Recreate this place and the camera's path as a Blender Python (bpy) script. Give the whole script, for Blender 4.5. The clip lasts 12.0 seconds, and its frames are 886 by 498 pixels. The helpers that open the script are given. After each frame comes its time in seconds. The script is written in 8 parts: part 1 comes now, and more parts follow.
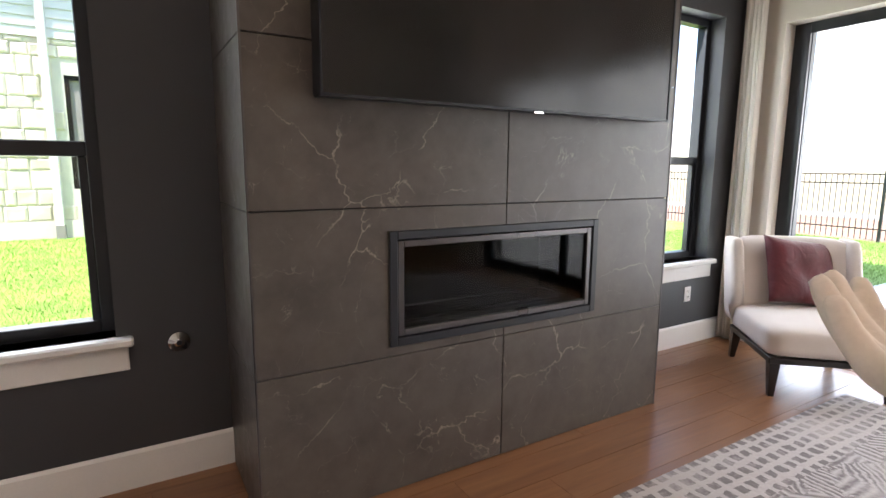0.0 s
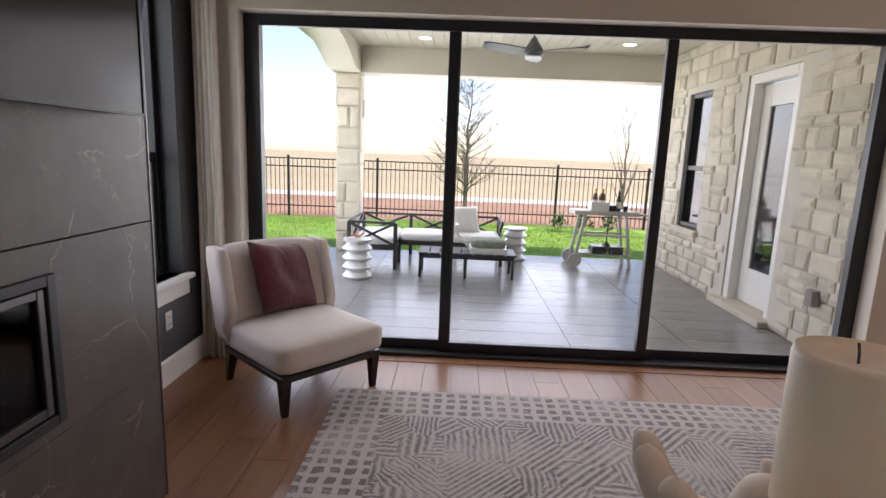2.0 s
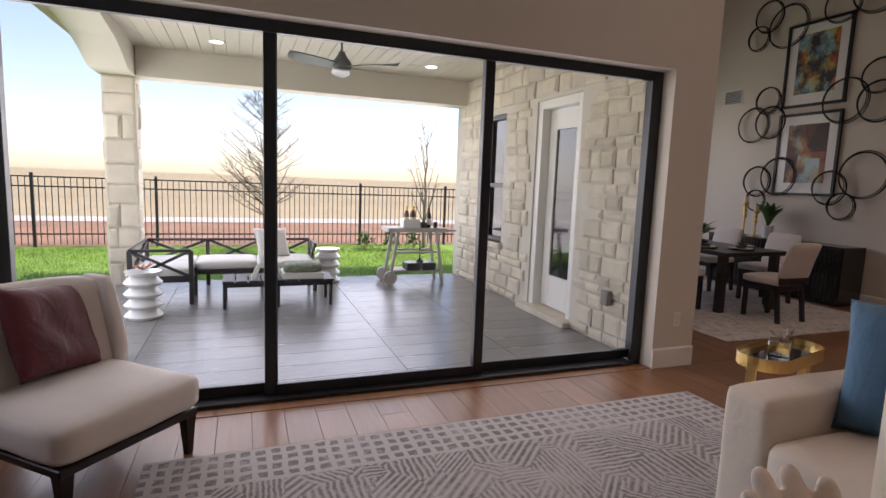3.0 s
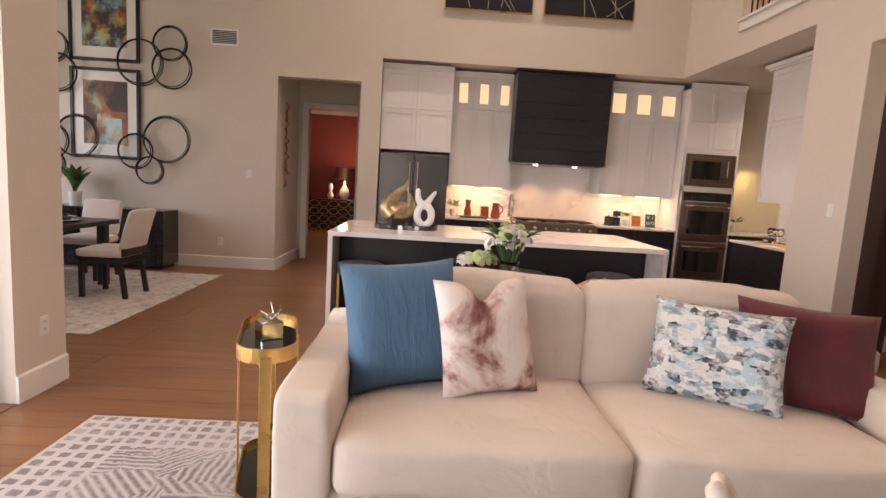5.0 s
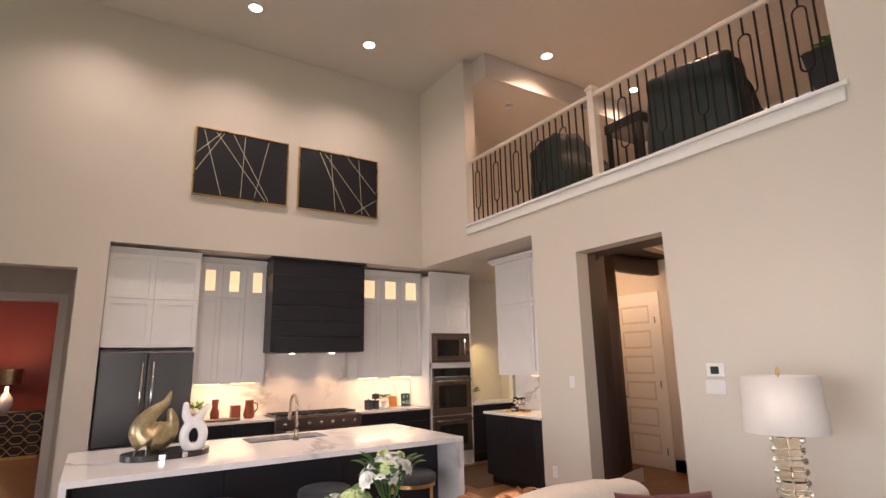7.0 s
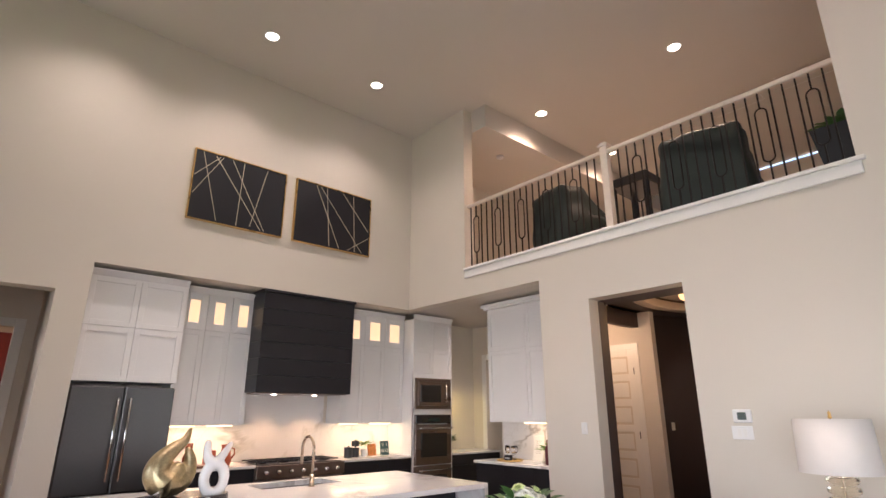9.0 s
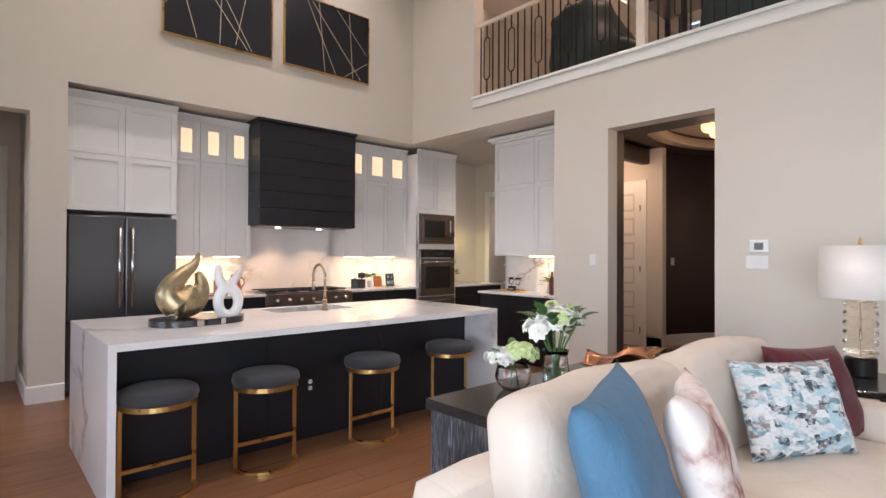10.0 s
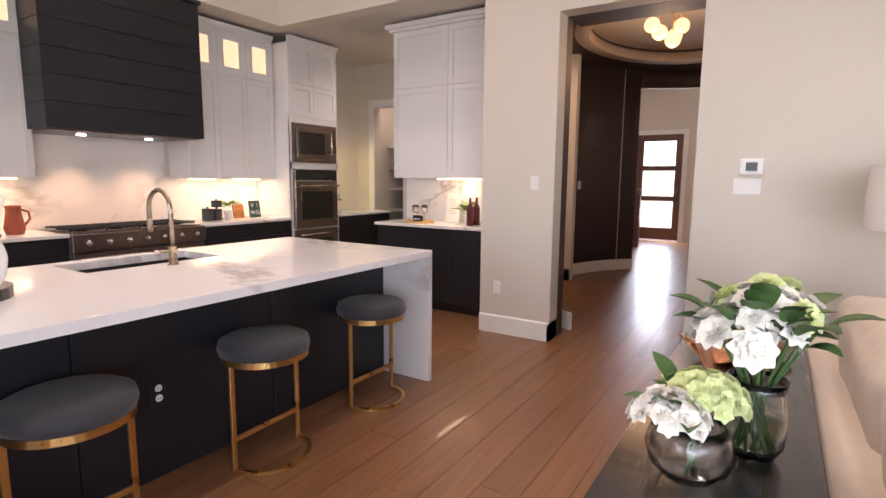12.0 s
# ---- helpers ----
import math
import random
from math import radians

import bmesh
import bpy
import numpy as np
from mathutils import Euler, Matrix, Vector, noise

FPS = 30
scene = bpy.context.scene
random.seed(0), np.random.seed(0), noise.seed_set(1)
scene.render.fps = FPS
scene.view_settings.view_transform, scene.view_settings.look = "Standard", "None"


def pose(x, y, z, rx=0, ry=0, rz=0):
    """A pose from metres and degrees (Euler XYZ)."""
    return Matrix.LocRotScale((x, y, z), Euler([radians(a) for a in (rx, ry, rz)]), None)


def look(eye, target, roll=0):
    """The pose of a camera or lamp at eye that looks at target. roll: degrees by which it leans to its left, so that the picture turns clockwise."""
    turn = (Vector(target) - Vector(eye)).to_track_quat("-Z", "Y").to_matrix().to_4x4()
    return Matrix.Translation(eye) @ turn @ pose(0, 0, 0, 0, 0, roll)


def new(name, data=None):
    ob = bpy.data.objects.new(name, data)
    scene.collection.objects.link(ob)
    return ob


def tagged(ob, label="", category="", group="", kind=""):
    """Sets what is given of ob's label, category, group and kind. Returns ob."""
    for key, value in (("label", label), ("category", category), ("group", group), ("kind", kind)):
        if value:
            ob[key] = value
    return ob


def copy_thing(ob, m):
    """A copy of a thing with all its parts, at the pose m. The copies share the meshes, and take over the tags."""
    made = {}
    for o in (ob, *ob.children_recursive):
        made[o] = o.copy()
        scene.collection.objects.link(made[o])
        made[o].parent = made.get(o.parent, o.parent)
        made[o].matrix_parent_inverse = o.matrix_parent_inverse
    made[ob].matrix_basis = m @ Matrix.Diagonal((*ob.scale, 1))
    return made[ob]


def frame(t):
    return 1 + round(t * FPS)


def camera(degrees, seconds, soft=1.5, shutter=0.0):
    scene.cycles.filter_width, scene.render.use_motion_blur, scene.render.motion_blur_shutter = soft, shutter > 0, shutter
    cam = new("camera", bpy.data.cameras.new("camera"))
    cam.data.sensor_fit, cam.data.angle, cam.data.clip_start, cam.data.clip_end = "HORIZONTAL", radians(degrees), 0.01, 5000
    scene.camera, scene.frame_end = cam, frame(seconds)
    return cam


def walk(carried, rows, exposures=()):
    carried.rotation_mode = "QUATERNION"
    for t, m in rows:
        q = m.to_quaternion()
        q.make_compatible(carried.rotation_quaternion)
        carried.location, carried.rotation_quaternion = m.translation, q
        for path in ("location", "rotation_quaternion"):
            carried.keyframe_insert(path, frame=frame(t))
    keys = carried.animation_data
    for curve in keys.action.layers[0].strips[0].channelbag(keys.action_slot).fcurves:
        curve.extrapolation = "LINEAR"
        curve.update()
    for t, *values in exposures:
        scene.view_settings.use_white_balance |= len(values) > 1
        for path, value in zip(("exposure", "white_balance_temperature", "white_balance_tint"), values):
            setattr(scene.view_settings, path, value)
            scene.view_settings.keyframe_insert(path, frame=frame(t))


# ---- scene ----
cam = camera(79.9, 12.0)
PATH = [
    (0, (0.532, 0.01, 1.344), (1.549, 1.705, 1.042), 0.4),
    (0.5, (0.597, 0.258, 1.345), (1.7, 1.846, 0.832), 1.4),
    (1, (0.666, 0.428, 1.397), (2.334, 1.404, 0.879), 4.1),
    (1.5, (0.805, 0.552, 1.435), (2.714, 0.941, 0.983), 3.4),
    (2, (1.039, 0.677, 1.486), (3.008, 0.717, 1.139), 2.2),
    (2.5, (1.177, 0.789, 1.459), (3.141, 0.532, 1.179), 2.0),
    (3, (1.347, 0.879, 1.459), (3.204, 0.177, 1.21), 2.1),
    (3.2, (1.42, 0.881, 1.451), (3.18, -0.041, 1.223), 2.4),
    (4.0, (1.88, 0.86, 1.42), (2.94, -0.82, 1.19), 2.9),
    (4.8, (2.339, 0.727, 1.387), (2.499, -1.254, 1.158), 3.5),
    (5, (2.408, 0.689, 1.392), (2.342, -1.295, 1.147), 3.5),
    (5.5, (2.556, 0.505, 1.452), (2.099, -1.425, 1.193), 2.9),
    (6, (2.711, 0.378, 1.536), (2.023, -1.498, 1.621), 1.6),
    (6.5, (2.941, 0.315, 1.586), (2.074, -1.462, 1.885), 0.1),
    (7, (3.159, 0.271, 1.623), (2.096, -1.372, 2.033), -1.2),
    (7.2, (3.245, 0.207, 1.621), (2.131, -1.382, 2.107), -1.5),
    (8.8, (3.895, -0.31, 1.541), (2.658, -1.721, 2.235), -0.4),
    (9, (3.938, -0.378, 1.521), (2.679, -1.815, 2.113), -0.0),
    (9.5, (3.9, -0.555, 1.476), (2.629, -2.078, 1.73), 0.3),
    (10, (3.845, -0.715, 1.412), (2.511, -2.205, 1.433), 0.3),
    (10.5, (3.679, -0.979, 1.389), (2.102, -2.201, 1.255), 0.8),
    (11, (3.493, -1.36, 1.399), (1.757, -2.33, 1.187), 1.2),
    (11.5, (3.301, -1.725, 1.424), (1.539, -2.632, 1.153), 1.2),
    (12, (3.16, -2.086, 1.394), (1.481, -3.14, 1.131), 0.5),
]
EXPOSURES = [(0.0, 2.12, 6400, 18), (0.5, 2.3, 6500, 17), (1.0, 2.05, 6400, 16), (1.5, 1.2, 6600, 20), (2.0, 0.8, 6600, 25), (2.5, 0.6, 6700, 27), (3.2, 0.55, 6800, 28), (4.8, 1.78, 7300, 29), (5.5, 1.95, 7000, 25), (7.2, 1.97, 6700, 23), (8.8, 2.04, 6300, 20), (10.0, 2.02, 5900, 17), (10.6, 1.98, 5850, 16), (12.0, 2.13, 6300, 24)]
walk(cam, [(t, look(eye, target, roll)) for t, eye, target, roll in PATH], EXPOSURES)

# ---- light ----
world = bpy.data.worlds.new("sky")
scene.world = world
world.use_nodes = True
wn = world.node_tree
sky = wn.nodes.new("ShaderNodeTexSky")
sky.sky_type, sky.sun_disc = "NISHITA", False
sky.sun_elevation, sky.sun_rotation = radians(67), radians(127)
sky.air_density, sky.dust_density, sky.ozone_density = 1.0, 0.6, 1.0
wn.links.new(sky.outputs[0], wn.nodes["Background"].inputs[0])
wn.nodes["Background"].inputs[1].default_value = 0.15


def lamp(kind, name, power, colour, m, **kw):
    data = bpy.data.lights.new(name, kind)
    data.energy, data.color = power, colour
    if kind == "AREA":
        data.shape = kw.pop("shape", "RECTANGLE")
        data.size, data.size_y = kw.pop("size", (1, 1))
        data.spread = radians(kw.pop("spread", 180))
    if kind in ("POINT", "SPOT"):
        data.shadow_soft_size = kw.pop("soft", 0.05)
    if kind == "SPOT":
        data.spot_size, data.spot_blend = radians(kw.pop("cone", 110)), 0.95
    ob = new(name, data)
    ob.matrix_world = m
    return ob


sun = lamp("SUN", "sun", 3.6, (1.0, 0.96, 0.9), look((0, 0, 20), (4, 3, 8)))
sun.data.angle = radians(3)
DAY = (0.93, 0.97, 1.0)
WARM = (1.0, 0.72, 0.42)
SOFT = (1.0, 0.86, 0.74)
# sky light in the openings
lamp("AREA", "sky_light", 21, DAY, look((5.03, -0.04, 1.22), (0, -0.04, 1.0)), size=(4.3, 2.25))
lamp("AREA", "sky_light", 5.54, DAY, look((0.02, 2.74, 1.55), (0.02, 0, 1.0)), size=(0.85, 1.7))
lamp("AREA", "sky_light", 5.54, DAY, look((3.94, 2.74, 1.55), (3.94, 0, 1.0)), size=(0.85, 1.7))
lamp("AREA", "sky_light", 17.82, DAY, look((9.55, -4.7, 1.9), (5, -4.9, 1.0)), size=(3.0, 2.4))
lamp("AREA", "sky_light", 55, DAY, look((9.75, 0, 1.5), (5, 0, 0.8)), size=(4.3, 2.6))
lamp("AREA", "sky_light", 45, DAY, look((7.3, 2.85, 1.5), (7.3, -1, 0.8)), size=(3.6, 2.4))
# lit fixtures, then front door daylight and added fills that have no fixture
for x, y in ((0.28, -6.02), (1.87, -6.02), (3.45, -6.02), (0.26, -3.5), (1.87, -3.5), (3.45, -3.5), (0.26, -0.9), (3.45, -0.9)):
    lamp("SPOT", "can_light", 30, SOFT, look((x, y, 6.05), (x, y, 0)), cone=130, soft=0.07)
for x, y in ((-2.17, -4.95), (-2.2, -2.78), (-4.2, -4.95)):
    lamp("SPOT", "loft_can_light", 42, (1.0, 0.68, 0.46), look((x, y, 6.07), (x, y, 0)), cone=140, soft=0.07)
for x0, x1 in ((1.25, 2.1), (-1.2, -0.2)):
    lamp("AREA", "under_cabinet_glow", 1.05, WARM, look(((x0 + x1) / 2, -7.45, 1.355), ((x0 + x1) / 2, -7.5, 0)), size=(x1 - x0, 0.05))
lamp("AREA", "under_cabinet_glow", 0.99, WARM, look((-1.85, -5.0, 1.38), (-1.87, -5.0, 0)), size=(0.05, 0.9))
# added glow beside the ovens, no cabinet or strip hangs over it
lamp("AREA", "under_cabinet_glow", 0.99, (1.0, 0.8, 0.3), look((-2.45, -7.4, 1.9), (-2.45, -7.45, 0)), size=(0.5, 0.05))
for x in (0.22, 0.82):
    lamp("SPOT", "hood_spot", 8, (1.0, 0.62, 0.34), look((x, -7.36, 1.74), (x, -7.42, 0)), cone=100, soft=0.03)
lamp("POINT", "foyer_glow", 6, (1.0, 0.62, 0.3), Matrix.Translation((-2.75, -3.12, 2.6)), soft=0.15)
# added fill that brightens the side hall, no fixture behind it
lamp("POINT", "side_hall_glow", 4, (1.0, 0.68, 0.42), Matrix.Translation((-3.2, -5.2, 2.6)), soft=0.1)
# stands in for daylight through the front door's lites
lamp("AREA", "front_door_sky", 11.88, DAY, look((-10.0, -4.45, 1.4), (-5, -4.0, 0.6)), size=(0.7, 2.0))
# front hall and pantry: unseen fills, no lamp is modelled in either
lamp("POINT", "hall_glow", 6.93, SOFT, Matrix.Translation((-7.5, -3.4, 3.2)), soft=0.15)
lamp("POINT", "pantry_glow", 2.77, SOFT, Matrix.Translation((-3.5, -7.0, 2.9)), soft=0.1)
# fill spot added under the kitchen ceiling, which has no can light
lamp("SPOT", "kitchen_can_glow", 8.4, SOFT, look((-2.3, -6.4, 3.03), (-2.3, -6.4, 0)), cone=140, soft=0.06)
lamp("POINT", "bedroom_glow", 8.91, (1.0, 0.7, 0.42), Matrix.Translation((4.52, -12.6, 1.55)), soft=0.15)
# extra bedroom fill near the ceiling, without a ceiling lamp
lamp("POINT", "bedroom_ceiling_glow", 11.88, SOFT, Matrix.Translation((5.0, -10.5, 2.8)), soft=0.15)
lamp("POINT", "lamp_glow", 0.79, SOFT, Matrix.Translation((-0.43, -1.46, 1.32)), soft=0.05)

# ---- materials ----
def nodes_of(name):
    m = bpy.data.materials.new(name)
    m.use_nodes = True
    nt = m.node_tree
    return m, nt, nt.nodes["Principled BSDF"]


def add(nt, kind, **inputs):
    n = nt.nodes.new(kind)
    for k, v in inputs.items():
        n.inputs[k.replace("_", " ")].default_value = v
    return n


def place(nt, scale=(1, 1, 1), rot=(0, 0, 0), world_space=False):
    c = nt.nodes.new("ShaderNodeTexCoord")
    mp = nt.nodes.new("ShaderNodeMapping")
    mp.inputs["Scale"].default_value = scale
    mp.inputs["Rotation"].default_value = rot
    if world_space:
        g = nt.nodes.new("ShaderNodeNewGeometry")
        nt.links.new(g.outputs["Position"], mp.inputs[0])
    else:
        nt.links.new(c.outputs["Object"], mp.inputs[0])
    return mp


def noise_of(nt, mp, scale, detail=4.0, rough=0.55, distort=0.0):
    n = nt.nodes.new("ShaderNodeTexNoise")
    n.inputs["Scale"].default_value = scale
    n.inputs["Detail"].default_value = detail
    n.inputs["Roughness"].default_value = rough
    n.inputs["Distortion"].default_value = distort
    nt.links.new(mp.outputs[0], n.inputs["Vector"])
    return n


def ramp(nt, src, stops):
    r = nt.nodes.new("ShaderNodeValToRGB")
    el = r.color_ramp.elements
    while len(el) < len(stops):
        el.new(0.5)
    for e, (p, c) in zip(el, stops):
        e.position = p
        e.color = (*c, 1) if len(c) == 3 else c
    nt.links.new(src, r.inputs[0])
    return r


def mix(nt, fac, a, b, mode="MIX"):
    n = nt.nodes.new("ShaderNodeMix")
    n.data_type, n.blend_type = "RGBA", mode
    for key, v in ((0, fac), (6, a), (7, b)):
        if isinstance(v, (int, float)):
            n.inputs[key].default_value = v
        elif isinstance(v, tuple):
            n.inputs[key].default_value = (*v, 1)
        else:
            nt.links.new(v, n.inputs[key])
    return n.outputs[2]


def bump(nt, bsdf, height, strength=0.2, dist=0.01):
    b = nt.nodes.new("ShaderNodeBump")
    b.inputs["Strength"].default_value = strength
    b.inputs["Distance"].default_value = dist
    nt.links.new(height, b.inputs["Height"])
    nt.links.new(b.outputs[0], bsdf.inputs["Normal"])


def shade(c, k):
    return tuple(min(1, x * k) for x in c)


def plain(name, colour, rough=0.5, metal=0.0, vary=0.12, scale=6.0, fine=120.0, relief=0.1, depth=0.002, coat=0.0, rnd=0.0, sheen=0.0, stretch=(1, 1, 1), crease=0.0):
    """A surface with broad and fine variation and fine relief."""
    m, nt, b = nodes_of(name)
    mp = place(nt, stretch)
    big = noise_of(nt, mp, scale, 3)
    col = ramp(nt, big.outputs[0], [(0.3, shade(colour, 1 - vary)), (0.7, shade(colour, 1 + vary))]).outputs[0]
    small = noise_of(nt, mp, fine, 3)
    col = mix(nt, 0.25, col, ramp(nt, small.outputs[0], [(0.35, shade(colour, 1 - 2 * vary)), (0.65, shade(colour, 1 + vary))]).outputs[0])
    if rnd:
        o = nt.nodes.new("ShaderNodeObjectInfo")
        col = mix(nt, 1.0, col, ramp(nt, o.outputs["Random"], [(0, (1 - rnd,) * 3), (1, (1.0,) * 3)]).outputs[0], "MULTIPLY")
    nt.links.new(col, b.inputs["Base Color"])
    r = ramp(nt, big.outputs[0], [(0.2, (max(0.02, rough - 0.06),) * 3), (0.8, (min(1, rough + 0.06),) * 3)])
    nt.links.new(r.outputs[0], b.inputs["Roughness"])
    b.inputs["Metallic"].default_value = metal
    b.inputs["Coat Weight"].default_value = coat
    b.inputs["Sheen Weight"].default_value = sheen
    if relief:
        bump(nt, b, small.outputs[0], relief, depth)
    if crease:
        fold = nt.nodes.new("ShaderNodeBump")
        fold.inputs["Strength"].default_value, fold.inputs["Distance"].default_value = crease, 0.02
        nt.links.new(noise_of(nt, mp, 4.5, 3, 0.5, 1.6).outputs[0], fold.inputs["Height"])
        nt.links.new(fold.outputs[0], b.inputs["Normal"].links[0].from_node.inputs["Normal"])
    return m


def glowing(name, colour, strength):
    m, nt, b = nodes_of(name)
    b.inputs["Base Color"].default_value = (*colour, 1)
    b.inputs["Emission Color"].default_value = (*colour, 1)
    b.inputs["Emission Strength"].default_value = strength
    return m


def glassy(name, colour=(1, 1, 1), rough=0.0, ior=1.45):
    m, nt, b = nodes_of(name)
    b.inputs["Base Color"].default_value = (*colour, 1)
    b.inputs["Roughness"].default_value = rough
    b.inputs["IOR"].default_value = ior
    b.inputs["Transmission Weight"].default_value = 1.0
    return m


def pane_glass(name, tint=(0.97, 0.985, 0.98)):
    """Thin sheet: see-through with a Fresnel gloss."""
    m, nt, b = nodes_of(name)
    nt.nodes.remove(b)
    t, g, lw, p5, f, mx = (nt.nodes.new("ShaderNode" + k) for k in ("BsdfTransparent", "BsdfGlossy", "LayerWeight", "Math", "Math", "MixShader"))
    p5.operation, f.operation = "POWER", "MULTIPLY_ADD"
    p5.inputs[1].default_value, f.inputs[1].default_value, f.inputs[2].default_value = 5.0, 0.6, 0.022
    nt.links.new(lw.outputs["Facing"], p5.inputs[0])
    nt.links.new(p5.outputs[0], f.inputs[0])
    t.inputs[0].default_value = (*tint, 1)
    g.inputs["Roughness"].default_value = 0.01
    for a, c in ((f.outputs[0], mx.inputs[0]), (t.outputs[0], mx.inputs[1]), (g.outputs[0], mx.inputs[2]), (mx.outputs[0], nt.nodes["Material Output"].inputs[0])):
        nt.links.new(a, c)
    return m


def wood(name, dark, light, along="X", rough=0.4, grain=1.0, rnd=0.25, coat=0.0, relief=0.15):
    m, nt, b = nodes_of(name)
    st = {"X": (0.7, 9, 9), "Y": (9, 0.7, 9), "Z": (9, 9, 0.7)}[along]
    mp = place(nt, tuple(s * grain for s in st))
    o = nt.nodes.new("ShaderNodeObjectInfo")
    shift = nt.nodes.new("ShaderNodeVectorMath")
    shift.operation = "MULTIPLY_ADD"
    nt.links.new(o.outputs["Random"], shift.inputs[0])
    shift.inputs[1].default_value = (37, 53, 71)
    nt.links.new(mp.outputs[0], shift.inputs[2])
    n1 = noise_of(nt, shift, 1.6, 6, 0.6, 1.2)
    n2 = noise_of(nt, shift, 9, 4, 0.6)
    col = ramp(nt, n1.outputs[0], [(0.28, dark), (0.72, light)]).outputs[0]
    col = mix(nt, 0.3, col, ramp(nt, n2.outputs[0], [(0.3, dark), (0.7, light)]).outputs[0])
    col = mix(nt, 1.0, col, ramp(nt, o.outputs["Random"], [(0, (1 - rnd,) * 3), (1, (1.0,) * 3)]).outputs[0], "MULTIPLY")
    # a few knots
    v = nt.nodes.new("ShaderNodeTexVoronoi")
    v.inputs["Scale"].default_value = 0.55
    nt.links.new(shift.outputs[0], v.inputs["Vector"])
    k = ramp(nt, v.outputs["Distance"], [(0.03, (1, 1, 1)), (0.09, (0, 0, 0))])
    col = mix(nt, k.outputs[0], col, shade(dark, 0.45))
    nt.links.new(col, b.inputs["Base Color"])
    r = ramp(nt, n2.outputs[0], [(0.2, (rough - 0.08,) * 3), (0.8, (rough + 0.1,) * 3)])
    nt.links.new(r.outputs[0], b.inputs["Roughness"])
    b.inputs["Coat Weight"].default_value = coat
    bump(nt, b, n2.outputs[0], relief, 0.0015)
    return m


def veined(name, base, cloud, vein, scale, width, rough, fine=0.0, second=None, relief=0.0, rot=(0.3, 0.2, 0.6), bend=1.1):
    """Polished or honed stone with crooked veins."""
    m, nt, b = nodes_of(name)
    mp = place(nt, (scale,) * 3, rot, True)
    warp = noise_of(nt, mp, 1.3, 6, 0.62, 0.6)
    cl = ramp(nt, noise_of(nt, mp, 2.2, 6, 0.65).outputs[0], [(0.3, base), (0.72, cloud)]).outputs[0]
    d = nt.nodes.new("ShaderNodeVectorMath")
    d.operation = "MULTIPLY_ADD"
    nt.links.new(warp.outputs["Color"], d.inputs[0])
    d.inputs[1].default_value = (bend, bend, bend)
    nt.links.new(mp.outputs[0], d.inputs[2])
    v = nt.nodes.new("ShaderNodeTexVoronoi")
    v.feature = "DISTANCE_TO_EDGE"
    v.inputs["Scale"].default_value = 0.8
    nt.links.new(d.outputs[0], v.inputs["Vector"])
    line = ramp(nt, v.outputs["Distance"], [(0.0, (1, 1, 1)), (width, (0, 0, 0))])
    gate = ramp(nt, noise_of(nt, mp, 1.7, 3).outputs[0], [(0.44, (0, 0, 0)), (0.6, (1, 1, 1))])
    f = mix(nt, 1.0, line.outputs[0], gate.outputs[0], "MULTIPLY")
    col = mix(nt, f, cl, vein)
    if fine:
        v2 = nt.nodes.new("ShaderNodeTexVoronoi")
        v2.feature = "DISTANCE_TO_EDGE"
        v2.inputs["Scale"].default_value = 2.6
        nt.links.new(d.outputs[0], v2.inputs["Vector"])
        l2 = ramp(nt, v2.outputs["Distance"], [(0.0, (fine,) * 3), (width * 0.8, (0, 0, 0))])
        g2 = ramp(nt, noise_of(nt, mp, 3.1, 3).outputs[0], [(0.5, (0, 0, 0)), (0.66, (1, 1, 1))])
        col = mix(nt, mix(nt, 1.0, l2.outputs[0], g2.outputs[0], "MULTIPLY"), col, second or vein)
    nt.links.new(col, b.inputs["Base Color"])
    rr = noise_of(nt, mp, 6, 4)
    r = ramp(nt, rr.outputs[0], [(0.2, (max(0.03, rough - 0.06),) * 3), (0.8, (rough + 0.08,) * 3)])
    nt.links.new(r.outputs[0], b.inputs["Roughness"])
    if relief:
        bump(nt, b, rr.outputs[0], relief, 0.002)
    return m


M = {}
M["cream"] = plain("cream_wall_paint", (0.66, 0.60, 0.52), 0.62, vary=0.03, scale=0.7, fine=260, relief=0.12, depth=0.001)
M["charcoal"] = plain("charcoal_wall_paint", (0.045, 0.046, 0.05), 0.5, vary=0.1, scale=1.2, fine=240, relief=0.12, depth=0.001)
M["brown"] = plain("brown_wall_paint", (0.075, 0.052, 0.046), 0.6, vary=0.08, scale=1.0, fine=220, relief=0.1, depth=0.001)
M["red"] = plain("red_wall_paint", (0.19, 0.020, 0.013), 0.6, vary=0.08, scale=1.0, fine=220, relief=0.1, depth=0.001)
M["ceiling"] = plain("ceiling_paint", (0.62, 0.57, 0.51), 0.75, vary=0.03, scale=0.6, fine=180, relief=0.25, depth=0.002)
M["trim"] = plain("white_trim_paint", (0.80, 0.78, 0.74), 0.35, vary=0.03, scale=2, fine=90, relief=0.04)
M["cabinet"] = plain("white_cabinet_paint", (0.80, 0.79, 0.78), 0.35, vary=0.03, scale=2, fine=90, relief=0.03)
M["black"] = plain("black_frame_metal", (0.012, 0.014, 0.018), 0.38, vary=0.15, scale=4, fine=200, relief=0.03)
M["navy"] = plain("near_black_cabinet_paint", (0.010, 0.010, 0.014), 0.42, vary=0.15, scale=3, fine=120, relief=0.05)
M["iron"] = plain("dark_bronze_iron", (0.02, 0.016, 0.014), 0.45, metal=0.6, relief=0.05)
M["floor"] = wood("oak_floor", (0.17, 0.070, 0.029), (0.31, 0.150, 0.069), "X", 0.36, 0.8, 0.16, coat=0.1)
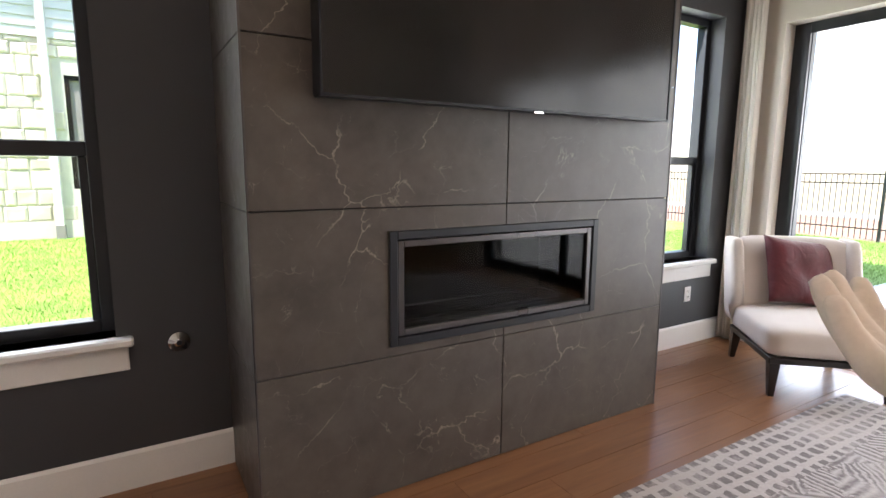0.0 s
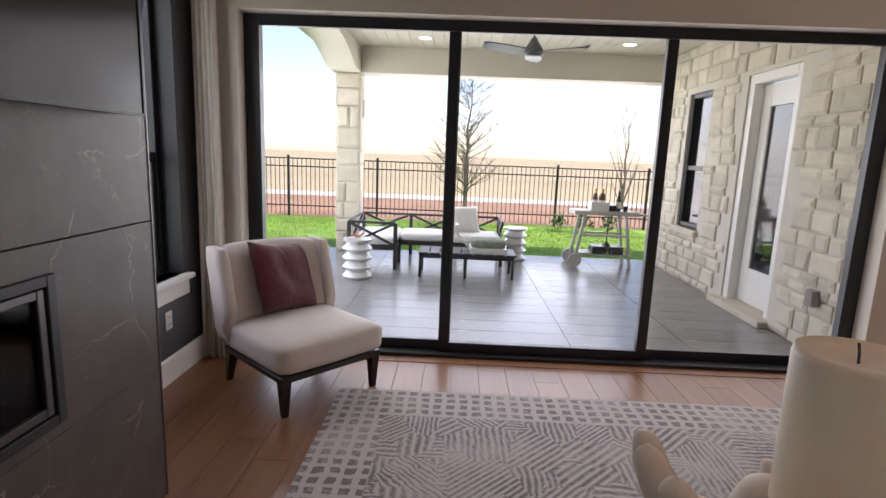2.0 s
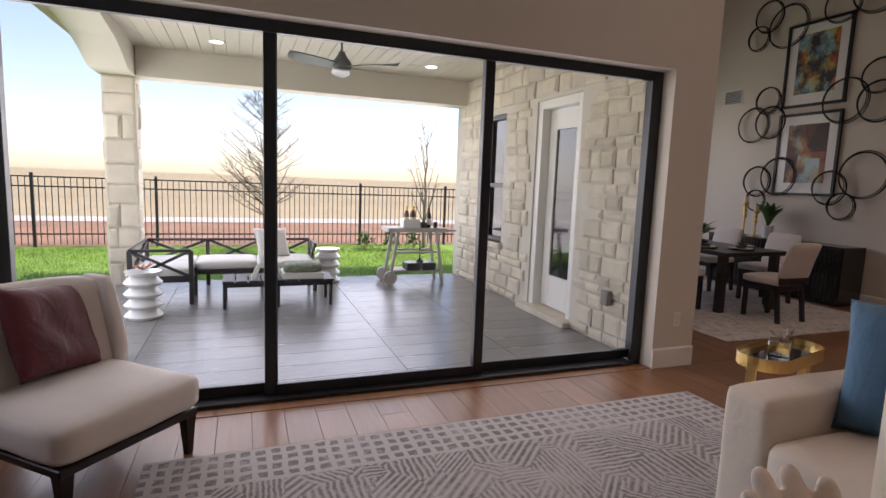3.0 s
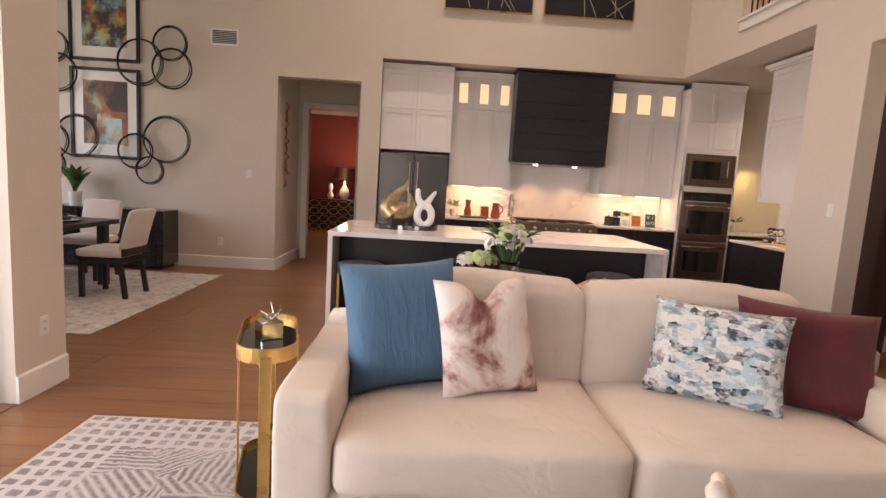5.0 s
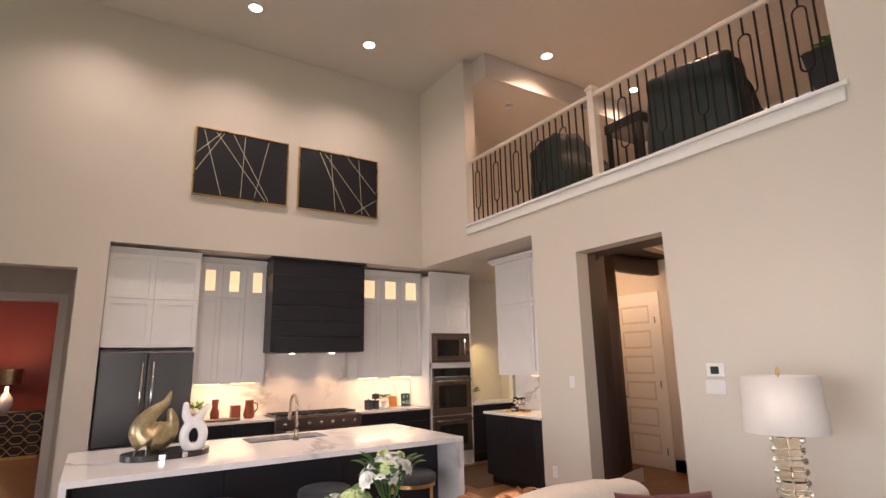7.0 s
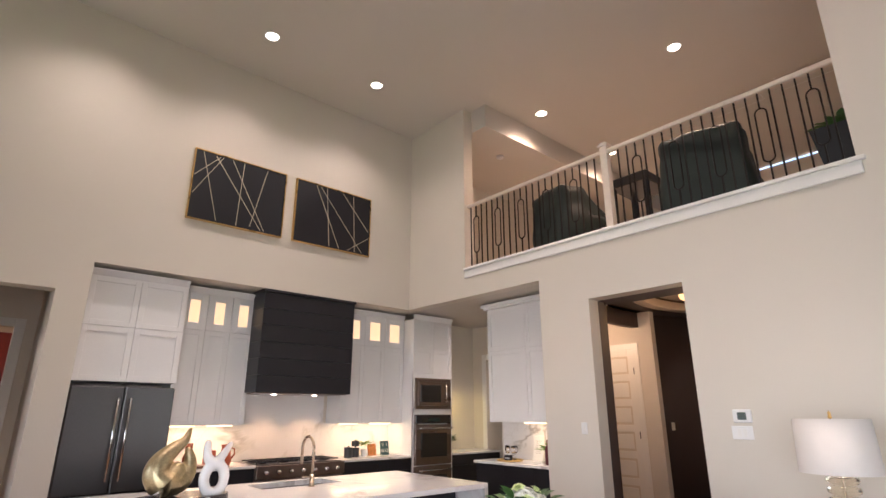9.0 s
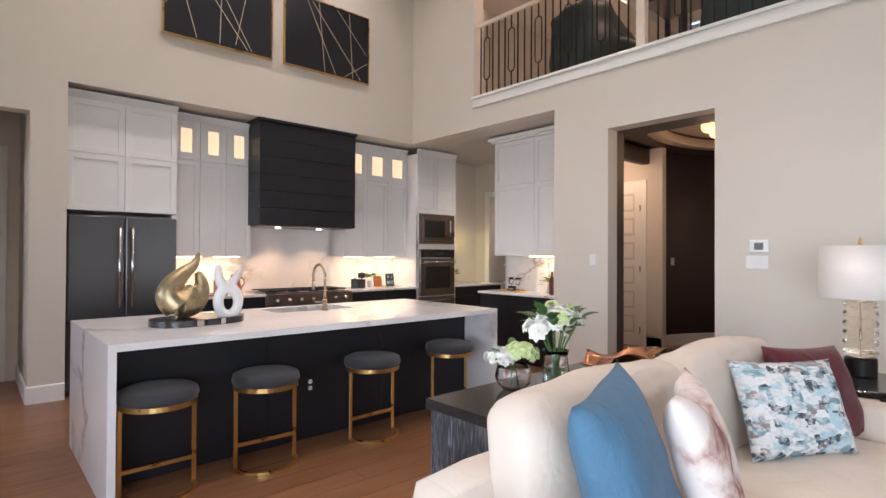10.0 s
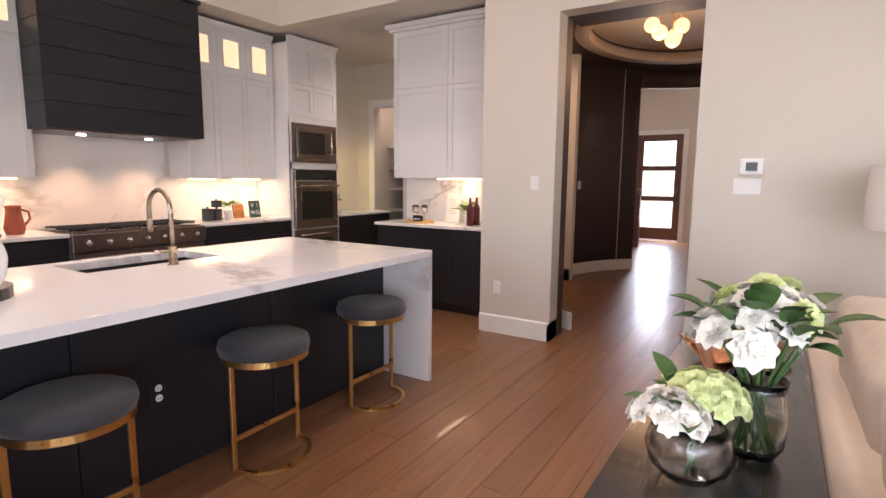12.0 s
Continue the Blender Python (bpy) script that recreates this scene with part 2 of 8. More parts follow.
M["subfloor"] = plain("floor_gap", (0.09, 0.045, 0.022), 0.8)
M["fp_tile"] = veined("dark_veined_porcelain", (0.064, 0.053, 0.045), (0.104, 0.088, 0.074), (0.30, 0.255, 0.21), 2.9, 0.007, 0.36, 0.9, (0.24, 0.205, 0.17), 0.03, bend=0.55)
M["grout"] = plain("dark_grout", (0.03, 0.027, 0.025), 0.85)
M["quartz"] = veined("white_veined_quartz", (0.80, 0.785, 0.775), (0.84, 0.825, 0.815), (0.46, 0.43, 0.40), 0.55, 0.03, 0.09, 0.35, (0.62, 0.58, 0.54))
M["steel_dark"] = plain("black_stainless", (0.13, 0.122, 0.122), 0.3, metal=0.9, vary=0.15, scale=1.2, fine=300, relief=0.03, stretch=(1, 1, 0.1))
M["steel"] = plain("brushed_stainless", (0.22, 0.17, 0.145), 0.28, metal=0.95, vary=0.1, scale=2, fine=300, relief=0.03, stretch=(0.1, 1, 1))
M["chrome"] = plain("polished_chrome", (0.75, 0.74, 0.72), 0.12, metal=1.0, vary=0.05, relief=0)
M["nickel"] = plain("brushed_nickel", (0.50, 0.42, 0.33), 0.28, metal=1.0, vary=0.06, relief=0.02)
M["gold"] = plain("brushed_gold", (0.72, 0.47, 0.17), 0.3, metal=1.0, vary=0.1, scale=8, relief=0.03)
M["black_glass"] = plain("black_glass", (0.008, 0.008, 0.009), 0.08, vary=0.1, relief=0, coat=0.5)
M["tv"] = plain("tv_screen", (0.010, 0.009, 0.009), 0.17, vary=0.05, relief=0)
M["pane"] = pane_glass("window_glass")
M["fire_glass"] = pane_glass("tinted_fire_glass", (0.5, 0.5, 0.5))
M["sofa"] = plain("cream_sofa_fabric", (0.66, 0.57, 0.475), 0.85, vary=0.05, scale=5, fine=420, relief=0.35, depth=0.0015, sheen=0.1, crease=0.55)
M["chair_fabric"] = plain("pale_chair_fabric", (0.66, 0.60, 0.55), 0.85, vary=0.05, scale=6, fine=450, relief=0.35, depth=0.0015, sheen=0.25)
M["espresso"] = wood("espresso_wood", (0.008, 0.006, 0.006), (0.022, 0.017, 0.015), "Z", 0.35, 1.5, 0.1)
M["black_wood"] = wood("black_stained_wood", (0.010, 0.009, 0.010), (0.03, 0.027, 0.027), "X", 0.22, 1.5, 0.1, coat=0.3)
M["white_gloss"] = plain("white_ceramic", (0.78, 0.78, 0.78), 0.18, vary=0.03, relief=0, coat=0.4)
M["plaster"] = plain("cream_plaster", (0.70, 0.60, 0.50), 0.7, vary=0.06, scale=12, fine=160, relief=0.15)
M["wax"] = plain("ivory_wax", (0.74, 0.66, 0.52), 0.5, vary=0.05, scale=10, fine=200, relief=0.08)
M["wax"].node_tree.nodes["Principled BSDF"].inputs["Subsurface Weight"].default_value = 0.2
M["stone_grey"] = plain("grey_coffee_table", (0.26, 0.235, 0.22), 0.5, vary=0.15, scale=4, fine=60, relief=0.2)
M["leaf"] = plain("leaf_green", (0.055, 0.13, 0.03), 0.5, vary=0.35, scale=14, fine=60, relief=0.1)
M["leaf_pale"] = plain("young_leaf_green", (0.16, 0.27, 0.05), 0.5, vary=0.3, scale=14, fine=60, relief=0.1)
M["petal"] = plain("white_petal", (0.82, 0.80, 0.72), 0.6, vary=0.08, scale=30, relief=0.1)
M["petal_green"] = plain("pale_green_petal", (0.66, 0.74, 0.36), 0.6, vary=0.15, scale=30, relief=0.1)
M["clear"] = glassy("clear_glass")
M["smoke"] = glassy("champagne_glass", (0.93, 0.86, 0.72), 0.02)
M["water"] = glassy("water", (0.75, 0.85, 0.7), 0.0, 1.33)
M["bulb"] = glowing("lamp_glow", (1.0, 0.86, 0.70), 5)
M["globe"] = glowing("globe_glow", (1.0, 0.55, 0.20), 0.6)
M["lit_glass"] = glowing("lit_cabinet_glass", (1.0, 0.72, 0.42), 0.2)
M["strip"] = glowing("under_cabinet_strip", (1.0, 0.7, 0.36), 1.2)
M["shade"] = plain("white_linen_shade", (0.82, 0.78, 0.74), 0.8, vary=0.03, scale=8, fine=500, relief=0.2)
M["shade"].node_tree.nodes["Principled BSDF"].inputs["Transmission Weight"].default_value = 0.25
M["grey_seat"] = plain("charcoal_upholstery", (0.032, 0.032, 0.037), 0.8, vary=0.1, scale=8, fine=400, relief=0.35, sheen=0.2)
M["white"] = plain("white_plastic", (0.80, 0.79, 0.77), 0.35, vary=0.02, relief=0)
M["screen"] = plain("dark_display", (0.02, 0.035, 0.03), 0.2, relief=0)
M["limestone"] = plain("cream_limestone", (0.70, 0.63, 0.51), 0.85, vary=0.14, scale=5, fine=45, relief=0.6, depth=0.012, rnd=0.22)
M["mortar"] = plain("pale_mortar", (0.60, 0.56, 0.49), 0.9, vary=0.08, relief=0.4)
M["patio"] = plain("grey_wood_look_tile", (0.25, 0.245, 0.24), 0.24, vary=0.14, scale=5, fine=50, relief=0.1, rnd=0.18, stretch=(6, 0.7, 1))
M["grass"] = plain("lawn", (0.24, 0.42, 0.06), 0.8, vary=0.3, scale=1.3, fine=40, relief=0.9, depth=0.04)
M["soil"] = plain("red_soil", (0.36, 0.21, 0.13), 0.95, vary=0.2, scale=0.6, fine=12, relief=0.5, depth=0.03)
M["field"] = plain("dry_field", (0.42, 0.34, 0.20), 0.95, vary=0.18, scale=0.05, fine=2.5, relief=0.4, depth=0.05, stretch=(1, 0.2, 1))
M["path"] = plain("concrete_path", (0.62, 0.57, 0.50), 0.85, vary=0.1, scale=0.8, fine=12, relief=0.2)
M["stucco"] = plain("pale_stucco", (0.66, 0.61, 0.53), 0.8, vary=0.04, scale=2, fine=90, relief=0.35, depth=0.004)
M["siding"] = plain("white_lap_siding", (0.60, 0.59, 0.56), 0.6, vary=0.03, scale=2, relief=0.05)
M["tongue"] = wood("pale_plank_ceiling", (0.50, 0.44, 0.36), (0.62, 0.56, 0.48), "Y", 0.5, 0.6, 0.08)
M["bark"] = plain("grey_bark", (0.22, 0.18, 0.15), 0.9, vary=0.25, scale=10, relief=0.5)
M["outdoor_cushion"] = plain("outdoor_white_cushion", (0.76, 0.75, 0.72), 0.8, vary=0.03, relief=0.2)
M["burgundy"] = plain("burgundy_velvet", (0.10, 0.008, 0.014), 0.6, vary=0.3, scale=9, fine=300, relief=0.25, sheen=0.08, crease=0.6)
M["blue"] = plain("dusty_blue_linen", (0.065, 0.155, 0.25), 0.8, vary=0.14, scale=7, fine=300, relief=0.4, sheen=0.08, stretch=(4, 1, 1), crease=0.4)
M["door_wood"] = wood("front_door_wood", (0.10, 0.045, 0.03), (0.20, 0.10, 0.065), "Z", 0.4, 1.0, 0.1)
M["terracotta"] = plain("terracotta_glaze", (0.36, 0.085, 0.04), 0.35, vary=0.15, relief=0.05)
M["cover"] = plain("dark_green_cover", (0.012, 0.022, 0.018), 0.55, vary=0.2, scale=9, fine=120, relief=0.4, depth=0.006)
M["bronze"] = plain("antique_bronze", (0.42, 0.20, 0.10), 0.3, metal=0.9, vary=0.35, scale=12, relief=0.15)
M["brass_art"] = plain("burnished_brass", (0.52, 0.42, 0.25), 0.38, metal=1.0, vary=0.25, scale=14, fine=70, relief=0.2, depth=0.003)
M["gold_leaf"] = plain("pale_gold_leaf", (0.78, 0.68, 0.50), 0.45, metal=0.5, vary=0.2, scale=20, relief=0.1)


# ---- building helpers ----
def link(name, bm, material, parent=None, label="", smooth=False):
    bmesh.ops.recalc_face_normals(bm, faces=bm.faces)
    me = bpy.data.meshes.new(name)
    bm.to_mesh(me)
    bm.free()
    if smooth:
        me.shade_smooth()
    me.materials.append(M[material] if isinstance(material, str) else material)
    ob = new(name, me)
    ob.parent = parent
    if label:
        ob["label"] = label
    return ob


def part(name, bm, material, parent, label="", smooth=False):
    return link(name, bm, material, parent, label, smooth)


def thing(name, label, category, m=None, group="", kind=""):
    ob = new(name)
    ob.empty_display_size = 0.1
    ob.matrix_world = m or Matrix()
    return tagged(ob, label, category, group, kind)


def box(x0, y0, z0, x1, y1, z1, bm=None, bevel=0.0, seg=1):
    own = bm is None or bevel > 0
    b = bmesh.new() if own else bm
    vs = [b.verts.new((x, y, z)) for x in (x0, x1) for y in (y0, y1) for z in (z0, z1)]
    for q in ((0, 1, 3, 2), (4, 6, 7, 5), (0, 4, 5, 1), (2, 3, 7, 6), (0, 2, 6, 4), (1, 5, 7, 3)):
        b.faces.new([vs[i] for i in q])
    if bevel > 0:
        bmesh.ops.bevel(b, geom=list(b.edges), offset=bevel, segments=seg, profile=0.5, affect="EDGES")
        if bm is not None:
            return merge(bm, b)
    return b


def merge(bm, other):
    me = bpy.data.meshes.new("tmp")
    other.to_mesh(me)
    other.free()
    bm.from_mesh(me)
    bpy.data.meshes.remove(me)
    return bm


def boxes(rows, bevel=0.0):
    bm = bmesh.new()
    for r in rows:
        box(*r, bm=bm, bevel=bevel)
    return bm


def turned(profile, seg=24, bm=None, at=(0, 0, 0)):
    """A lathe form from (radius, height) pairs."""
    bm = bm or bmesh.new()
    rings = []
    for r, z in profile:
        if r < 1e-5:
            rings.append([bm.verts.new((at[0], at[1], at[2] + z))])
        else:
            rings.append([bm.verts.new((at[0] + r * math.cos(a), at[1] + r * math.sin(a), at[2] + z)) for a in (2 * math.pi * i / seg for i in range(seg))])
    for a, b in zip(rings, rings[1:]):
        for i in range(seg):
            j = (i + 1) % seg
            if len(a) == 1 and len(b) > 1:
                bm.faces.new((a[0], b[i], b[j]))
            elif len(b) == 1 and len(a) > 1:
                bm.faces.new((a[i], a[j], b[0]))
            elif len(a) > 1:
                bm.faces.new((a[i], a[j], b[j], b[i]))
    return bm


def tube(points, radius, seg=8, closed=False, bm=None, taper=None):
    bm = bm or bmesh.new()
    pts = [Vector(p) for p in points]
    n = len(pts)
    rings, side = [], None
    for i, p in enumerate(pts):
        d = (pts[(i + 1) % n] - pts[i - 1]) if closed else (pts[min(i + 1, n - 1)] - pts[max(i - 1, 0)])
        d.normalize()
        if side is None:
            side = d.orthogonal().normalized()
        side = (side - d * side.dot(d)).normalized()
        up = d.cross(side)
        r = radius if taper is None else radius * (1 + (taper - 1) * i / (n - 1))
        rings.append([bm.verts.new(p + (side * math.cos(a) + up * math.sin(a)) * r) for a in (2 * math.pi * k / seg for k in range(seg))])
    for i in range(n if closed else n - 1):
        a, b = rings[i], rings[(i + 1) % n]
        for k in range(seg):
            bm.faces.new((a[k], a[(k + 1) % seg], b[(k + 1) % seg], b[k]))
    if not closed:
        bm.faces.new(rings[0][::-1])
        bm.faces.new(rings[-1])
    return bm


def soft_box(w, d, h, r, puff=0.0, n=8, wobble=0.0, seed=0, at=(0, 0, 0)):
    """A stuffed box, centred on x and y, standing on z = 0."""
    bm = bmesh.new()
    bmesh.ops.create_cube(bm, size=2)
    bmesh.ops.subdivide_edges(bm, edges=list(bm.edges), cuts=n, use_grid_fill=True)
    hx, hy, hz = w / 2, d / 2, h / 2
    for v in bm.verts:
        u = v.co.copy()
        p = Vector((u.x * hx, u.y * hy, u.z * hz))
        q = Vector((max(-hx + r, min(hx - r, p.x)), max(-hy + r, min(hy - r, p.y)), max(-hz + r, min(hz - r, p.z))))
        o = p - q
        if o.length > 1e-6:
            p = q + o.normalized() * r
        e = [(1 - u[i] * u[i]) for i in range(3)]
        p += Vector((puff * 0.5 * u.x * e[1] * e[2], puff * 0.5 * u.y * e[0] * e[2], puff * u.z * e[0] * e[1]))
        if wobble:
            p += wobble * noise.noise_vector(Vector((p.x * 5 + seed, p.y * 5, p.z * 5)))
        v.co = p + Vector((at[0], at[1], at[2] + hz))
    return bm


def pillow_mesh(w, h, t, n=18, dent=0.0, seed=0, crease=0.012):
    """A knife-edge throw pillow in the xz plane, standing on its lower edge."""
    bm = bmesh.new()
    grid = {}
    for s in (-1, 1):
        for i in range(n + 1):
            for j in range(n + 1):
                u, v = 2 * i / n - 1, 2 * j / n - 1
                if abs(u) == 1 or abs(v) == 1:
                    if (0, i, j) in grid:
                        continue
                x = u * w / 2 * (1 - 0.07 * (1 - v * v) * abs(u))
                z = v * h / 2 * (1 - 0.07 * (1 - u * u) * abs(v))
                th = t / 2 * max(0, (1 - u ** 4) * (1 - v ** 4)) ** 0.6
                if dent and v > 0:
                    k = math.exp(-(u / 0.3) ** 2) * v * v
                    z -= dent * k
                    th *= 1 - 0.45 * k
                c = noise.noise(Vector((x * 9 + seed * 7, z * 9, s * 3.0))) * crease * (1 - max(abs(u), abs(v)) ** 6)
                key = (0 if abs(u) == 1 or abs(v) == 1 else s, i, j)
                grid[key] = bm.verts.new((x, s * th + s * c, z + h / 2))
    get = lambda s, i, j: grid.get((s, i, j)) or grid[(0, i, j)]
    for s in (-1, 1):
        for i in range(n):
            for j in range(n):
                q = [get(s, i, j), get(s, i + 1, j), get(s, i + 1, j + 1), get(s, i, j + 1)]
                bm.faces.new(q if s < 0 else q[::-1])
    return bm


def ring(r, tr, seg=48, rs=6, squash=1.0):
    bm = bmesh.new()
    return tube([(r * math.cos(a), 0, r * squash * math.sin(a)) for a in (2 * math.pi * i / seg for i in range(seg))], tr, rs, True, bm)


def structure(name, bm, material, label, category, smooth=False):
    return tagged(link(name, bm, material, None, label, smooth), category=category, kind="structure")


def disc(r, t, seg=32):
    return turned([(0, 0), (r, 0), (r, t), (0, t)], seg)


# ---- structure: the great room ----
W, E, N, S, TOP = -1.10, 4.68, 2.45, -6.94, 6.08
KC = 3.07  # kitchen ceiling
structure("floor", boxes([(-11, -14, -0.2, 9.4, -2.5, -0.022), (-11, -2.5, -0.2, 4.9, N + 0.25, -0.022)]), "subfloor", "oak plank floor base under the boards", "floor")

# north wall with two windows and a cavity behind the fireplace
WL, WR, WZ0, WZ1 = (-0.47, 0.46), (3.47, 4.40), 0.66, 2.45
T = 0.22
bm = boxes([
    (W - 0.2, N, 0, WL[0], N + T, TOP), (WL[1], N, 0, WR[0], N + T, TOP), (WR[1], N, 0, E + 0.34, N + T, TOP),
    (WL[0], N, 0, WL[1], N + T, WZ0), (WL[0], N, WZ1, WL[1], N + T, TOP),
    (WR[0], N, 0, WR[1], N + T, WZ0), (WR[0], N, WZ1, WR[1], N + T, TOP)])
structure("wall_north", bm, "charcoal", "matt charcoal painted wall behind the fireplace", "wall")

# east wall with the wide glass door
DY0, DY1, DZ = -2.25, 2.17, 2.388
EX = 5.0
bm = boxes([(E, DY1, 0, EX, N, TOP), (E, -2.67, 0, EX, DY0, TOP), (E, DY0, DZ, EX, DY1, TOP)])
structure("wall_east", bm, "cream", "warm cream painted wall around the glass door", "wall")
# dining room shell
bm = boxes([(EX, -2.67, 0, 6.28, -2.5, TOP), (7.0, -2.67, 0, 7.9, -2.5, TOP), (8.45, -2.67, 0, 9.6, -2.5, TOP),
            (6.28, -2.67, 2.42, 7.0, -2.5, TOP), (7.9, -2.67, 0, 8.45, -2.5, 0.71), (7.9, -2.67, 2.39, 8.45, -2.5, TOP)])
structure("wall_dining_north", bm, "cream", "cream painted dining room wall", "wall")
bm = boxes([(9.4, S, 0, 9.6, -6.3, TOP), (9.4, -3.1, 0, 9.6, -2.67, TOP), (9.4, -6.3, 0, 9.6, -3.1, 0.6), (9.4, -6.3, 2.9, 9.6, -3.1, TOP)])
structure("wall_dining_east", bm, "cream", "cream painted dining room wall with a wide opening", "wall")
# south wall: dining part, nook opening, kitchen header
NX0, NX1, NZ = 3.436, 4.585, 2.735
KX = 3.15
bm = boxes([(NX1, S - 0.2, 0, 9.6, S, TOP), (NX0, S - 0.2, NZ, NX1, S, TOP), (KX, S - 0.2, 0, NX0, S, TOP), (W, S - 0.2, KC, KX, S, TOP)])
structure("wall_south", bm, "cream", "tall warm cream painted wall above the kitchen", "wall")
# west wall: loft gap, foyer opening, kitchen opening
FY0, FY1, FZ = -3.67, -2.61, 2.735
LY0, LY1, LZ = -5.65, -1.08, 3.45
KY = -4.35
WX = W - 0.18
bm = boxes([(WX, LY1, 0, W, N, TOP), (WX, FY1, 0, W, LY1, LZ), (WX, FY0, FZ, W, FY1, LZ), (WX, KY, 0, W, FY0, LZ),
            (WX, S - 0.2, KC, W, KY, LZ), (WX, S - 0.2, LZ, W, LY0, TOP)])
structure("wall_west", bm, "cream", "tall cream painted wall under the loft", "wall")
structure("ceiling", boxes([(W, S - 0.2, TOP, 9.6, N + T, TOP + 0.15)]), "ceiling", "high smooth painted ceiling", "ceiling")
# kitchen shell
KB = -7.66
bm = boxes([(-3.35, KB - 0.15, 0, KX + 0.286, KB, KC), (KX, KB, 0, KX + 0.12, S - 0.2, KC)])
structure("wall_kitchen_south", bm, "cream", "cream wall behind the kitchen cabinets", "wall")
bm = boxes([(-3.35, KB, 0, -3.2, -7.32, KC), (-3.35, -6.5, 0, -3.2, -5.92, KC), (-3.35, -7.32, 2.45, -3.2, -6.5, KC), (-3.2, -6.05, 0, -2.2, -5.92, KC), (-2.03, -4.35, 0, WX, -4.2, KC)])
structure("wall_kitchen_west", bm, "cream", "cream kitchen wall with the pantry doorway", "wall")
structure("wall_bar", boxes([(-2.2, -5.86, 0, -2.03, -4.35, KC)]), "cream", "cream wall behind the bar counter", "wall")
bm = boxes([(-4.6, KB - 0.15, 0, -3.35, KB, KC), (-4.6, -6.3, 0, -3.35, -6.2, KC), (-4.75, KB - 0.15, 0, -4.6, -6.2, KC)])
structure("wall_pantry", bm, "cream", "cream pantry wall", "wall")
structure("ceiling_kitchen", boxes([(-4.75, KB - 0.15, KC, W - 0.181, -5.9, KC + 0.12), (-2.2, -5.9, KC, W - 0.181, -4.2, KC + 0.12), (W - 0.179, KB - 0.15, KC + 0.001, KX + 0.28, S - 0.201, KC + 0.12)]), "ceiling", "lower smooth kitchen ceiling", "ceiling")
# nook and bedroom
NB = -8.22
bm = boxes([(NX1, NB, 0, NX1 + 0.12, S - 0.2, NZ + 0.3), (NX0 - 0.12, NB, 0, NX0, S - 0.2, NZ + 0.3), (4.43, NB - 0.14, 0, 5.2, NB, NZ + 0.3), (NX0 - 0.3, NB - 0.14, 0, 3.64, NB, NZ + 0.3), (3.64, NB - 0.14, 2.47, 4.43, NB, NZ + 0.3)])
structure("wall_nook", bm, "cream", "shaded cream walls of the bedroom passage", "wall")
structure("ceiling_nook", boxes([(NX0 - 0.12, NB, NZ + 0.3, NX1 + 0.12, S - 0.2, NZ + 0.4)]), "ceiling", "passage ceiling", "ceiling")
bm = boxes([(2.5, -13.8, 0, 8.0, -13.6, 3.0), (2.3, -13.8, 0, 2.5, NB - 0.14, 3.0), (8.0, -13.8, 0, 8.2, NB - 0.14, 3.0), (4.43 + 0.77, NB - 0.14, 0, 8.0, NB - 0.02, 3.0)])
structure("wall_bedroom", bm, "red", "deep red painted bedroom wall", "wall")
structure("ceiling_bedroom", boxes([(2.3, -13.8, 3.0, 8.2, NB - 0.14, 3.1)]), "ceiling", "bedroom ceiling", "ceiling")
# round foyer
RC, RA, RB = Vector((-3.62, -3.12)), 2.2, 1.55  # an oval room


def arc_wall(r0, r1, a0, a1, z0, z1, seg=20):
    bm = bmesh.new()
    ring_ = []
    for i in range(seg + 1):
        a = radians(a0 + (a1 - a0) * i / seg)
        c, s = math.cos(a), math.sin(a)
        ring_.append([bm.verts.new((RC.x + (RA + r) * c, RC.y + (RB + r) * s, z)) for r, z in ((r0, z0), (r1, z0), (r1, z1), (r0, z1))])
    for p, q in zip(ring_, ring_[1:]):
        for k in range(4):
            bm.faces.new((p[k], p[(k + 1) % 4], q[(k + 1) % 4], q[k]))
    bm.faces.new(ring_[0][::-1])
    bm.faces.new(ring_[-1])
    return bm


FC = 3.05
bm = arc_wall(0, 0.12, 24, 150, 0, FC)
for a0, a1, z0 in ((213, 257, 0), (257, 291, 2.82), (291, 328, 0), (150, 213, 2.80), (-32, 24, 2.74)):
    merge(bm, arc_wall(0, 0.12, a0, a1, z0, FC, 14))
structure("wall_foyer", bm, "brown", "round dark brown painted foyer wall", "wall", True)
bm = turned([(1.02, 0.0), (1.62, 0.0), (1.62, 0.06), (1.06, 0.06), (1.06, 0.3), (1.02, 0.3), (1.02, 0)], 64)
bm.transform(Matrix.Translation((RC.x, RC.y, FC)) @ Matrix.Diagonal((1.42, 1, 1, 1)))
structure("ceiling_foyer_ring", bm, "brown", "brown round ceiling ring with a raised dome", "ceiling")
structure("wall_foyer_reveal", boxes([(-1.42, -3.90, 0, WX - 0.001, -3.67, FC), (-1.82, -4.03, 0, -1.42, -3.90, FC), (-1.62, -2.585, 0, WX - 0.001, -2.46, FC), (-1.62, -3.665, 2.735, WX - 0.001, -2.585, FC)]), "brown", "brown reveal of the foyer opening", "wall")
structure("ceiling_foyer", boxes([(-5.9, -4.9, FC + 0.301, WX, -1.3, FC + 0.36)]), "navy", "near-black raised foyer ceiling", "ceiling")
bm = turned([(1.0, -0.012), (1.16, -0.012), (1.16, 0.03), (1.06, 0.10), (1.0, 0.10), (1.0, -0.012)], 64)
bm.transform(Matrix.Translation((RC.x, RC.y, FC)) @ Matrix.Diagonal((1.42, 1, 1, 1)))
structure("trim_foyer_ring", bm, "plaster", "cream moulding round the raised ceiling", "trim", True)
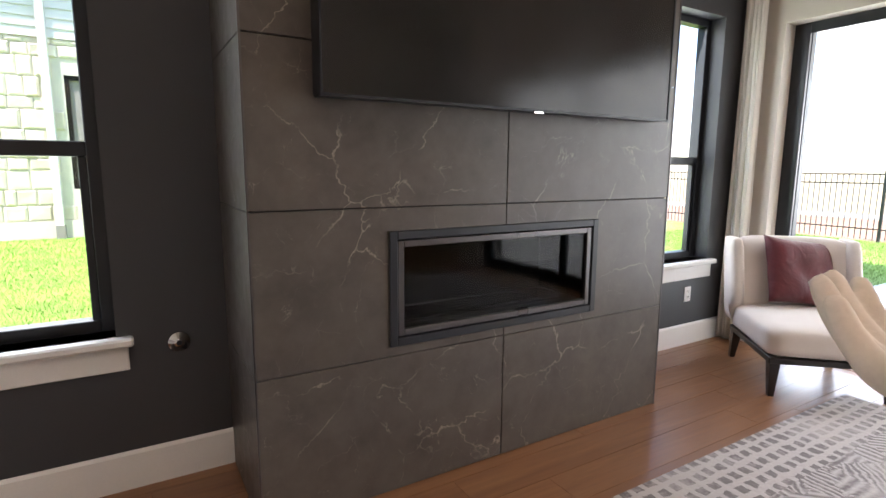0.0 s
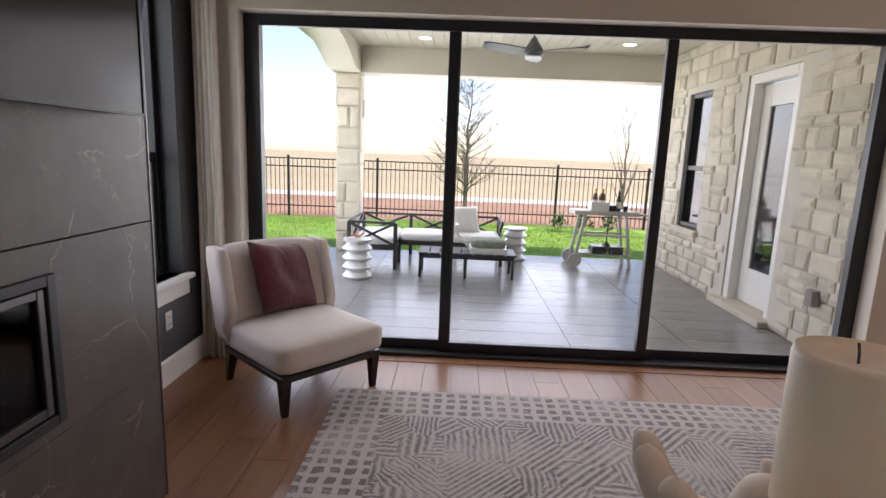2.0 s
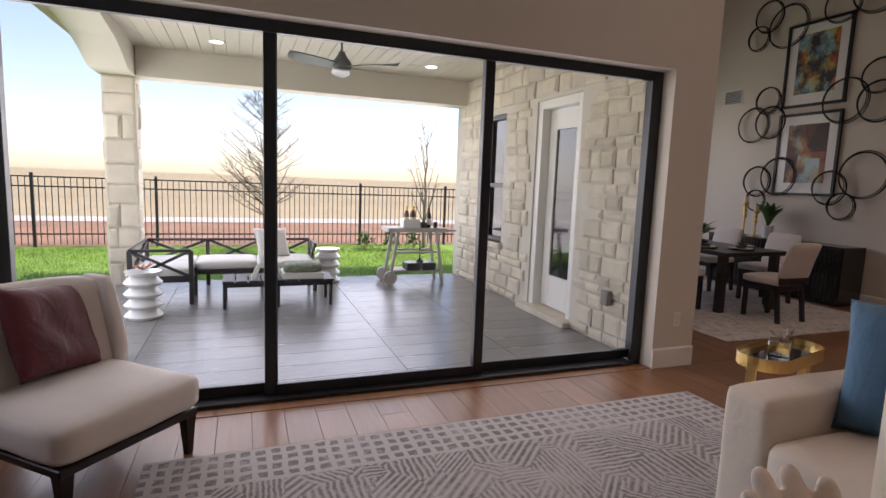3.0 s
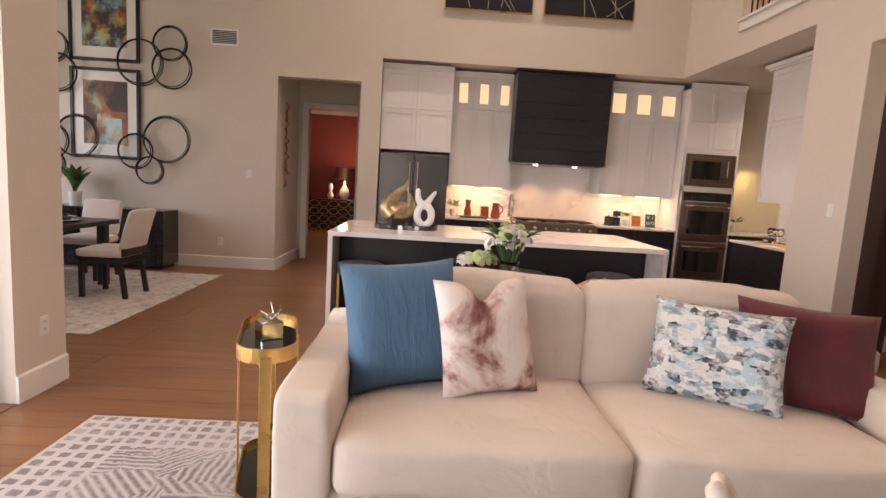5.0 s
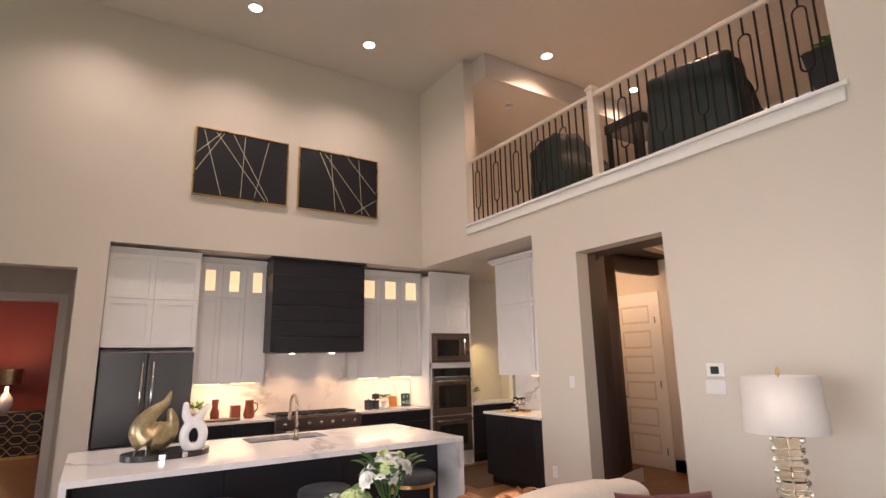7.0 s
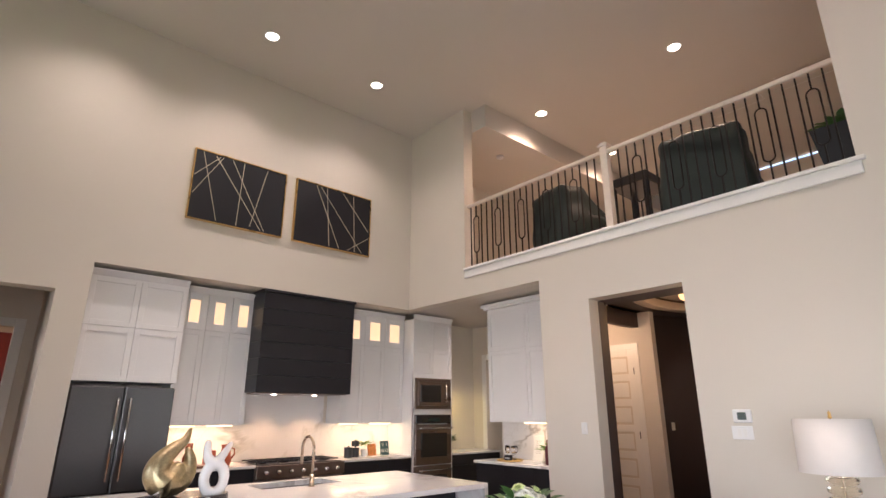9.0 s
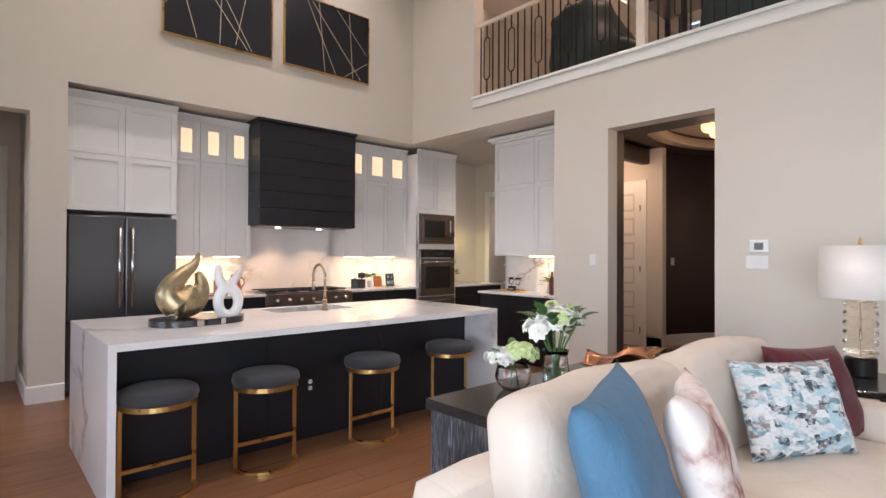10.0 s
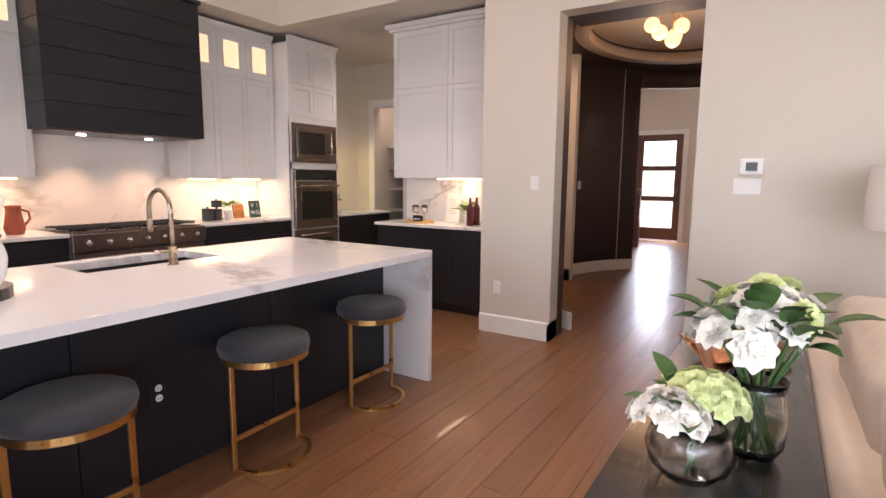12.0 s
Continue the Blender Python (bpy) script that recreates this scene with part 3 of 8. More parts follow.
# front hall and side hall
bm = boxes([(-10.2, -5.6, 0, -10.05, -4.97, 3.6), (-10.2, -3.97, 0, -10.05, -1.5, 3.6), (-10.2, -4.97, 2.45, -10.05, -3.97, 3.6),
            (-10.05, -5.75, 0, -5.2, -5.6, 3.6), (-10.05, -1.65, 0, -5.0, -1.5, 3.6), (-5.35, -5.6, 0, -5.25, -4.15, 3.6), (-5.35, -2.0, 0, -5.25, -1.5, 3.6), (-5.7, -4.2, 3.06, -5.6, -1.9, 3.6)])
structure("wall_front_hall", bm, "cream", "cream front hall wall", "wall")
structure("ceiling_front_hall", boxes([(-10.2, -5.75, 3.6, -5.3, -1.5, 3.7)]), "ceiling", "front hall ceiling", "ceiling")
bm = boxes([(-4.06, -5.9, 0, -3.94, -4.45, FC), (-3.94, -5.9, 0, -2.4, -5.8, FC), (-2.55, -5.8, 0, -2.4, -4.62, FC)])
structure("wall_side_hall", bm, "cream", "cream side hall wall", "wall")
structure("ceiling_side_hall", boxes([(-4.06, -5.9, FC, -2.4, -4.55, FC + 0.1)]), "ceiling", "side hall ceiling", "ceiling")
# loft
LF = 3.50
structure("floor_loft", boxes([(-7.0, S - 0.2, 3.19, WX, N, LF)]), "ceiling", "loft floor", "floor")
bm = boxes([(-7.15, S - 0.2, LF, -7.0, N, TOP), (-7.0, S - 0.35, LF, WX, S - 0.2, TOP), (-7.0, N, LF, WX, N + T, TOP)])
structure("wall_loft", bm, "cream", "warmly lit cream loft wall", "wall")
structure("ceiling_loft", boxes([(-7.0, S - 0.2, TOP + 0.03, W - 0.001, N, TOP + 0.15)]), "ceiling", "loft ceiling", "ceiling")
structure("soffit_loft", boxes([(-7.0, S - 0.2, 5.72, WX, -5.35, TOP + 0.02)]), "ceiling", "dropped loft ceiling", "ceiling")

# baseboards
BH = 0.165


def board(x0, y0, x1, y1):
    """A baseboard between two plan points with a chamfered top."""
    a, b = Vector((x0, y0, 0)), Vector((x1, y1, 0))
    d = (b - a).normalized()
    n = Vector((-d.y, d.x, 0)) * 0.016
    bm = bmesh.new()
    prof = [(0, 0), (1, 0), (1, BH - 0.012), (0.45, BH), (0, BH)]
    ends = [[bm.verts.new(p + n * k + Vector((0, 0, z))) for k, z in prof] for p in (a, b)]
    for i in range(5):
        bm.faces.new((ends[0][i], ends[0][(i + 1) % 5], ends[1][(i + 1) % 5], ends[1][i]))
    bm.faces.new(ends[0][::-1])
    bm.faces.new(ends[1])
    return bm


RUNS = [(0.88, N, W, N), (E, N, 3.08, N), (W, N, W, FY1), (W, FY0, W, KY), (W + 0.016, FY0, WX, FY0), (WX, FY1, W, FY1), (W - 0.15, KY, W, KY),
        (E, -2.67, E, DY0), (E, DY1, E, N), (9.4, -2.67, E, -2.67), (NX1, S, 9.4, S), (NX1, NB, NX1, S - 0.0), (NX0, S, NX0, NB), (KX, S, NX0, S), (5.2, NB, 4.53, NB), (-3.2, -6.4, -3.2, -6.06),
        (-3.94, -5.9, -3.94, -5.6), (-3.94, -4.75, -3.94, -4.46)]
for r in RUNS:
    structure("baseboard", board(*r), "trim", "white painted baseboard", "baseboard")
for a0, a1 in ((213, 261), (284, 341), (19, 150)):
    structure("baseboard", arc_wall(-0.016, 0, a0, a1, 0, BH, 20), "trim", "curved white baseboard", "baseboard")

# casings round the doorways
bm = boxes([(4.43, NB, 0, 4.53, NB + 0.018, 2.57), (3.54, NB, 0, 3.64, NB + 0.018, 2.57), (3.64, NB, 2.47, 4.43, NB + 0.018, 2.57)], 0.004)
structure("trim_bedroom_door", bm, "trim", "white casing round the bedroom doorway", "trim")
bm = boxes([(-3.2, -7.42, 0, -3.182, -7.32, 2.55), (-3.2, -6.5, 0, -3.182, -6.4, 2.55), (-3.2, -7.32, 2.45, -3.182, -6.5, 2.55)], 0.004)
structure("trim_pantry", bm, "trim", "white casing round the pantry doorway", "trim")
bm = boxes([(-10.05, -5.07, 0, -10.03, -4.97, 2.55), (-10.05, -3.97, 0, -10.03, -3.87, 2.55), (-10.05, -4.97, 2.45, -10.03, -3.97, 2.55)])
structure("trim_front_door", bm, "trim", "pale casing round the front door", "trim")
bm = boxes([(-3.94, -5.62, 0, -3.925, -5.53, 2.58), (-3.94, -4.79, 0, -3.925, -4.70, 2.58), (-3.94, -5.53, 2.49, -3.925, -4.79, 2.58)])
structure("trim_closet_door", bm, "trim", "white casing round the closet door", "trim")
# loft sill
bm = boxes([(WX - 0.02, LY0, LZ, W + 0.045, LY1 + 0.06, LZ + 0.035), (W, LY0, LZ - 0.11, W + 0.022, LY1 + 0.03, LZ)], 0.006)
structure("trim_loft_sill", bm, "trim", "white painted ledge under the loft railing", "trim")


# ---- windows and glass door ----
def window(name, x0, x1, z0, z1, y, rail, label):
    w = tagged(new(name), label, "window", kind="structure")
    f = 0.05
    part("window_frame", boxes([(x0, y, z0, x0 + f, y + 0.08, z1), (x1 - f, y, z0, x1, y + 0.08, z1), (x0 + f, y, z0, x1 - f, y + 0.08, z0 + f), (x0 + f, y, z1 - f, x1 - f, y + 0.08, z1)], 0.004), "black", w)
    part("sash_rail", boxes([(x0 + f, y + 0.01, rail - 0.03, x1 - f, y + 0.06, rail + 0.03)], 0.004), "black", w)
    part("sash", boxes([(x0 + f, y + 0.015, z0 + f, x0 + f + 0.03, y + 0.05, rail - 0.03), (x1 - f - 0.03, y + 0.015, z0 + f, x1 - f, y + 0.05, rail - 0.03)], 0.003), "black", w)
    for a, b in ((z0 + f, rail - 0.03), (rail + 0.03, z1 - f)):
        p = part("pane", boxes([(x0 + f, y + 0.03, a, x1 - f, y + 0.034, b)]), "pane", w)
        p.visible_shadow = False
    return w


for i, (a, b) in enumerate((WL, WR)):
    w = window("window_%d" % (i + 1), a, b, WZ0, WZ1, N + 0.11, 1.41, "black framed single-hung window in the charcoal wall")
    part("window_sill", boxes([(a - 0.06, N - 0.055, WZ0 - 0.035, b + 0.06, N + 0.11, WZ0)], 0.008), "trim", w, "white painted sill")
    part("apron", boxes([(a - 0.04, N - 0.018, WZ0 - 0.14, b + 0.04, N, WZ0 - 0.035)], 0.004), "trim", w, "white painted apron")

gd = tagged(new("door_glass"), "wide black-framed three-panel sliding glass door", "sliding door", kind="structure")
FX = 4.87
FA, FB, FC_, FT = FX - 0.06, FX - 0.032, EX - 0.02, DZ + 0.01
part("door_frame", boxes([(FA, 2.066, 0.0, FB, DY1 + 0.01, FT), (FA, DY0 - 0.01, 0.0, FB, -2.15, FT), (FA, -2.15, 2.315, FB, 2.066, FT), (FB, 2.10, 0.0, FC_, DY1 + 0.01, FT), (FB, DY0 - 0.01, 0.0, FC_, -2.228, FT), (FB, -2.228, 2.345, FC_, 2.10, FT), (FX - 0.09, -2.15, 0.0, EX, 2.066, 0.03)], 0.003), "black", gd)
for k, (a, b, x) in enumerate(((0.68, 2.165, FX + 0.05), (-0.795, 0.765, FX), (-2.30, -0.735, FX + 0.05))):
    leaf = part("door_panel", boxes([(x - 0.022, a, 0.03, x + 0.022, a + 0.075, 2.38), (x - 0.022, b - 0.075, 0.03, x + 0.022, b, 2.38), (x - 0.022, a + 0.075, 0.03, x + 0.022, b - 0.075, 0.10), (x - 0.022, a + 0.075, 2.335, x + 0.022, b - 0.075, 2.38)], 0.004), "black", gd)
    p = part("pane", boxes([(x - 0.003, a + 0.075, 0.10, x + 0.003, b - 0.075, 2.335)]), "pane", leaf)
    p.visible_shadow = False
part("threshold", boxes([(E, DY0 + 0.002, -0.02, FX - 0.09, DY1 - 0.002, 0.004)]), "floor", gd, "oak threshold strip")


# ---- materials of single things ----
def rug_material(name, cx, cy, hx, hy, light, dark, band):
    """Woven rug: patches of hatching inside a border of small rectangles."""
    m, nt, b = nodes_of(name)
    g = nt.nodes.new("ShaderNodeNewGeometry")
    sep = nt.nodes.new("ShaderNodeSeparateXYZ")
    nt.links.new(g.outputs["Position"], sep.inputs[0])

    def math_node(op, a, c=None, d=None):
        n = nt.nodes.new("ShaderNodeMath")
        n.operation = op
        for i, v in enumerate((a, c, d)):
            if v is None:
                continue
            if isinstance(v, (int, float)):
                n.inputs[i].default_value = v
            else:
                nt.links.new(v, n.inputs[i])
        return n.outputs[0]
    mp = place(nt, (1, 1, 1), (0, 0, 0), True)
    wob = noise_of(nt, mp, 9, 4, 0.65)
    x, y = sep.outputs[0], sep.outputs[1]
    xw = math_node("MULTIPLY_ADD", wob.outputs[0], 0.05, x)
    yw = math_node("MULTIPLY_ADD", wob.outputs[0], -0.05, y)
    v = nt.nodes.new("ShaderNodeTexVoronoi")
    v.inputs["Scale"].default_value = 4.2
    far = nt.nodes.new("ShaderNodeVectorMath")
    far.operation = "MULTIPLY_ADD"
    nt.links.new(wob.outputs["Color"], far.inputs[0])
    far.inputs[1].default_value = (0.22, 0.22, 0)
    nt.links.new(mp.outputs[0], far.inputs[2])
    nt.links.new(far.outputs[0], v.inputs["Vector"])
    ang = nt.nodes.new("ShaderNodeSeparateColor")
    nt.links.new(v.outputs["Color"], ang.inputs[0])
    th = math_node("MULTIPLY", math_node("FLOOR", math_node("MULTIPLY", ang.outputs[0], 4)), 0.785)
    along = math_node("ADD", math_node("MULTIPLY", xw, math_node("COSINE", th)), math_node("MULTIPLY", yw, math_node("SINE", th)))
    hatch = math_node("SINE", math_node("MULTIPLY", along, math_node("MULTIPLY_ADD", ang.outputs[1], 110, 130)))
    # border
    dx = math_node("SUBTRACT", hx, math_node("ABSOLUTE", math_node("SUBTRACT", x, cx)))
    dy = math_node("SUBTRACT", hy, math_node("ABSOLUTE", math_node("SUBTRACT", y, cy)))
    edge = math_node("MINIMUM", dx, dy)
    inside = math_node("GREATER_THAN", edge, band)
    rx = math_node("SINE", math_node("MULTIPLY", xw, 82))
    ry = math_node("SINE", math_node("MULTIPLY", yw, 82))
    cell = math_node("MULTIPLY", math_node("GREATER_THAN", rx, -0.35), math_node("GREATER_THAN", ry, -0.35))
    cell = math_node("SUBTRACT", math_node("MULTIPLY", cell, 2), 1)
    pat = math_node("ADD", math_node("MULTIPLY", hatch, inside), math_node("MULTIPLY", cell, math_node("SUBTRACT", 1, inside)))
    wear = noise_of(nt, mp, 2.2, 5, 0.6)
    wear2 = noise_of(nt, mp, 38, 3)
    k = math_node("MULTIPLY", math_node("MULTIPLY_ADD", pat, 0.5, 0.5), math_node("MULTIPLY_ADD", wear.outputs[0], 3.2, -0.65))
    k = math_node("MULTIPLY", k, math_node("MULTIPLY_ADD", wear2.outputs[0], 2.2, -0.2))
    r = nt.nodes.new("ShaderNodeClamp")
    nt.links.new(k, r.inputs[0])
    col = mix(nt, r.outputs[0], light, dark)
    nt.links.new(col, b.inputs["Base Color"])
    b.inputs["Roughness"].default_value = 0.95
    b.inputs["Sheen Weight"].default_value = 0.3
    bump(nt, b, math_node("SUBTRACT", wear2.outputs[0], r.outputs[0]), 0.5, 0.006)
    return m


def splotch(name, stops, scale, stretch=(1, 1, 1), rough=0.75, blocky=0.0, distort=1.5):
    """Printed cloth or painted sheet in several colours."""
    m, nt, b = nodes_of(name)
    mp = place(nt, stretch)
    n = noise_of(nt, mp, scale, 5, 0.6, distort)
    col = ramp(nt, n.outputs[0], stops).outputs[0]
    if blocky:
        v = nt.nodes.new("ShaderNodeTexVoronoi")
        v.distance = "CHEBYCHEV"
        v.inputs["Scale"].default_value = blocky
        v.inputs["Randomness"].default_value = 0.8
        nt.links.new(mp.outputs[0], v.inputs["Vector"])
        s = nt.nodes.new("ShaderNodeSeparateColor")
        nt.links.new(v.outputs["Color"], s.inputs[0])
        col2 = ramp(nt, s.outputs[0], stops)
        col2.color_ramp.interpolation = "CONSTANT"
        fine = noise_of(nt, mp, scale * 4, 3)
        f = ramp(nt, fine.outputs[0], [(0.42, (0.0,) * 3), (0.6, (0.8,) * 3)])
        col = mix(nt, f.outputs[0], col2.outputs[0], col)
    nt.links.new(col, b.inputs["Base Color"])
    b.inputs["Roughness"].default_value = rough
    bump(nt, b, noise_of(nt, mp, 300, 2).outputs[0], 0.2, 0.001)
    return m


M["rug"] = rug_material("living_rug", 1.85, -0.39, 2.33, 1.75, (0.42, 0.38, 0.36), (0.13, 0.11, 0.105), 0.33)
M["din_rug"] = splotch("faded_dining_rug", [(0.3, (0.30, 0.27, 0.24)), (0.5, (0.52, 0.48, 0.43)), (0.7, (0.62, 0.58, 0.53))], 7, (1, 1, 1), 0.95)
M["print_a"] = splotch("inky_print_cloth", [(0.30, (0.10, 0.02, 0.025)), (0.38, (0.30, 0.13, 0.11)), (0.44, (0.62, 0.46, 0.40)), (0.50, (0.76, 0.67, 0.61)), (0.7, (0.80, 0.74, 0.69))], 3.4, (1, 1, 1), 0.75, 0, 0.5)
M["print_b"] = splotch("teal_abstract_cloth", [(0.0, (0.05, 0.06, 0.07)), (0.16, (0.70, 0.69, 0.66)), (0.42, (0.16, 0.30, 0.34)), (0.55, (0.74, 0.74, 0.72)), (0.74, (0.26, 0.22, 0.22)), (0.84, (0.42, 0.58, 0.62))], 9, (1, 1, 1.5), 0.75, 21, 0.8)
M["burnt_oak"] = splotch("wire_brushed_black_oak", [(0.34, (0.012, 0.011, 0.012)), (0.52, (0.035, 0.034, 0.037)), (0.66, (0.16, 0.16, 0.18))], 6, (9, 9, 0.9), 0.5, 0, 2.5)

# ---- fireplace ----
fp = thing("fireplace", "dark grey veined porcelain fireplace with a linear glass firebox", "fireplace")
FX0, FX1, FY = 0.88, 3.08, 1.87
BX0, BX1, BZ0, BZ1 = 1.40, 2.545, 0.63, 1.10
part("core", boxes([(FX0 + 0.012, FY + 0.012, 0, BX0 + 0.02, N, TOP), (BX1 - 0.02, FY + 0.012, 0, FX1 - 0.012, N, TOP), (BX0 + 0.02, FY + 0.012, 0, BX1 - 0.02, N, BZ0 + 0.02), (BX0 + 0.02, FY + 0.012, BZ1 - 0.02, BX1 - 0.02, N, TOP), (BX0 + 0.02, FY + 0.42, BZ0, BX1 - 0.02, N, BZ1)]), "grout", fp)
JX, G = 1.975, 0.0025
ROWS_Z = [0.0, 0.59, 1.192, 1.775, 2.345, 2.93, 3.515, 4.10, 4.685, 5.27, TOP]
for z0, z1 in zip(ROWS_Z, ROWS_Z[1:]):
    for x0, x1 in ((FX0, JX), (JX, FX1)):
        a, b, c, d = x0 + G, z0 + G, x1 - G, z1 - G
        if z0 < BZ1 and z1 > BZ0:
            rows = []
            if x0 == FX0:
                if BX0 > a:
                    rows.append((a, FY, b, BX0, FY + 0.012, d))
                lo, hi = BX0, c
            else:
                rows.append((BX1, FY, b, c, FY + 0.012, d))
                lo, hi = a, BX1
            if b < BZ0:
                rows.append((lo, FY, b, hi, FY + 0.012, min(BZ0, d)))
            if d > BZ1:
                rows.append((lo, FY, max(BZ1, b), hi, FY + 0.012, d))
            part("tile", boxes(rows), "fp_tile", fp)
        else:
            part("tile", boxes([(a, FY, b, c, FY + 0.012, d)], 0.0015), "fp_tile", fp)
    for x in (FX0, FX1 - 0.012):
        part("tile", boxes([(x, FY + 0.0125, z0 + G, x + 0.012, N - 0.002, z1 - G)], 0.001), "fp_tile", fp)
for x in (FX0 - 0.003, FX1 - 0.005):
    part("edge_strip", boxes([(x, FY - 0.003, 0, x + 0.008, FY + 0.008, TOP)]), "steel_dark", fp, "thin dark metal corner strip")
fire = part("firebox", boxes([(BX0 + 0.02, FY + 0.40, BZ0 + 0.02, BX1 - 0.02, FY + 0.418, BZ1 - 0.02), (BX0 + 0.02, FY + 0.02, BZ0 + 0.001, BX1 - 0.02, FY + 0.40, BZ0 + 0.05)]), "black", fp, "black metal firebox lining")
fr = 0.035
part("surround", boxes([(BX0, FY - 0.012, BZ0, BX0 + fr, FY + 0.03, BZ1), (BX1 - fr, FY - 0.012, BZ0, BX1, FY + 0.03, BZ1), (BX0 + fr, FY - 0.012, BZ0, BX1 - fr, FY + 0.03, BZ0 + fr), (BX0 + fr, FY - 0.012, BZ1 - fr, BX1 - fr, FY + 0.03, BZ1)], 0.003), "black", fp, "black metal surround")
fi = 0.028
a, b, c, d = BX0 + fr + 0.004, BZ0 + fr + 0.004, BX1 - fr - 0.004, BZ1 - fr - 0.004
part("inner_frame", boxes([(a, FY - 0.004, b, a + fi, FY + 0.035, d), (c - fi, FY - 0.004, b, c, FY + 0.035, d), (a + fi, FY - 0.004, b, c - fi, FY + 0.035, b + fi), (a + fi, FY - 0.004, d - fi, c - fi, FY + 0.035, d)], 0.003), "steel_dark", fp, "dark grey inner frame")
p = part("fire_glass", boxes([(a + fi, FY + 0.012, b + fi, c - fi, FY + 0.016, d - fi)]), "fire_glass", fp, "tinted reflective glass")
part("ember_bed", boxes([(BX0 + 0.1, FY + 0.12, BZ0 + 0.05, BX1 - 0.1, FY + 0.3, BZ0 + 0.075)], 0.01), "black_glass", fp, "dark glass ember bed")

tv = thing("television", "large black flat television mounted on the fireplace", "television")
part("body", boxes([(1.115, 1.775, 1.585, 2.89, 1.868, 2.61)], 0.006), "black", tv)
part("bezel", boxes([(1.11, 1.762, 1.58, 2.895, 1.775, 1.59), (1.11, 1.762, 2.60, 2.895, 1.775, 2.615), (1.11, 1.762, 1.59, 1.117, 1.775, 2.60), (2.888, 1.762, 1.59, 2.895, 1.775, 2.60)]), "black", tv)
part("screen", boxes([(1.117, 1.766, 1.59, 2.888, 1.775, 2.60)]), "tv", tv, "glossy black screen")
part("badge", boxes([(2.02, 1.757, 1.572, 2.07, 1.768, 1.583)], 0.001), "chrome", tv)

valve = thing("gas_valve", "round chrome gas valve cover on the charcoal wall", "valve", pose(0.685, N, 0.605, 90))
part("plate", turned([(0, 0), (0.045, 0), (0.042, 0.008), (0.02, 0.012), (0.02, 0.02), (0, 0.02)], 24), "chrome", valve, smooth=True)
part("socket", turned([(0, 0.0205), (0.011, 0.0205), (0.011, 0.022), (0, 0.022)], 16), "black", valve, "dark key socket")


def wall_plate(name, label, m, w=0.075, h=0.118, kind="switch"):
    """A plate in the local xz plane that faces local -y."""
    t = thing(name, label, "wall plate", m)
    part("plate", boxes([(-w / 2, -0.006, -h / 2, w / 2, 0, h / 2)], 0.003), "white", t)
    if kind == "switch":
        n = max(1, round(w / 0.075))
        for i in range(n):
            x = (i - (n - 1) / 2) * 0.046
            part("rocker", boxes([(x - 0.016, -0.009, -0.033, x + 0.016, -0.006, 0.033)], 0.002), "trim", t)
    else:
        for z in (-0.022, 0.022):
            o = part("socket", boxes([(-0.016, -0.008, z - 0.014, 0.016, -0.006, z + 0.014)], 0.002), "trim", t)
            part("slot", boxes([(-0.008, -0.0085, z - 0.005, -0.005, -0.008, z + 0.006), (0.005, -0.0085, z - 0.005, 0.008, -0.008, z + 0.006)]), "black", o)
    return t


EAST, WEST = 90, -90  # a plate turned so faces +x is 90
wall_plate("switch_plate", "white wall switch on the charcoal wall", pose(4.19, N, 0.40), kind="outlet")
wall_plate("outlet", "white outlet on the cream wall", pose(E, -2.48, 0.40, 0, 0, -90), kind="outlet")
wall_plate("outlet", "white outlet on the cream wall", pose(5.35, S, 0.38, 0, 0, 180), kind="outlet")
wall_plate("switch_plate", "white wall switch on the cream wall", pose(4.96, S, 1.36, 0, 0, 180))
wall_plate("switch_plate", "white wall switch beside the foyer opening", pose(W, -3.845, 1.365, 0, 0, 90))
wall_plate("outlet", "white outlet low on the cream wall", pose(W, -4.18, 0.42, 0, 0, 90), kind="outlet")
wall_plate("alarm_panel", "white alarm keypad on the cream wall", pose(W, -2.27, 1.36, 0, 0, 90), 0.17, 0.11)
th = thing("thermostat", "white thermostat with a dark display", "thermostat", pose(W, -2.25, 1.495, 0, 0, 90))
part("case", boxes([(-0.075, -0.025, -0.055, 0.075, 0, 0.055)], 0.008), "white", th)
part("display", boxes([(-0.035, -0.027, -0.03, 0.035, -0.0245, 0.03)], 0.002), "screen", th, "dark green display")


def vent(name, label, m, w, h, slats=7):
    t = thing(name, label, "vent", m)
    part("frame", boxes([(-w / 2, -0.012, -h / 2, -w / 2 + 0.025, 0, h / 2), (w / 2 - 0.025, -0.012, -h / 2, w / 2, 0, h / 2), (-w / 2 + 0.025, -0.012, -h / 2, w / 2 - 0.025, 0, -h / 2 + 0.025), (-w / 2 + 0.025, -0.012, h / 2 - 0.025, w / 2 - 0.025, 0, h / 2)], 0.002), "white", t)
    part("backing", boxes([(-w / 2 + 0.02, -0.003, -h / 2 + 0.02, w / 2 - 0.02, -0.001, h / 2 - 0.02)]), "charcoal", t)
    for i in range(slats):
        z = -h / 2 + 0.03 + (h - 0.06) * (i + 0.5) / slats
        bm = boxes([(-w / 2 + 0.025, -0.011, z - 0.004, w / 2 - 0.025, -0.003, z + 0.002)])
        part("slat", bm, "white", t)
    return t


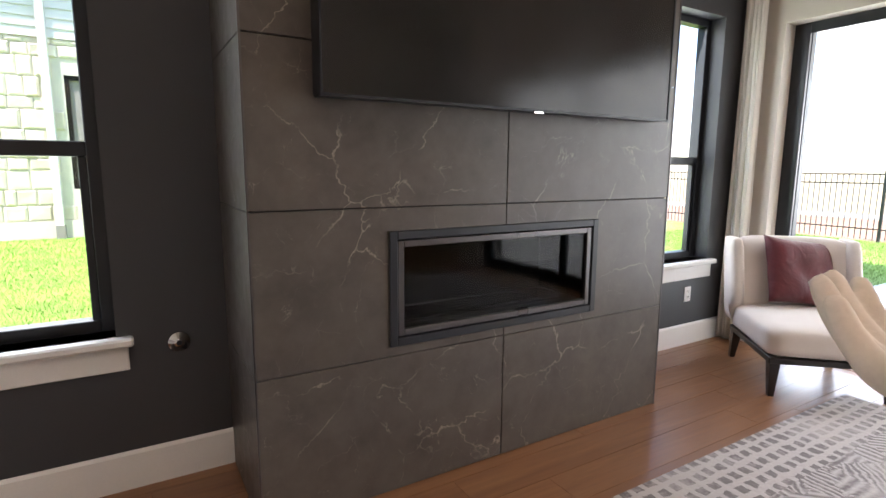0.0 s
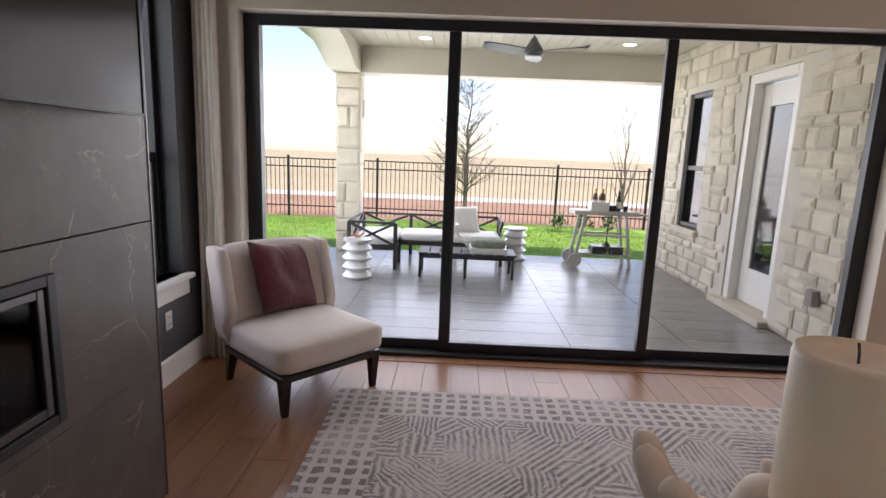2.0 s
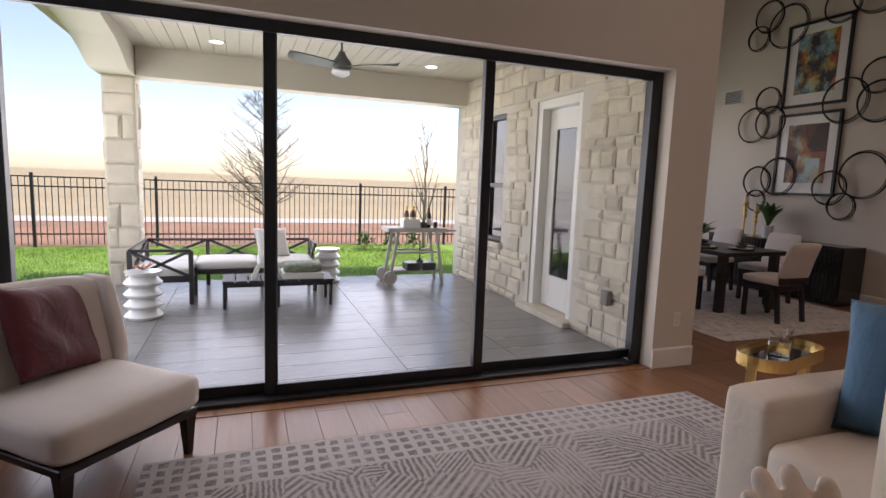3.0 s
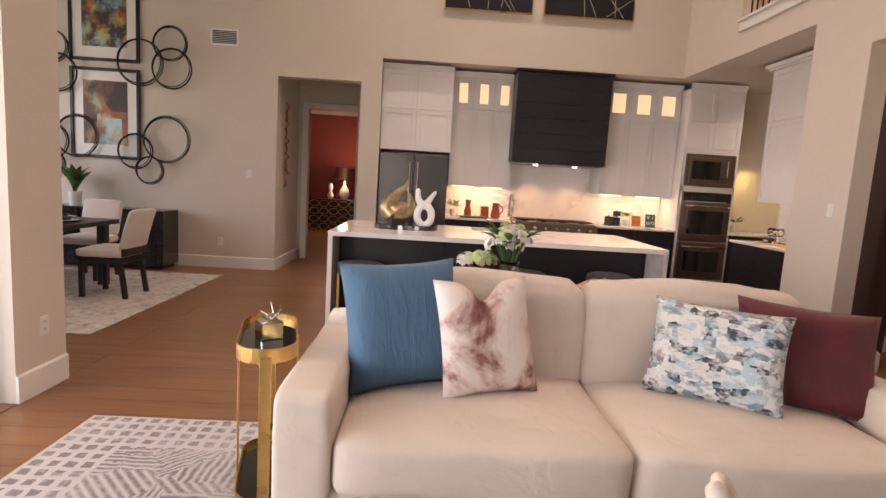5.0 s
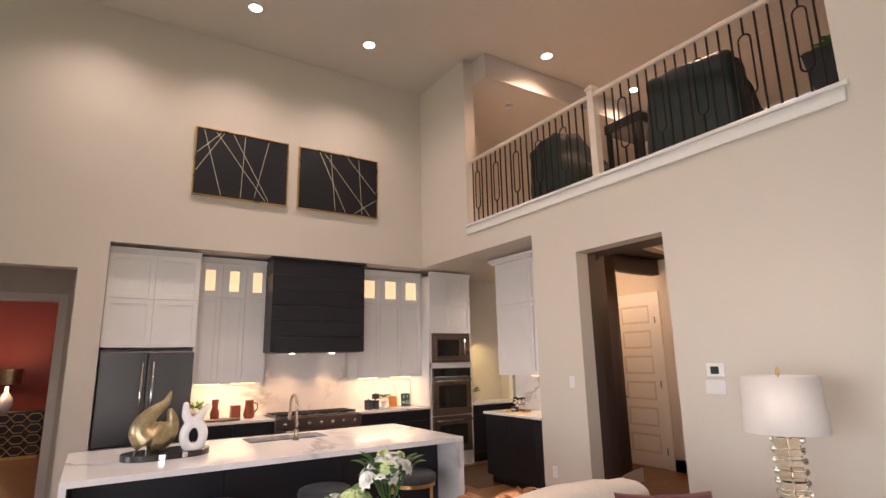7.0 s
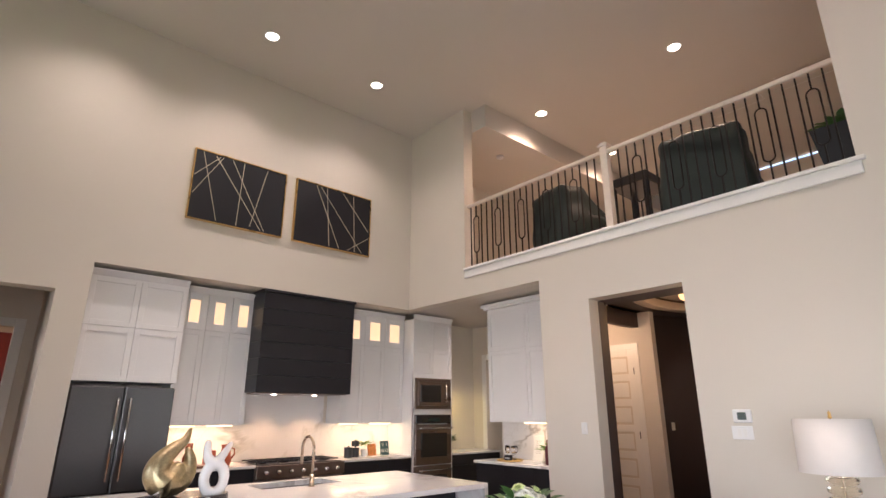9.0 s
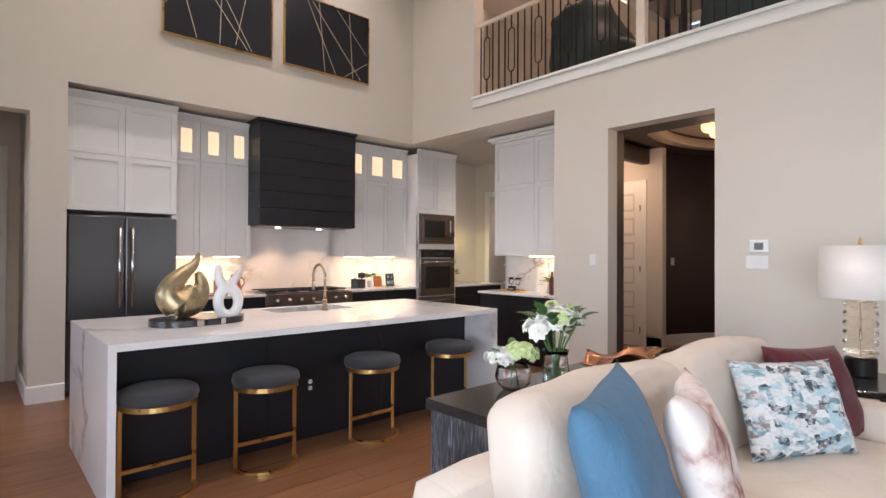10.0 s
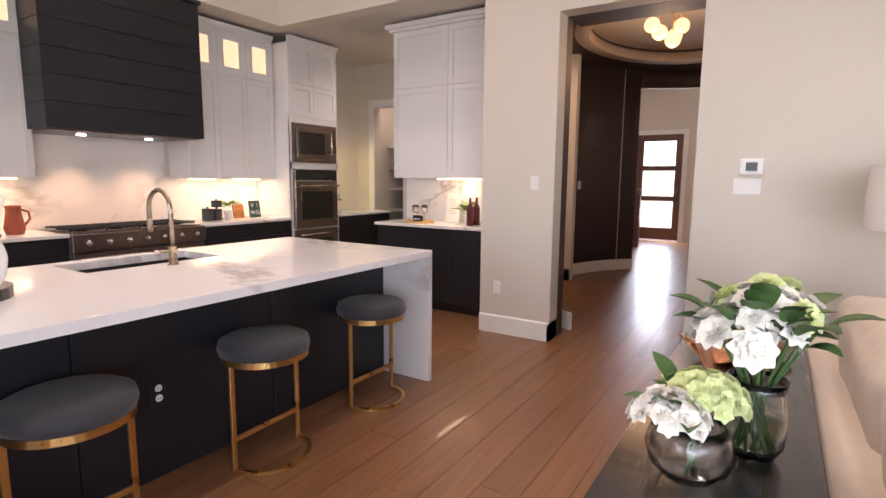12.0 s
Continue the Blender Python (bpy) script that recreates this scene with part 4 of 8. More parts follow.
vent("wall_vent", "white slatted air vent high on the wall", pose(5.32, S, 3.20, 0, 0, 180), 0.38, 0.22)
vent("wall_vent", "white slatted air vent high on the dining wall", pose(8.31, S, 3.07, 0, 0, 180), 0.38, 0.25)
vent("ceiling_vent", "white slatted vent in the kitchen ceiling", pose(-1.75, -6.25, KC, -90, 0, 0), 0.36, 0.2)
vent("ceiling_vent", "white slatted vent in the high ceiling", pose(0.6, -3.2, TOP, -90, 0, 0), 0.4, 0.3, 9)

# ---- curtain ----
cu = thing("curtain", "floor-length cream sheer curtain gathered in the corner", "curtain")
bm = bmesh.new()
n = 60
prev = None
for i in range(n + 1):
    y = 2.26 + 0.17 * i / n
    x = 4.595 + 0.016 * math.sin(i * 0.55) + 0.004 * math.sin(i * 1.3)
    col = [bm.verts.new((x + 0.012 * math.sin(i * 0.31 + z * 1.3), y, z)) for z in (0.01, 0.5, 1.1, 1.8, 2.5, 2.95)]
    if prev:
        for k in range(5):
            bm.faces.new((prev[k], col[k], col[k + 1], prev[k + 1]))
    prev = col
M["sheer"] = plain("cream_sheer_cloth", (0.82, 0.78, 0.70), 0.9, vary=0.03, scale=6, fine=300, relief=0.2)
drape = part("drape", bm, "sheer", cu, smooth=True)
so = drape.modifiers.new("thick", "SOLIDIFY")
so.thickness = 0.004
part("rod", tube([(4.595, 2.14, 2.98), (4.595, 2.44, 2.98)], 0.012), "iron", cu, "dark curtain rod")


# ---- accent chair with pillow ----
def accent_chair(m):
    t = thing("accent_chair", "armless pale upholstered chair with dark tapered legs", "chair", m)
    part("seat", soft_box(0.70, 0.66, 0.19, 0.05, 0.02, 10, 0.004, 1, (0, -0.02, 0.27)), "chair_fabric", t, smooth=True)
    bm = soft_box(0.66, 0.12, 0.56, 0.05, 0.015, 10, 0.003, 3, (0, 0, 0))
    for v in bm.verts:
        v.co.y += 0.30 + 0.13 * (v.co.z / 0.56)
        v.co.z += 0.38
        v.co.y -= 0.06 * (abs(v.co.x) / 0.33) ** 4
    part("backrest", bm, "chair_fabric", t, smooth=True)
    for s in (-1, 1):
        bm = soft_box(0.075, 0.22, 0.60, 0.03, 0.005, 8, 0.0, 0, (0, 0, 0))
        for v in bm.verts:
            k = v.co.z / 0.60
            v.co.y = v.co.y * (1.0 - 0.15 * k) + 0.24 + 0.14 * k
            v.co.x += s * 0.345
            v.co.z += 0.34
            if k < 0.35 and v.co.y < 0.2:
                v.co.y += 0.10 * (0.35 - k) / 0.35
        part("wing", bm, "chair_fabric", t, smooth=True)
    part("seat_frame", boxes([(-0.335, -0.33, 0.225, 0.335, 0.34, 0.268)], 0.006), "espresso", t, "dark wooden frame")
    for x, y in ((-0.3, -0.295), (0.3, -0.295), (-0.3, 0.31), (0.3, 0.31)):
        bm = bmesh.new()
        s = 0.05 if y > 0 else 0.0
        a = [bm.verts.new((x + dx * 0.028, y + dy * 0.028, 0.225)) for dx, dy in ((-1, -1), (1, -1), (1, 1), (-1, 1))]
        c = [bm.verts.new((x + dx * 0.015, y + s + dy * 0.015, 0.0)) for dx, dy in ((-1, -1), (1, -1), (1, 1), (-1, 1))]
        bm.faces.new(a)
        bm.faces.new(c[::-1])
        for i in range(4):
            bm.faces.new((a[i], a[(i + 1) % 4], c[(i + 1) % 4], c[i]))
        part("leg", bm, "espresso", t, "dark tapered wooden leg")
    return t


CHAIR = pose(4.231, 1.609, 0, 0, 0, -42) @ Matrix.Diagonal((1.05, 1.05, 0.93, 1))
accent_chair(CHAIR)


def throw_pillow(name, label, mat, m, w, h, t, dent=0.0, seed=0):
    p = thing(name, label, "pillow", m)
    part("cover", pillow_mesh(w, h, t, 20, dent, seed), mat, p, smooth=True)
    return p


throw_pillow("throw_pillow", "burgundy velvet throw pillow on the accent chair", "burgundy", pose(4.231, 1.609, 0, 0, 0, -42) @ pose(0.03, 0.18, 0.45, -24, 7, 14), 0.49, 0.47, 0.15, 0, 5)

# ---- rug ----
rg = thing("area_rug", "pale grey patterned area rug on the oak floor", "rug")
bm = soft_box(4.66, 3.50, 0.014, 0.006, 0.0, 3, 0, 0, (1.85, -0.39, 0.001))
part("weave", bm, "rug", rg)

# ---- coffee table with sculptures ----
ct = thing("coffee_table", "low grey stone-look coffee table on the rug", "coffee table")
part("top", boxes([(0.98, -0.42, 0.36, 2.18, 0.64, 0.43)], 0.012), "stone_grey", ct)
for x0 in (1.05, 1.95):
    part("leg", boxes([(x0, -0.32, 0.015, x0 + 0.12, 0.53, 0.36)], 0.01), "stone_grey", ct)


def metaballs(blobs):
    """A smooth sculpted form from overlapping tapered tubes with rounded tips."""
    bm = bmesh.new()
    for pts, r0, r1 in blobs:
        v = [Vector(p) for p in pts]
        fine = []
        for i in range(len(v) - 1):
            a, b = v[max(i - 1, 0)], v[i]
            c, d = v[i + 1], v[min(i + 2, len(v) - 1)]
            for k in range(5):
                t = k / 5
                fine.append(0.5 * ((2 * b) + (c - a) * t + (2 * a - 5 * b + 4 * c - d) * t * t + (3 * b - a - 3 * c + d) * t ** 3))
        fine.append(v[-1])
        tube(fine, r0, 14, False, bm, r1 / r0)
        turned([(0, -r1), (r1 * 0.7, -r1 * 0.7), (r1, 0), (r1 * 0.7, r1 * 0.7), (0, r1)], 14, bm, v[-1])
    return bm


def open_palm(m, foot):
    """Upturned open palm rising from a wrist, which carries a candle."""
    blobs = [
        ([(0, 0, foot), (0, 0, 0.03), (0.0, 0, 0.2)], 0.085, 0.056),
        ([(0.0, 0.0, 0.17), (-0.01, 0, 0.23), (-0.07, 0.0, 0.262)], 0.055, 0.05),
        ([(0.0, 0.0, 0.18), (0.03, 0, 0.235), (0.07, 0.0, 0.262)], 0.055, 0.045),
        ([(0.0, 0.02, 0.19), (0.0, 0.05, 0.24), (0.0, 0.06, 0.258)], 0.05, 0.045),
        ([(0.0, -0.02, 0.19), (0.0, -0.05, 0.24), (0.0, -0.06, 0.258)], 0.05, 0.045),
    ]
    for k, (y, l, lift) in enumerate(((-0.062, 0.085, 0.075), (-0.024, 0.11, 0.09), (0.018, 0.105, 0.09), (0.055, 0.08, 0.08))):
        blobs.append(([(-0.08, y, 0.262), (-0.08 - l * 0.4, y * 1.05, 0.275), (-0.08 - l * 0.75, y * 1.1, 0.275 + lift * 0.45), (-0.08 - l, y * 1.1, 0.275 + lift)], 0.026, 0.015))
    blobs.append(([(0.03, -0.075, 0.255), (-0.02, -0.115, 0.28), (-0.07, -0.12, 0.31), (-0.095, -0.11, 0.335)], 0.03, 0.017))
    bm = metaballs(blobs)
    me = bpy.data.meshes.new("palm_sculpture")
    for f in bm.faces:
        f.smooth = True
    bm.to_mesh(me)
    bm.free()
    me.materials.append(M["plaster"])
    ob = tagged(new("palm_sculpture", me), "cream plaster open palm sculpture on the coffee table", "sculpture")
    ob.matrix_world = m
    rm = ob.modifiers.new("blend", "REMESH")
    rm.mode, rm.voxel_size, rm.use_smooth_shade = "VOXEL", 0.007, True
    sm = ob.modifiers.new("soften", "SMOOTH")
    sm.iterations, sm.factor = 6, 0.5
    return ob


def pillar_candle(m, r, h):
    t = thing("pillar_candle", "thick ivory pillar candle with a short wick", "candle", m)
    part("wax", turned([(0, 0), (r * 0.97, 0), (r, 0.006), (r, h - 0.01), (r * 0.96, h), (r * 0.8, h - 0.006), (0, h - 0.012)], 40), "wax", t, smooth=True)
    part("wick", tube([(0, 0, h - 0.014), (0.001, 0, h), (0.003, 0.001, h + 0.012)], 0.0016, 6), "black", t, "blackened wick")
    return t


PALM = pose(1.63, 0.205, 0.68, 0, 0, -77) @ Matrix.Scale(1.3, 4)
open_palm(PALM, -0.192)
pillar_candle(pose(1.63, 0.205, 1.07), 0.066, 0.21)
PALM2 = pose(1.73, 0.01, 0.51, 0, 0, 176) @ Matrix.Scale(1.25, 4)
open_palm(PALM2, -0.064)
pillar_candle(pose(1.67, 0.03, 0.885), 0.064, 0.235)

# ---- sofa ----
def sofa(name, m, w, label, cushions=2, deep=1.02, arm=0.2):
    t = thing(name, label, "sofa", m)
    hw = w / 2
    part("base", soft_box(w - 0.02, deep - 0.04, 0.30, 0.03, 0.0, 6, 0.0, 0, (0, deep / 2, 0.05)), "sofa", t, smooth=True)
    for s in (-1, 1):
        part("arm", soft_box(arm, deep, 0.635, 0.028, 0.008, 14, 0.003, s * 3, (s * (hw - arm / 2), deep / 2, 0.055)), "sofa", t, smooth=True)
    part("back_frame", soft_box(w - 0.03, 0.2, 0.70, 0.05, 0.01, 10, 0.003, 7, (0, deep - 0.10, 0.055)), "sofa", t, smooth=True)
    cw = (w - 2 * arm) / cushions
    for i in range(cushions):
        x = -hw + arm + cw * (i + 0.5)
        c = part("seat_cushion", soft_box(cw - 0.008, deep - 0.24, 0.21, 0.05, 0.035, 14, 0.007, i * 5, (x, deep / 2 - 0.13, 0.335)), "sofa", t, smooth=True)
        bm = soft_box(cw - 0.004, 0.23, 0.50, 0.075, 0.035, 18, 0.014, 11 + i * 3, (0, 0, 0))
        for v in bm.verts:
            v.co.y += deep - 0.27 + 0.10 * v.co.z
            v.co.x += x
            v.co.z += 0.47
        part("back_cushion", bm, "sofa", t, smooth=True)
    for x in (-hw + 0.08, hw - 0.08):
        for y in (0.08, deep - 0.08):
            part("foot", boxes([(x - 0.03, y - 0.03, 0.016, x + 0.03, y + 0.03, 0.055)], 0.004), "espresso", t, "dark block foot")
    return t


# faces north: local +y points south
SOFA = pose(1.66, -0.95, 0, 0, 0, 180)
sofa("sofa", SOFA, 2.44, "cream two-cushion fabric sofa facing the fireplace")
throw_pillow("throw_pillow", "dusty blue linen throw pillow leaning on the sofa arm", "blue", pose(2.445, -1.39, 0.555, -18, -3, 198), 0.50, 0.53, 0.18, 0, 1)
throw_pillow("throw_pillow", "cream pillow with a burgundy ink print, top chopped in", "print_a", pose(2.11, -1.33, 0.56, -18, -2, 199), 0.42, 0.48, 0.15, 0.08, 2)
throw_pillow("throw_pillow", "oblong teal and grey abstract print pillow", "print_b", pose(1.22, -1.35, 0.56, -22, 1, 149), 0.53, 0.42, 0.14, 0, 3)
throw_pillow("throw_pillow", "burgundy satin pillow behind the printed one", "burgundy", pose(0.83, -1.35, 0.55, -22, 3, 160), 0.54, 0.45, 0.17, 0, 4)

# second sofa by the west wall
SOFA2 = pose(-0.02, 0.22, 0, 0, 0, 90)
sofa("loveseat", SOFA2, 2.2, "cream fabric loveseat against the cream wall", 2, 1.0)
throw_pillow("throw_pillow", "burgundy pillow at the end of the loveseat", "burgundy", pose(-0.58, -0.45, 0.55, -20, 0, 100), 0.46, 0.44, 0.16, 0, 6)
throw_pillow("throw_pillow", "white pillow at the end of the loveseat", "outdoor_cushion", pose(-0.72, -0.40, 0.55, -16, 0, 95), 0.5, 0.48, 0.16, 0, 8)

# ---- gold side table ----
st = thing("side_table", "narrow brushed-gold side table with two black trays", "side table", pose(3.04, -1.48, 0, 0, 0, -76))


def stadium(w, d, z0, z1, inset=0.0, seg=14):
    bm = bmesh.new()
    r = d / 2 - inset
    h = w / 2 - d / 2
    pts = [(h + r * math.cos(a), r * math.sin(a)) for a in (-math.pi / 2 + math.pi * i / seg for i in range(seg + 1))]
    pts += [(-h - r * math.cos(a), -r * math.sin(a)) for a in (-math.pi / 2 + math.pi * i / seg for i in range(seg + 1))]
    lo, hi = [bm.verts.new((*p, z0)) for p in pts], [bm.verts.new((*p, z1)) for p in pts]
    bm.faces.new(lo[::-1])
    bm.faces.new(hi)
    for i in range(len(pts)):
        j = (i + 1) % len(pts)
        bm.faces.new((lo[i], lo[j], hi[j], hi[i]))
    return bm


for z in (0.10, 0.70):
    tray = part("tray", stadium(0.54, 0.23, z, z + 0.018, 0.006), "black_glass", st, "black glass tray top")
    bm = bmesh.new()
    for i, (w, d) in enumerate(((0.54, 0.23),)):
        o, q = stadium(w, d, z - 0.012, z + 0.045), stadium(w, d, z - 0.013, z + 0.046, 0.006)
        ov, iv = [v for v in o.verts], [v for v in q.verts]
        n = len(ov) // 2
        A = [bm.verts.new(v.co) for v in ov]
        B = [bm.verts.new((v.co.x, v.co.y, ov[k].co.z)) for k, v in enumerate(iv)]
        for k in range(n):
            j = (k + 1) % n
            bm.faces.new((A[k], A[j], A[n + j], A[n + k]))
            bm.faces.new((B[k], B[n + k], B[n + j], B[j]))
            bm.faces.new((A[n + k], A[n + j], B[n + j], B[n + k]))
            bm.faces.new((A[k], B[k], B[j], A[j]))
        o.free()
        q.free()
    part("rim", bm, "gold", st, "brushed gold rim")
for x in (-0.276, 0.27):
    part("leg", boxes([(x, -0.022, 0.016, x + 0.006, 0.022, 0.715)], 0.002), "gold", st, "flat gold leg")
for y in (-0.121, 0.115):
    part("leg", boxes([(-0.022, y, 0.016, 0.022, y + 0.006, 0.715)], 0.002), "gold", st, "flat gold leg")
gb = thing("glass_box", "small mirrored box with a gilt ornament on the side table", "ornament", st.matrix_world @ pose(-0.02, 0, 0.718, 0, 0, 20))
part("box", boxes([(-0.045, -0.045, 0, 0.045, 0.045, 0.07)], 0.004), "chrome", gb)
for k in range(7):
    a = k * 0.9
    part("twig", tube([(0, 0, 0.07), (0.03 * math.cos(a), 0.03 * math.sin(a), 0.09), (0.06 * math.cos(a + 0.4), 0.05 * math.sin(a + 0.4), 0.10 + 0.006 * k)], 0.005, 6, taper=0.3), "nickel", gb)

# ---- console behind the sofa ----
co = thing("console_table", "black console with wire-brushed oak ends behind the sofa", "console table")
part("top", boxes([(0.62, -2.335, 0.80, 2.485, -1.965, 0.84)], 0.003), "black_wood", co, "glossy black top")
part("body", boxes([(0.64, -2.32, 0.02, 2.468, -1.98, 0.80)], 0.003), "burnt_oak", co, "rough brushed black oak panel")
part("plinth", boxes([(0.67, -2.29, 0, 2.44, -2.0, 0.02)]), "black", co)


def leaf_blade(l, w, curl=0.3, n=6):
    bm = bmesh.new()
    rows = []
    for i in range(n + 1):
        t = i / n
        k = w * math.sin(math.pi * min(1, t * 0.92 + 0.06)) ** 0.8
        z = curl * l * (t - 1.2 * t * t)
        rows.append([bm.verts.new((s * k, t * l, z + abs(s) * k * 0.35)) for s in (-1, 0, 1)])
    for a, b in zip(rows, rows[1:]):
        for k in range(2):
            bm.faces.new((a[k], a[k + 1], b[k + 1], b[k]))
    return bm


def scatter(bm, src, m):
    src.transform(m)
    return merge(bm, src)


def bouquet(t, centre, radius, count, petal_mat, seed, size=0.05, squash=0.8, petals=6, label=""):
    """Blooms on a dome; each bloom is one mesh of cupped petals."""
    rnd = random.Random(seed)
    for i in range(count):
        a = i * 2.399
        k = math.sqrt((i + 0.5) / count)
        dirn = Vector((math.cos(a) * k, math.sin(a) * k, math.sqrt(max(0.03, 1 - k * k * 0.9)) * squash))
        pos = Vector(centre) + dirn * radius * rnd.uniform(0.8, 1.05)
        q = dirn.to_track_quat("Z", "Y").to_matrix().to_4x4()
        bm = bmesh.new()
        s = size * rnd.uniform(0.75, 1.2)
        for ringn, (cnt, tilt, ln) in enumerate(((petals + 2, 70, 0.95), (petals + 1, 42, 0.85), (petals - 1, 18, 0.7))):
            for p in range(cnt):
                rot = pose(0, 0, 0, 0, 0, 360 * p / cnt + ringn * 25 + rnd.uniform(-9, 9)) @ pose(0, 0, 0, 90 - tilt, 0, 0)
                scatter(bm, leaf_blade(s * ln, s * 0.46, 0.55, 5), rot)
        bm.transform(Matrix.Translation(pos) @ q)
        part("bloom", bm, petal_mat, t, label, smooth=True)


def leaves_on(t, centre, radius, count, seed, size, mat="leaf", up=0.3):
    rnd = random.Random(seed)
    for i in range(count):
        a = rnd.uniform(0, 6.283)
        d = Vector((math.cos(a), math.sin(a), rnd.uniform(-0.2, 0.7) + up)).normalized()
        m = Matrix.Translation(Vector(centre) + d * radius * rnd.uniform(0.3, 0.9)) @ d.to_track_quat("Y", "Z").to_matrix().to_4x4()
        bm = leaf_blade(size * rnd.uniform(0.7, 1.3), size * 0.28, 0.3, 5)
        bm.transform(m)
        part("leaf", bm, mat, t, smooth=True)


hy = thing("hydrangea_bowl", "round glass bowl of pale green and white hydrangeas", "flowers", pose(2.12, -2.19, 0.84))
part("bowl", turned([(0, 0.004), (0.045, 0.004), (0.07, 0.03), (0.078, 0.06), (0.07, 0.095), (0.058, 0.11), (0.055, 0.108), (0.066, 0.094), (0.073, 0.06), (0.066, 0.034), (0.042, 0.01), (0, 0.01)], 32), "clear", hy, smooth=True)
part("stems", merge(tube([(0.02, 0, 0.012), (0.03, 0.02, 0.12)], 0.004, 6), tube([(-0.02, 0.01, 0.012), (-0.03, -0.02, 0.12)], 0.004, 6)), "leaf", hy, "green stems")
bouquet(hy, (-0.03, 0.02, 0.12), 0.075, 34, "petal_green", 3, 0.026, 0.9, 4, "pale green floret")
bouquet(hy, (0.05, -0.03, 0.11), 0.062, 26, "petal", 4, 0.026, 0.9, 4, "white floret")
leaves_on(hy, (0, 0, 0.11), 0.09, 6, 5, 0.07)

li = thing("lily_vase", "glass vase of white lilies and roses with green stems", "flowers", pose(1.96, -2.09, 0.84))
part("vase", turned([(0, 0.004), (0.04, 0.004), (0.055, 0.03), (0.058, 0.08), (0.05, 0.14), (0.056, 0.165), (0.053, 0.165), (0.046, 0.14), (0.053, 0.08), (0.05, 0.034), (0.036, 0.012), (0, 0.012)], 32), "clear", li, smooth=True)
part("water", turned([(0, 0.0125), (0.035, 0.0125), (0.049, 0.036), (0.052, 0.08), (0.051, 0.09), (0, 0.09)], 24), "water", li, "greenish water", smooth=True)
rnd = random.Random(8)
for k in range(11):
    a = k * 0.571
    part("stem", tube([(0.03 * math.cos(a + 2), 0.03 * math.sin(a + 2), 0.015), (0.02 * math.cos(a), 0.02 * math.sin(a), 0.14), (0.09 * math.cos(a), 0.09 * math.sin(a), 0.27 + 0.02 * (k % 3))], 0.0032, 6), "leaf", li, "green stem")
bouquet(li, (0, 0, 0.24), 0.09, 18, "petal", 9, 0.04, 1.2, 6, "white lily or rose")
bouquet(li, (0.03, -0.04, 0.215), 0.09, 10, "petal", 10, 0.046, 0.8, 6, "white lily or rose")
bouquet(li, (0.0, 0.0, 0.26), 0.09, 4, "petal_green", 12, 0.035, 1.2, 5, "pale green bud")
leaves_on(li, (0, 0, 0.24), 0.13, 30, 11, 0.09)

br = thing("bronze_sculpture", "folded bronze leaf sculpture lying on the console", "sculpture", pose(1.30, -2.17, 0.84) @ Matrix.Diagonal((1, 1, 0.5, 1)))
for k, (x, y, r, s) in enumerate(((0.18, 0.0, 20, 1.0), (0.0, 0.01, -35, 1.15), (-0.2, 0.02, 30, 0.9), (-0.36, 0.0, -15, 0.75))):
    bm = bmesh.new()
    n, mm = 14, 8
    g = [[bm.verts.new((0.14 * s * (i / n - 0.5) * 2 * (1 - 0.35 * (j / mm - 0.5) ** 2), 0.075 * s * (j / mm - 0.5) * 2, 0.006 + 0.075 * s * abs(j / mm - 0.5) ** 1.4 * 2 + 0.035 * s * math.sin(3.1 * i / n * 2 + j * 0.5 + k) + 0.035 * s)) for j in range(mm + 1)] for i in range(n + 1)]
    for i in range(n):
        for j in range(mm):
            bm.faces.new((g[i][j], g[i + 1][j], g[i + 1][j + 1], g[i][j + 1]))
    bm.transform(pose(x, y, 0, 0, 0, r))
    ob = part("fold", bm, "bronze", br, smooth=True)
    so = ob.modifiers.new("thick", "SOLIDIFY")
    so.thickness = 0.006

# ---- end table with lamp ----
et = thing("end_table", "round black wooden end table beside the sofa", "end table", pose(-0.28, -1.44, 0) @ Matrix.Diagonal((1.07, 1.07, 0.915, 1)))
part("tabletop", turned([(0, 0.665), (0.315, 0.665), (0.325, 0.675), (0.325, 0.70), (0.315, 0.71), (0, 0.71)], 48), "black_wood", et, smooth=False)
for k in range(4):
    a = math.pi / 4 + k * math.pi / 2
    part("leg", boxes([(0.2 * math.cos(a) - 0.025, 0.2 * math.sin(a) - 0.025, 0, 0.2 * math.cos(a) + 0.025, 0.2 * math.sin(a) + 0.025, 0.665)], 0.004), "black_wood", et)
la = thing("table_lamp", "stacked champagne glass table lamp with a white drum shade", "lamp", pose(-0.43, -1.46, 0.65) @ Matrix.Scale(1.11, 4))
part("base", turned([(0, 0), (0.075, 0), (0.078, 0.006), (0.078, 0.10), (0.07, 0.108), (0, 0.108)], 32), "iron", la, "dark bronze base", smooth=False)
prof = [(0, 0.108)]
for k in range(6):
    z = 0.108 + k * 0.055
    prof += [(0.06, z + 0.002), (0.082, z + 0.016), (0.086, z + 0.028), (0.082, z + 0.042), (0.06, z + 0.054)]
prof += [(0, 0.44)]
part("glass_body", turned(prof, 32), "smoke", la, "rippled champagne glass", smooth=True)
part("stem", tube([(0, 0, 0.11), (0, 0, 0.8)], 0.004, 10), "nickel", la, "slim metal stem")
part("shade", turned([(0.208, 0.45), (0.198, 0.75), (0.195, 0.75), (0.205, 0.45), (0.208, 0.45)], 48), "shade", la, "white linen drum shade", smooth=True)
part("finial", turned([(0, 0.75), (0.012, 0.755), (0.008, 0.775), (0.01, 0.785), (0, 0.80)], 12), "gold", la, "gold finial", smooth=True)

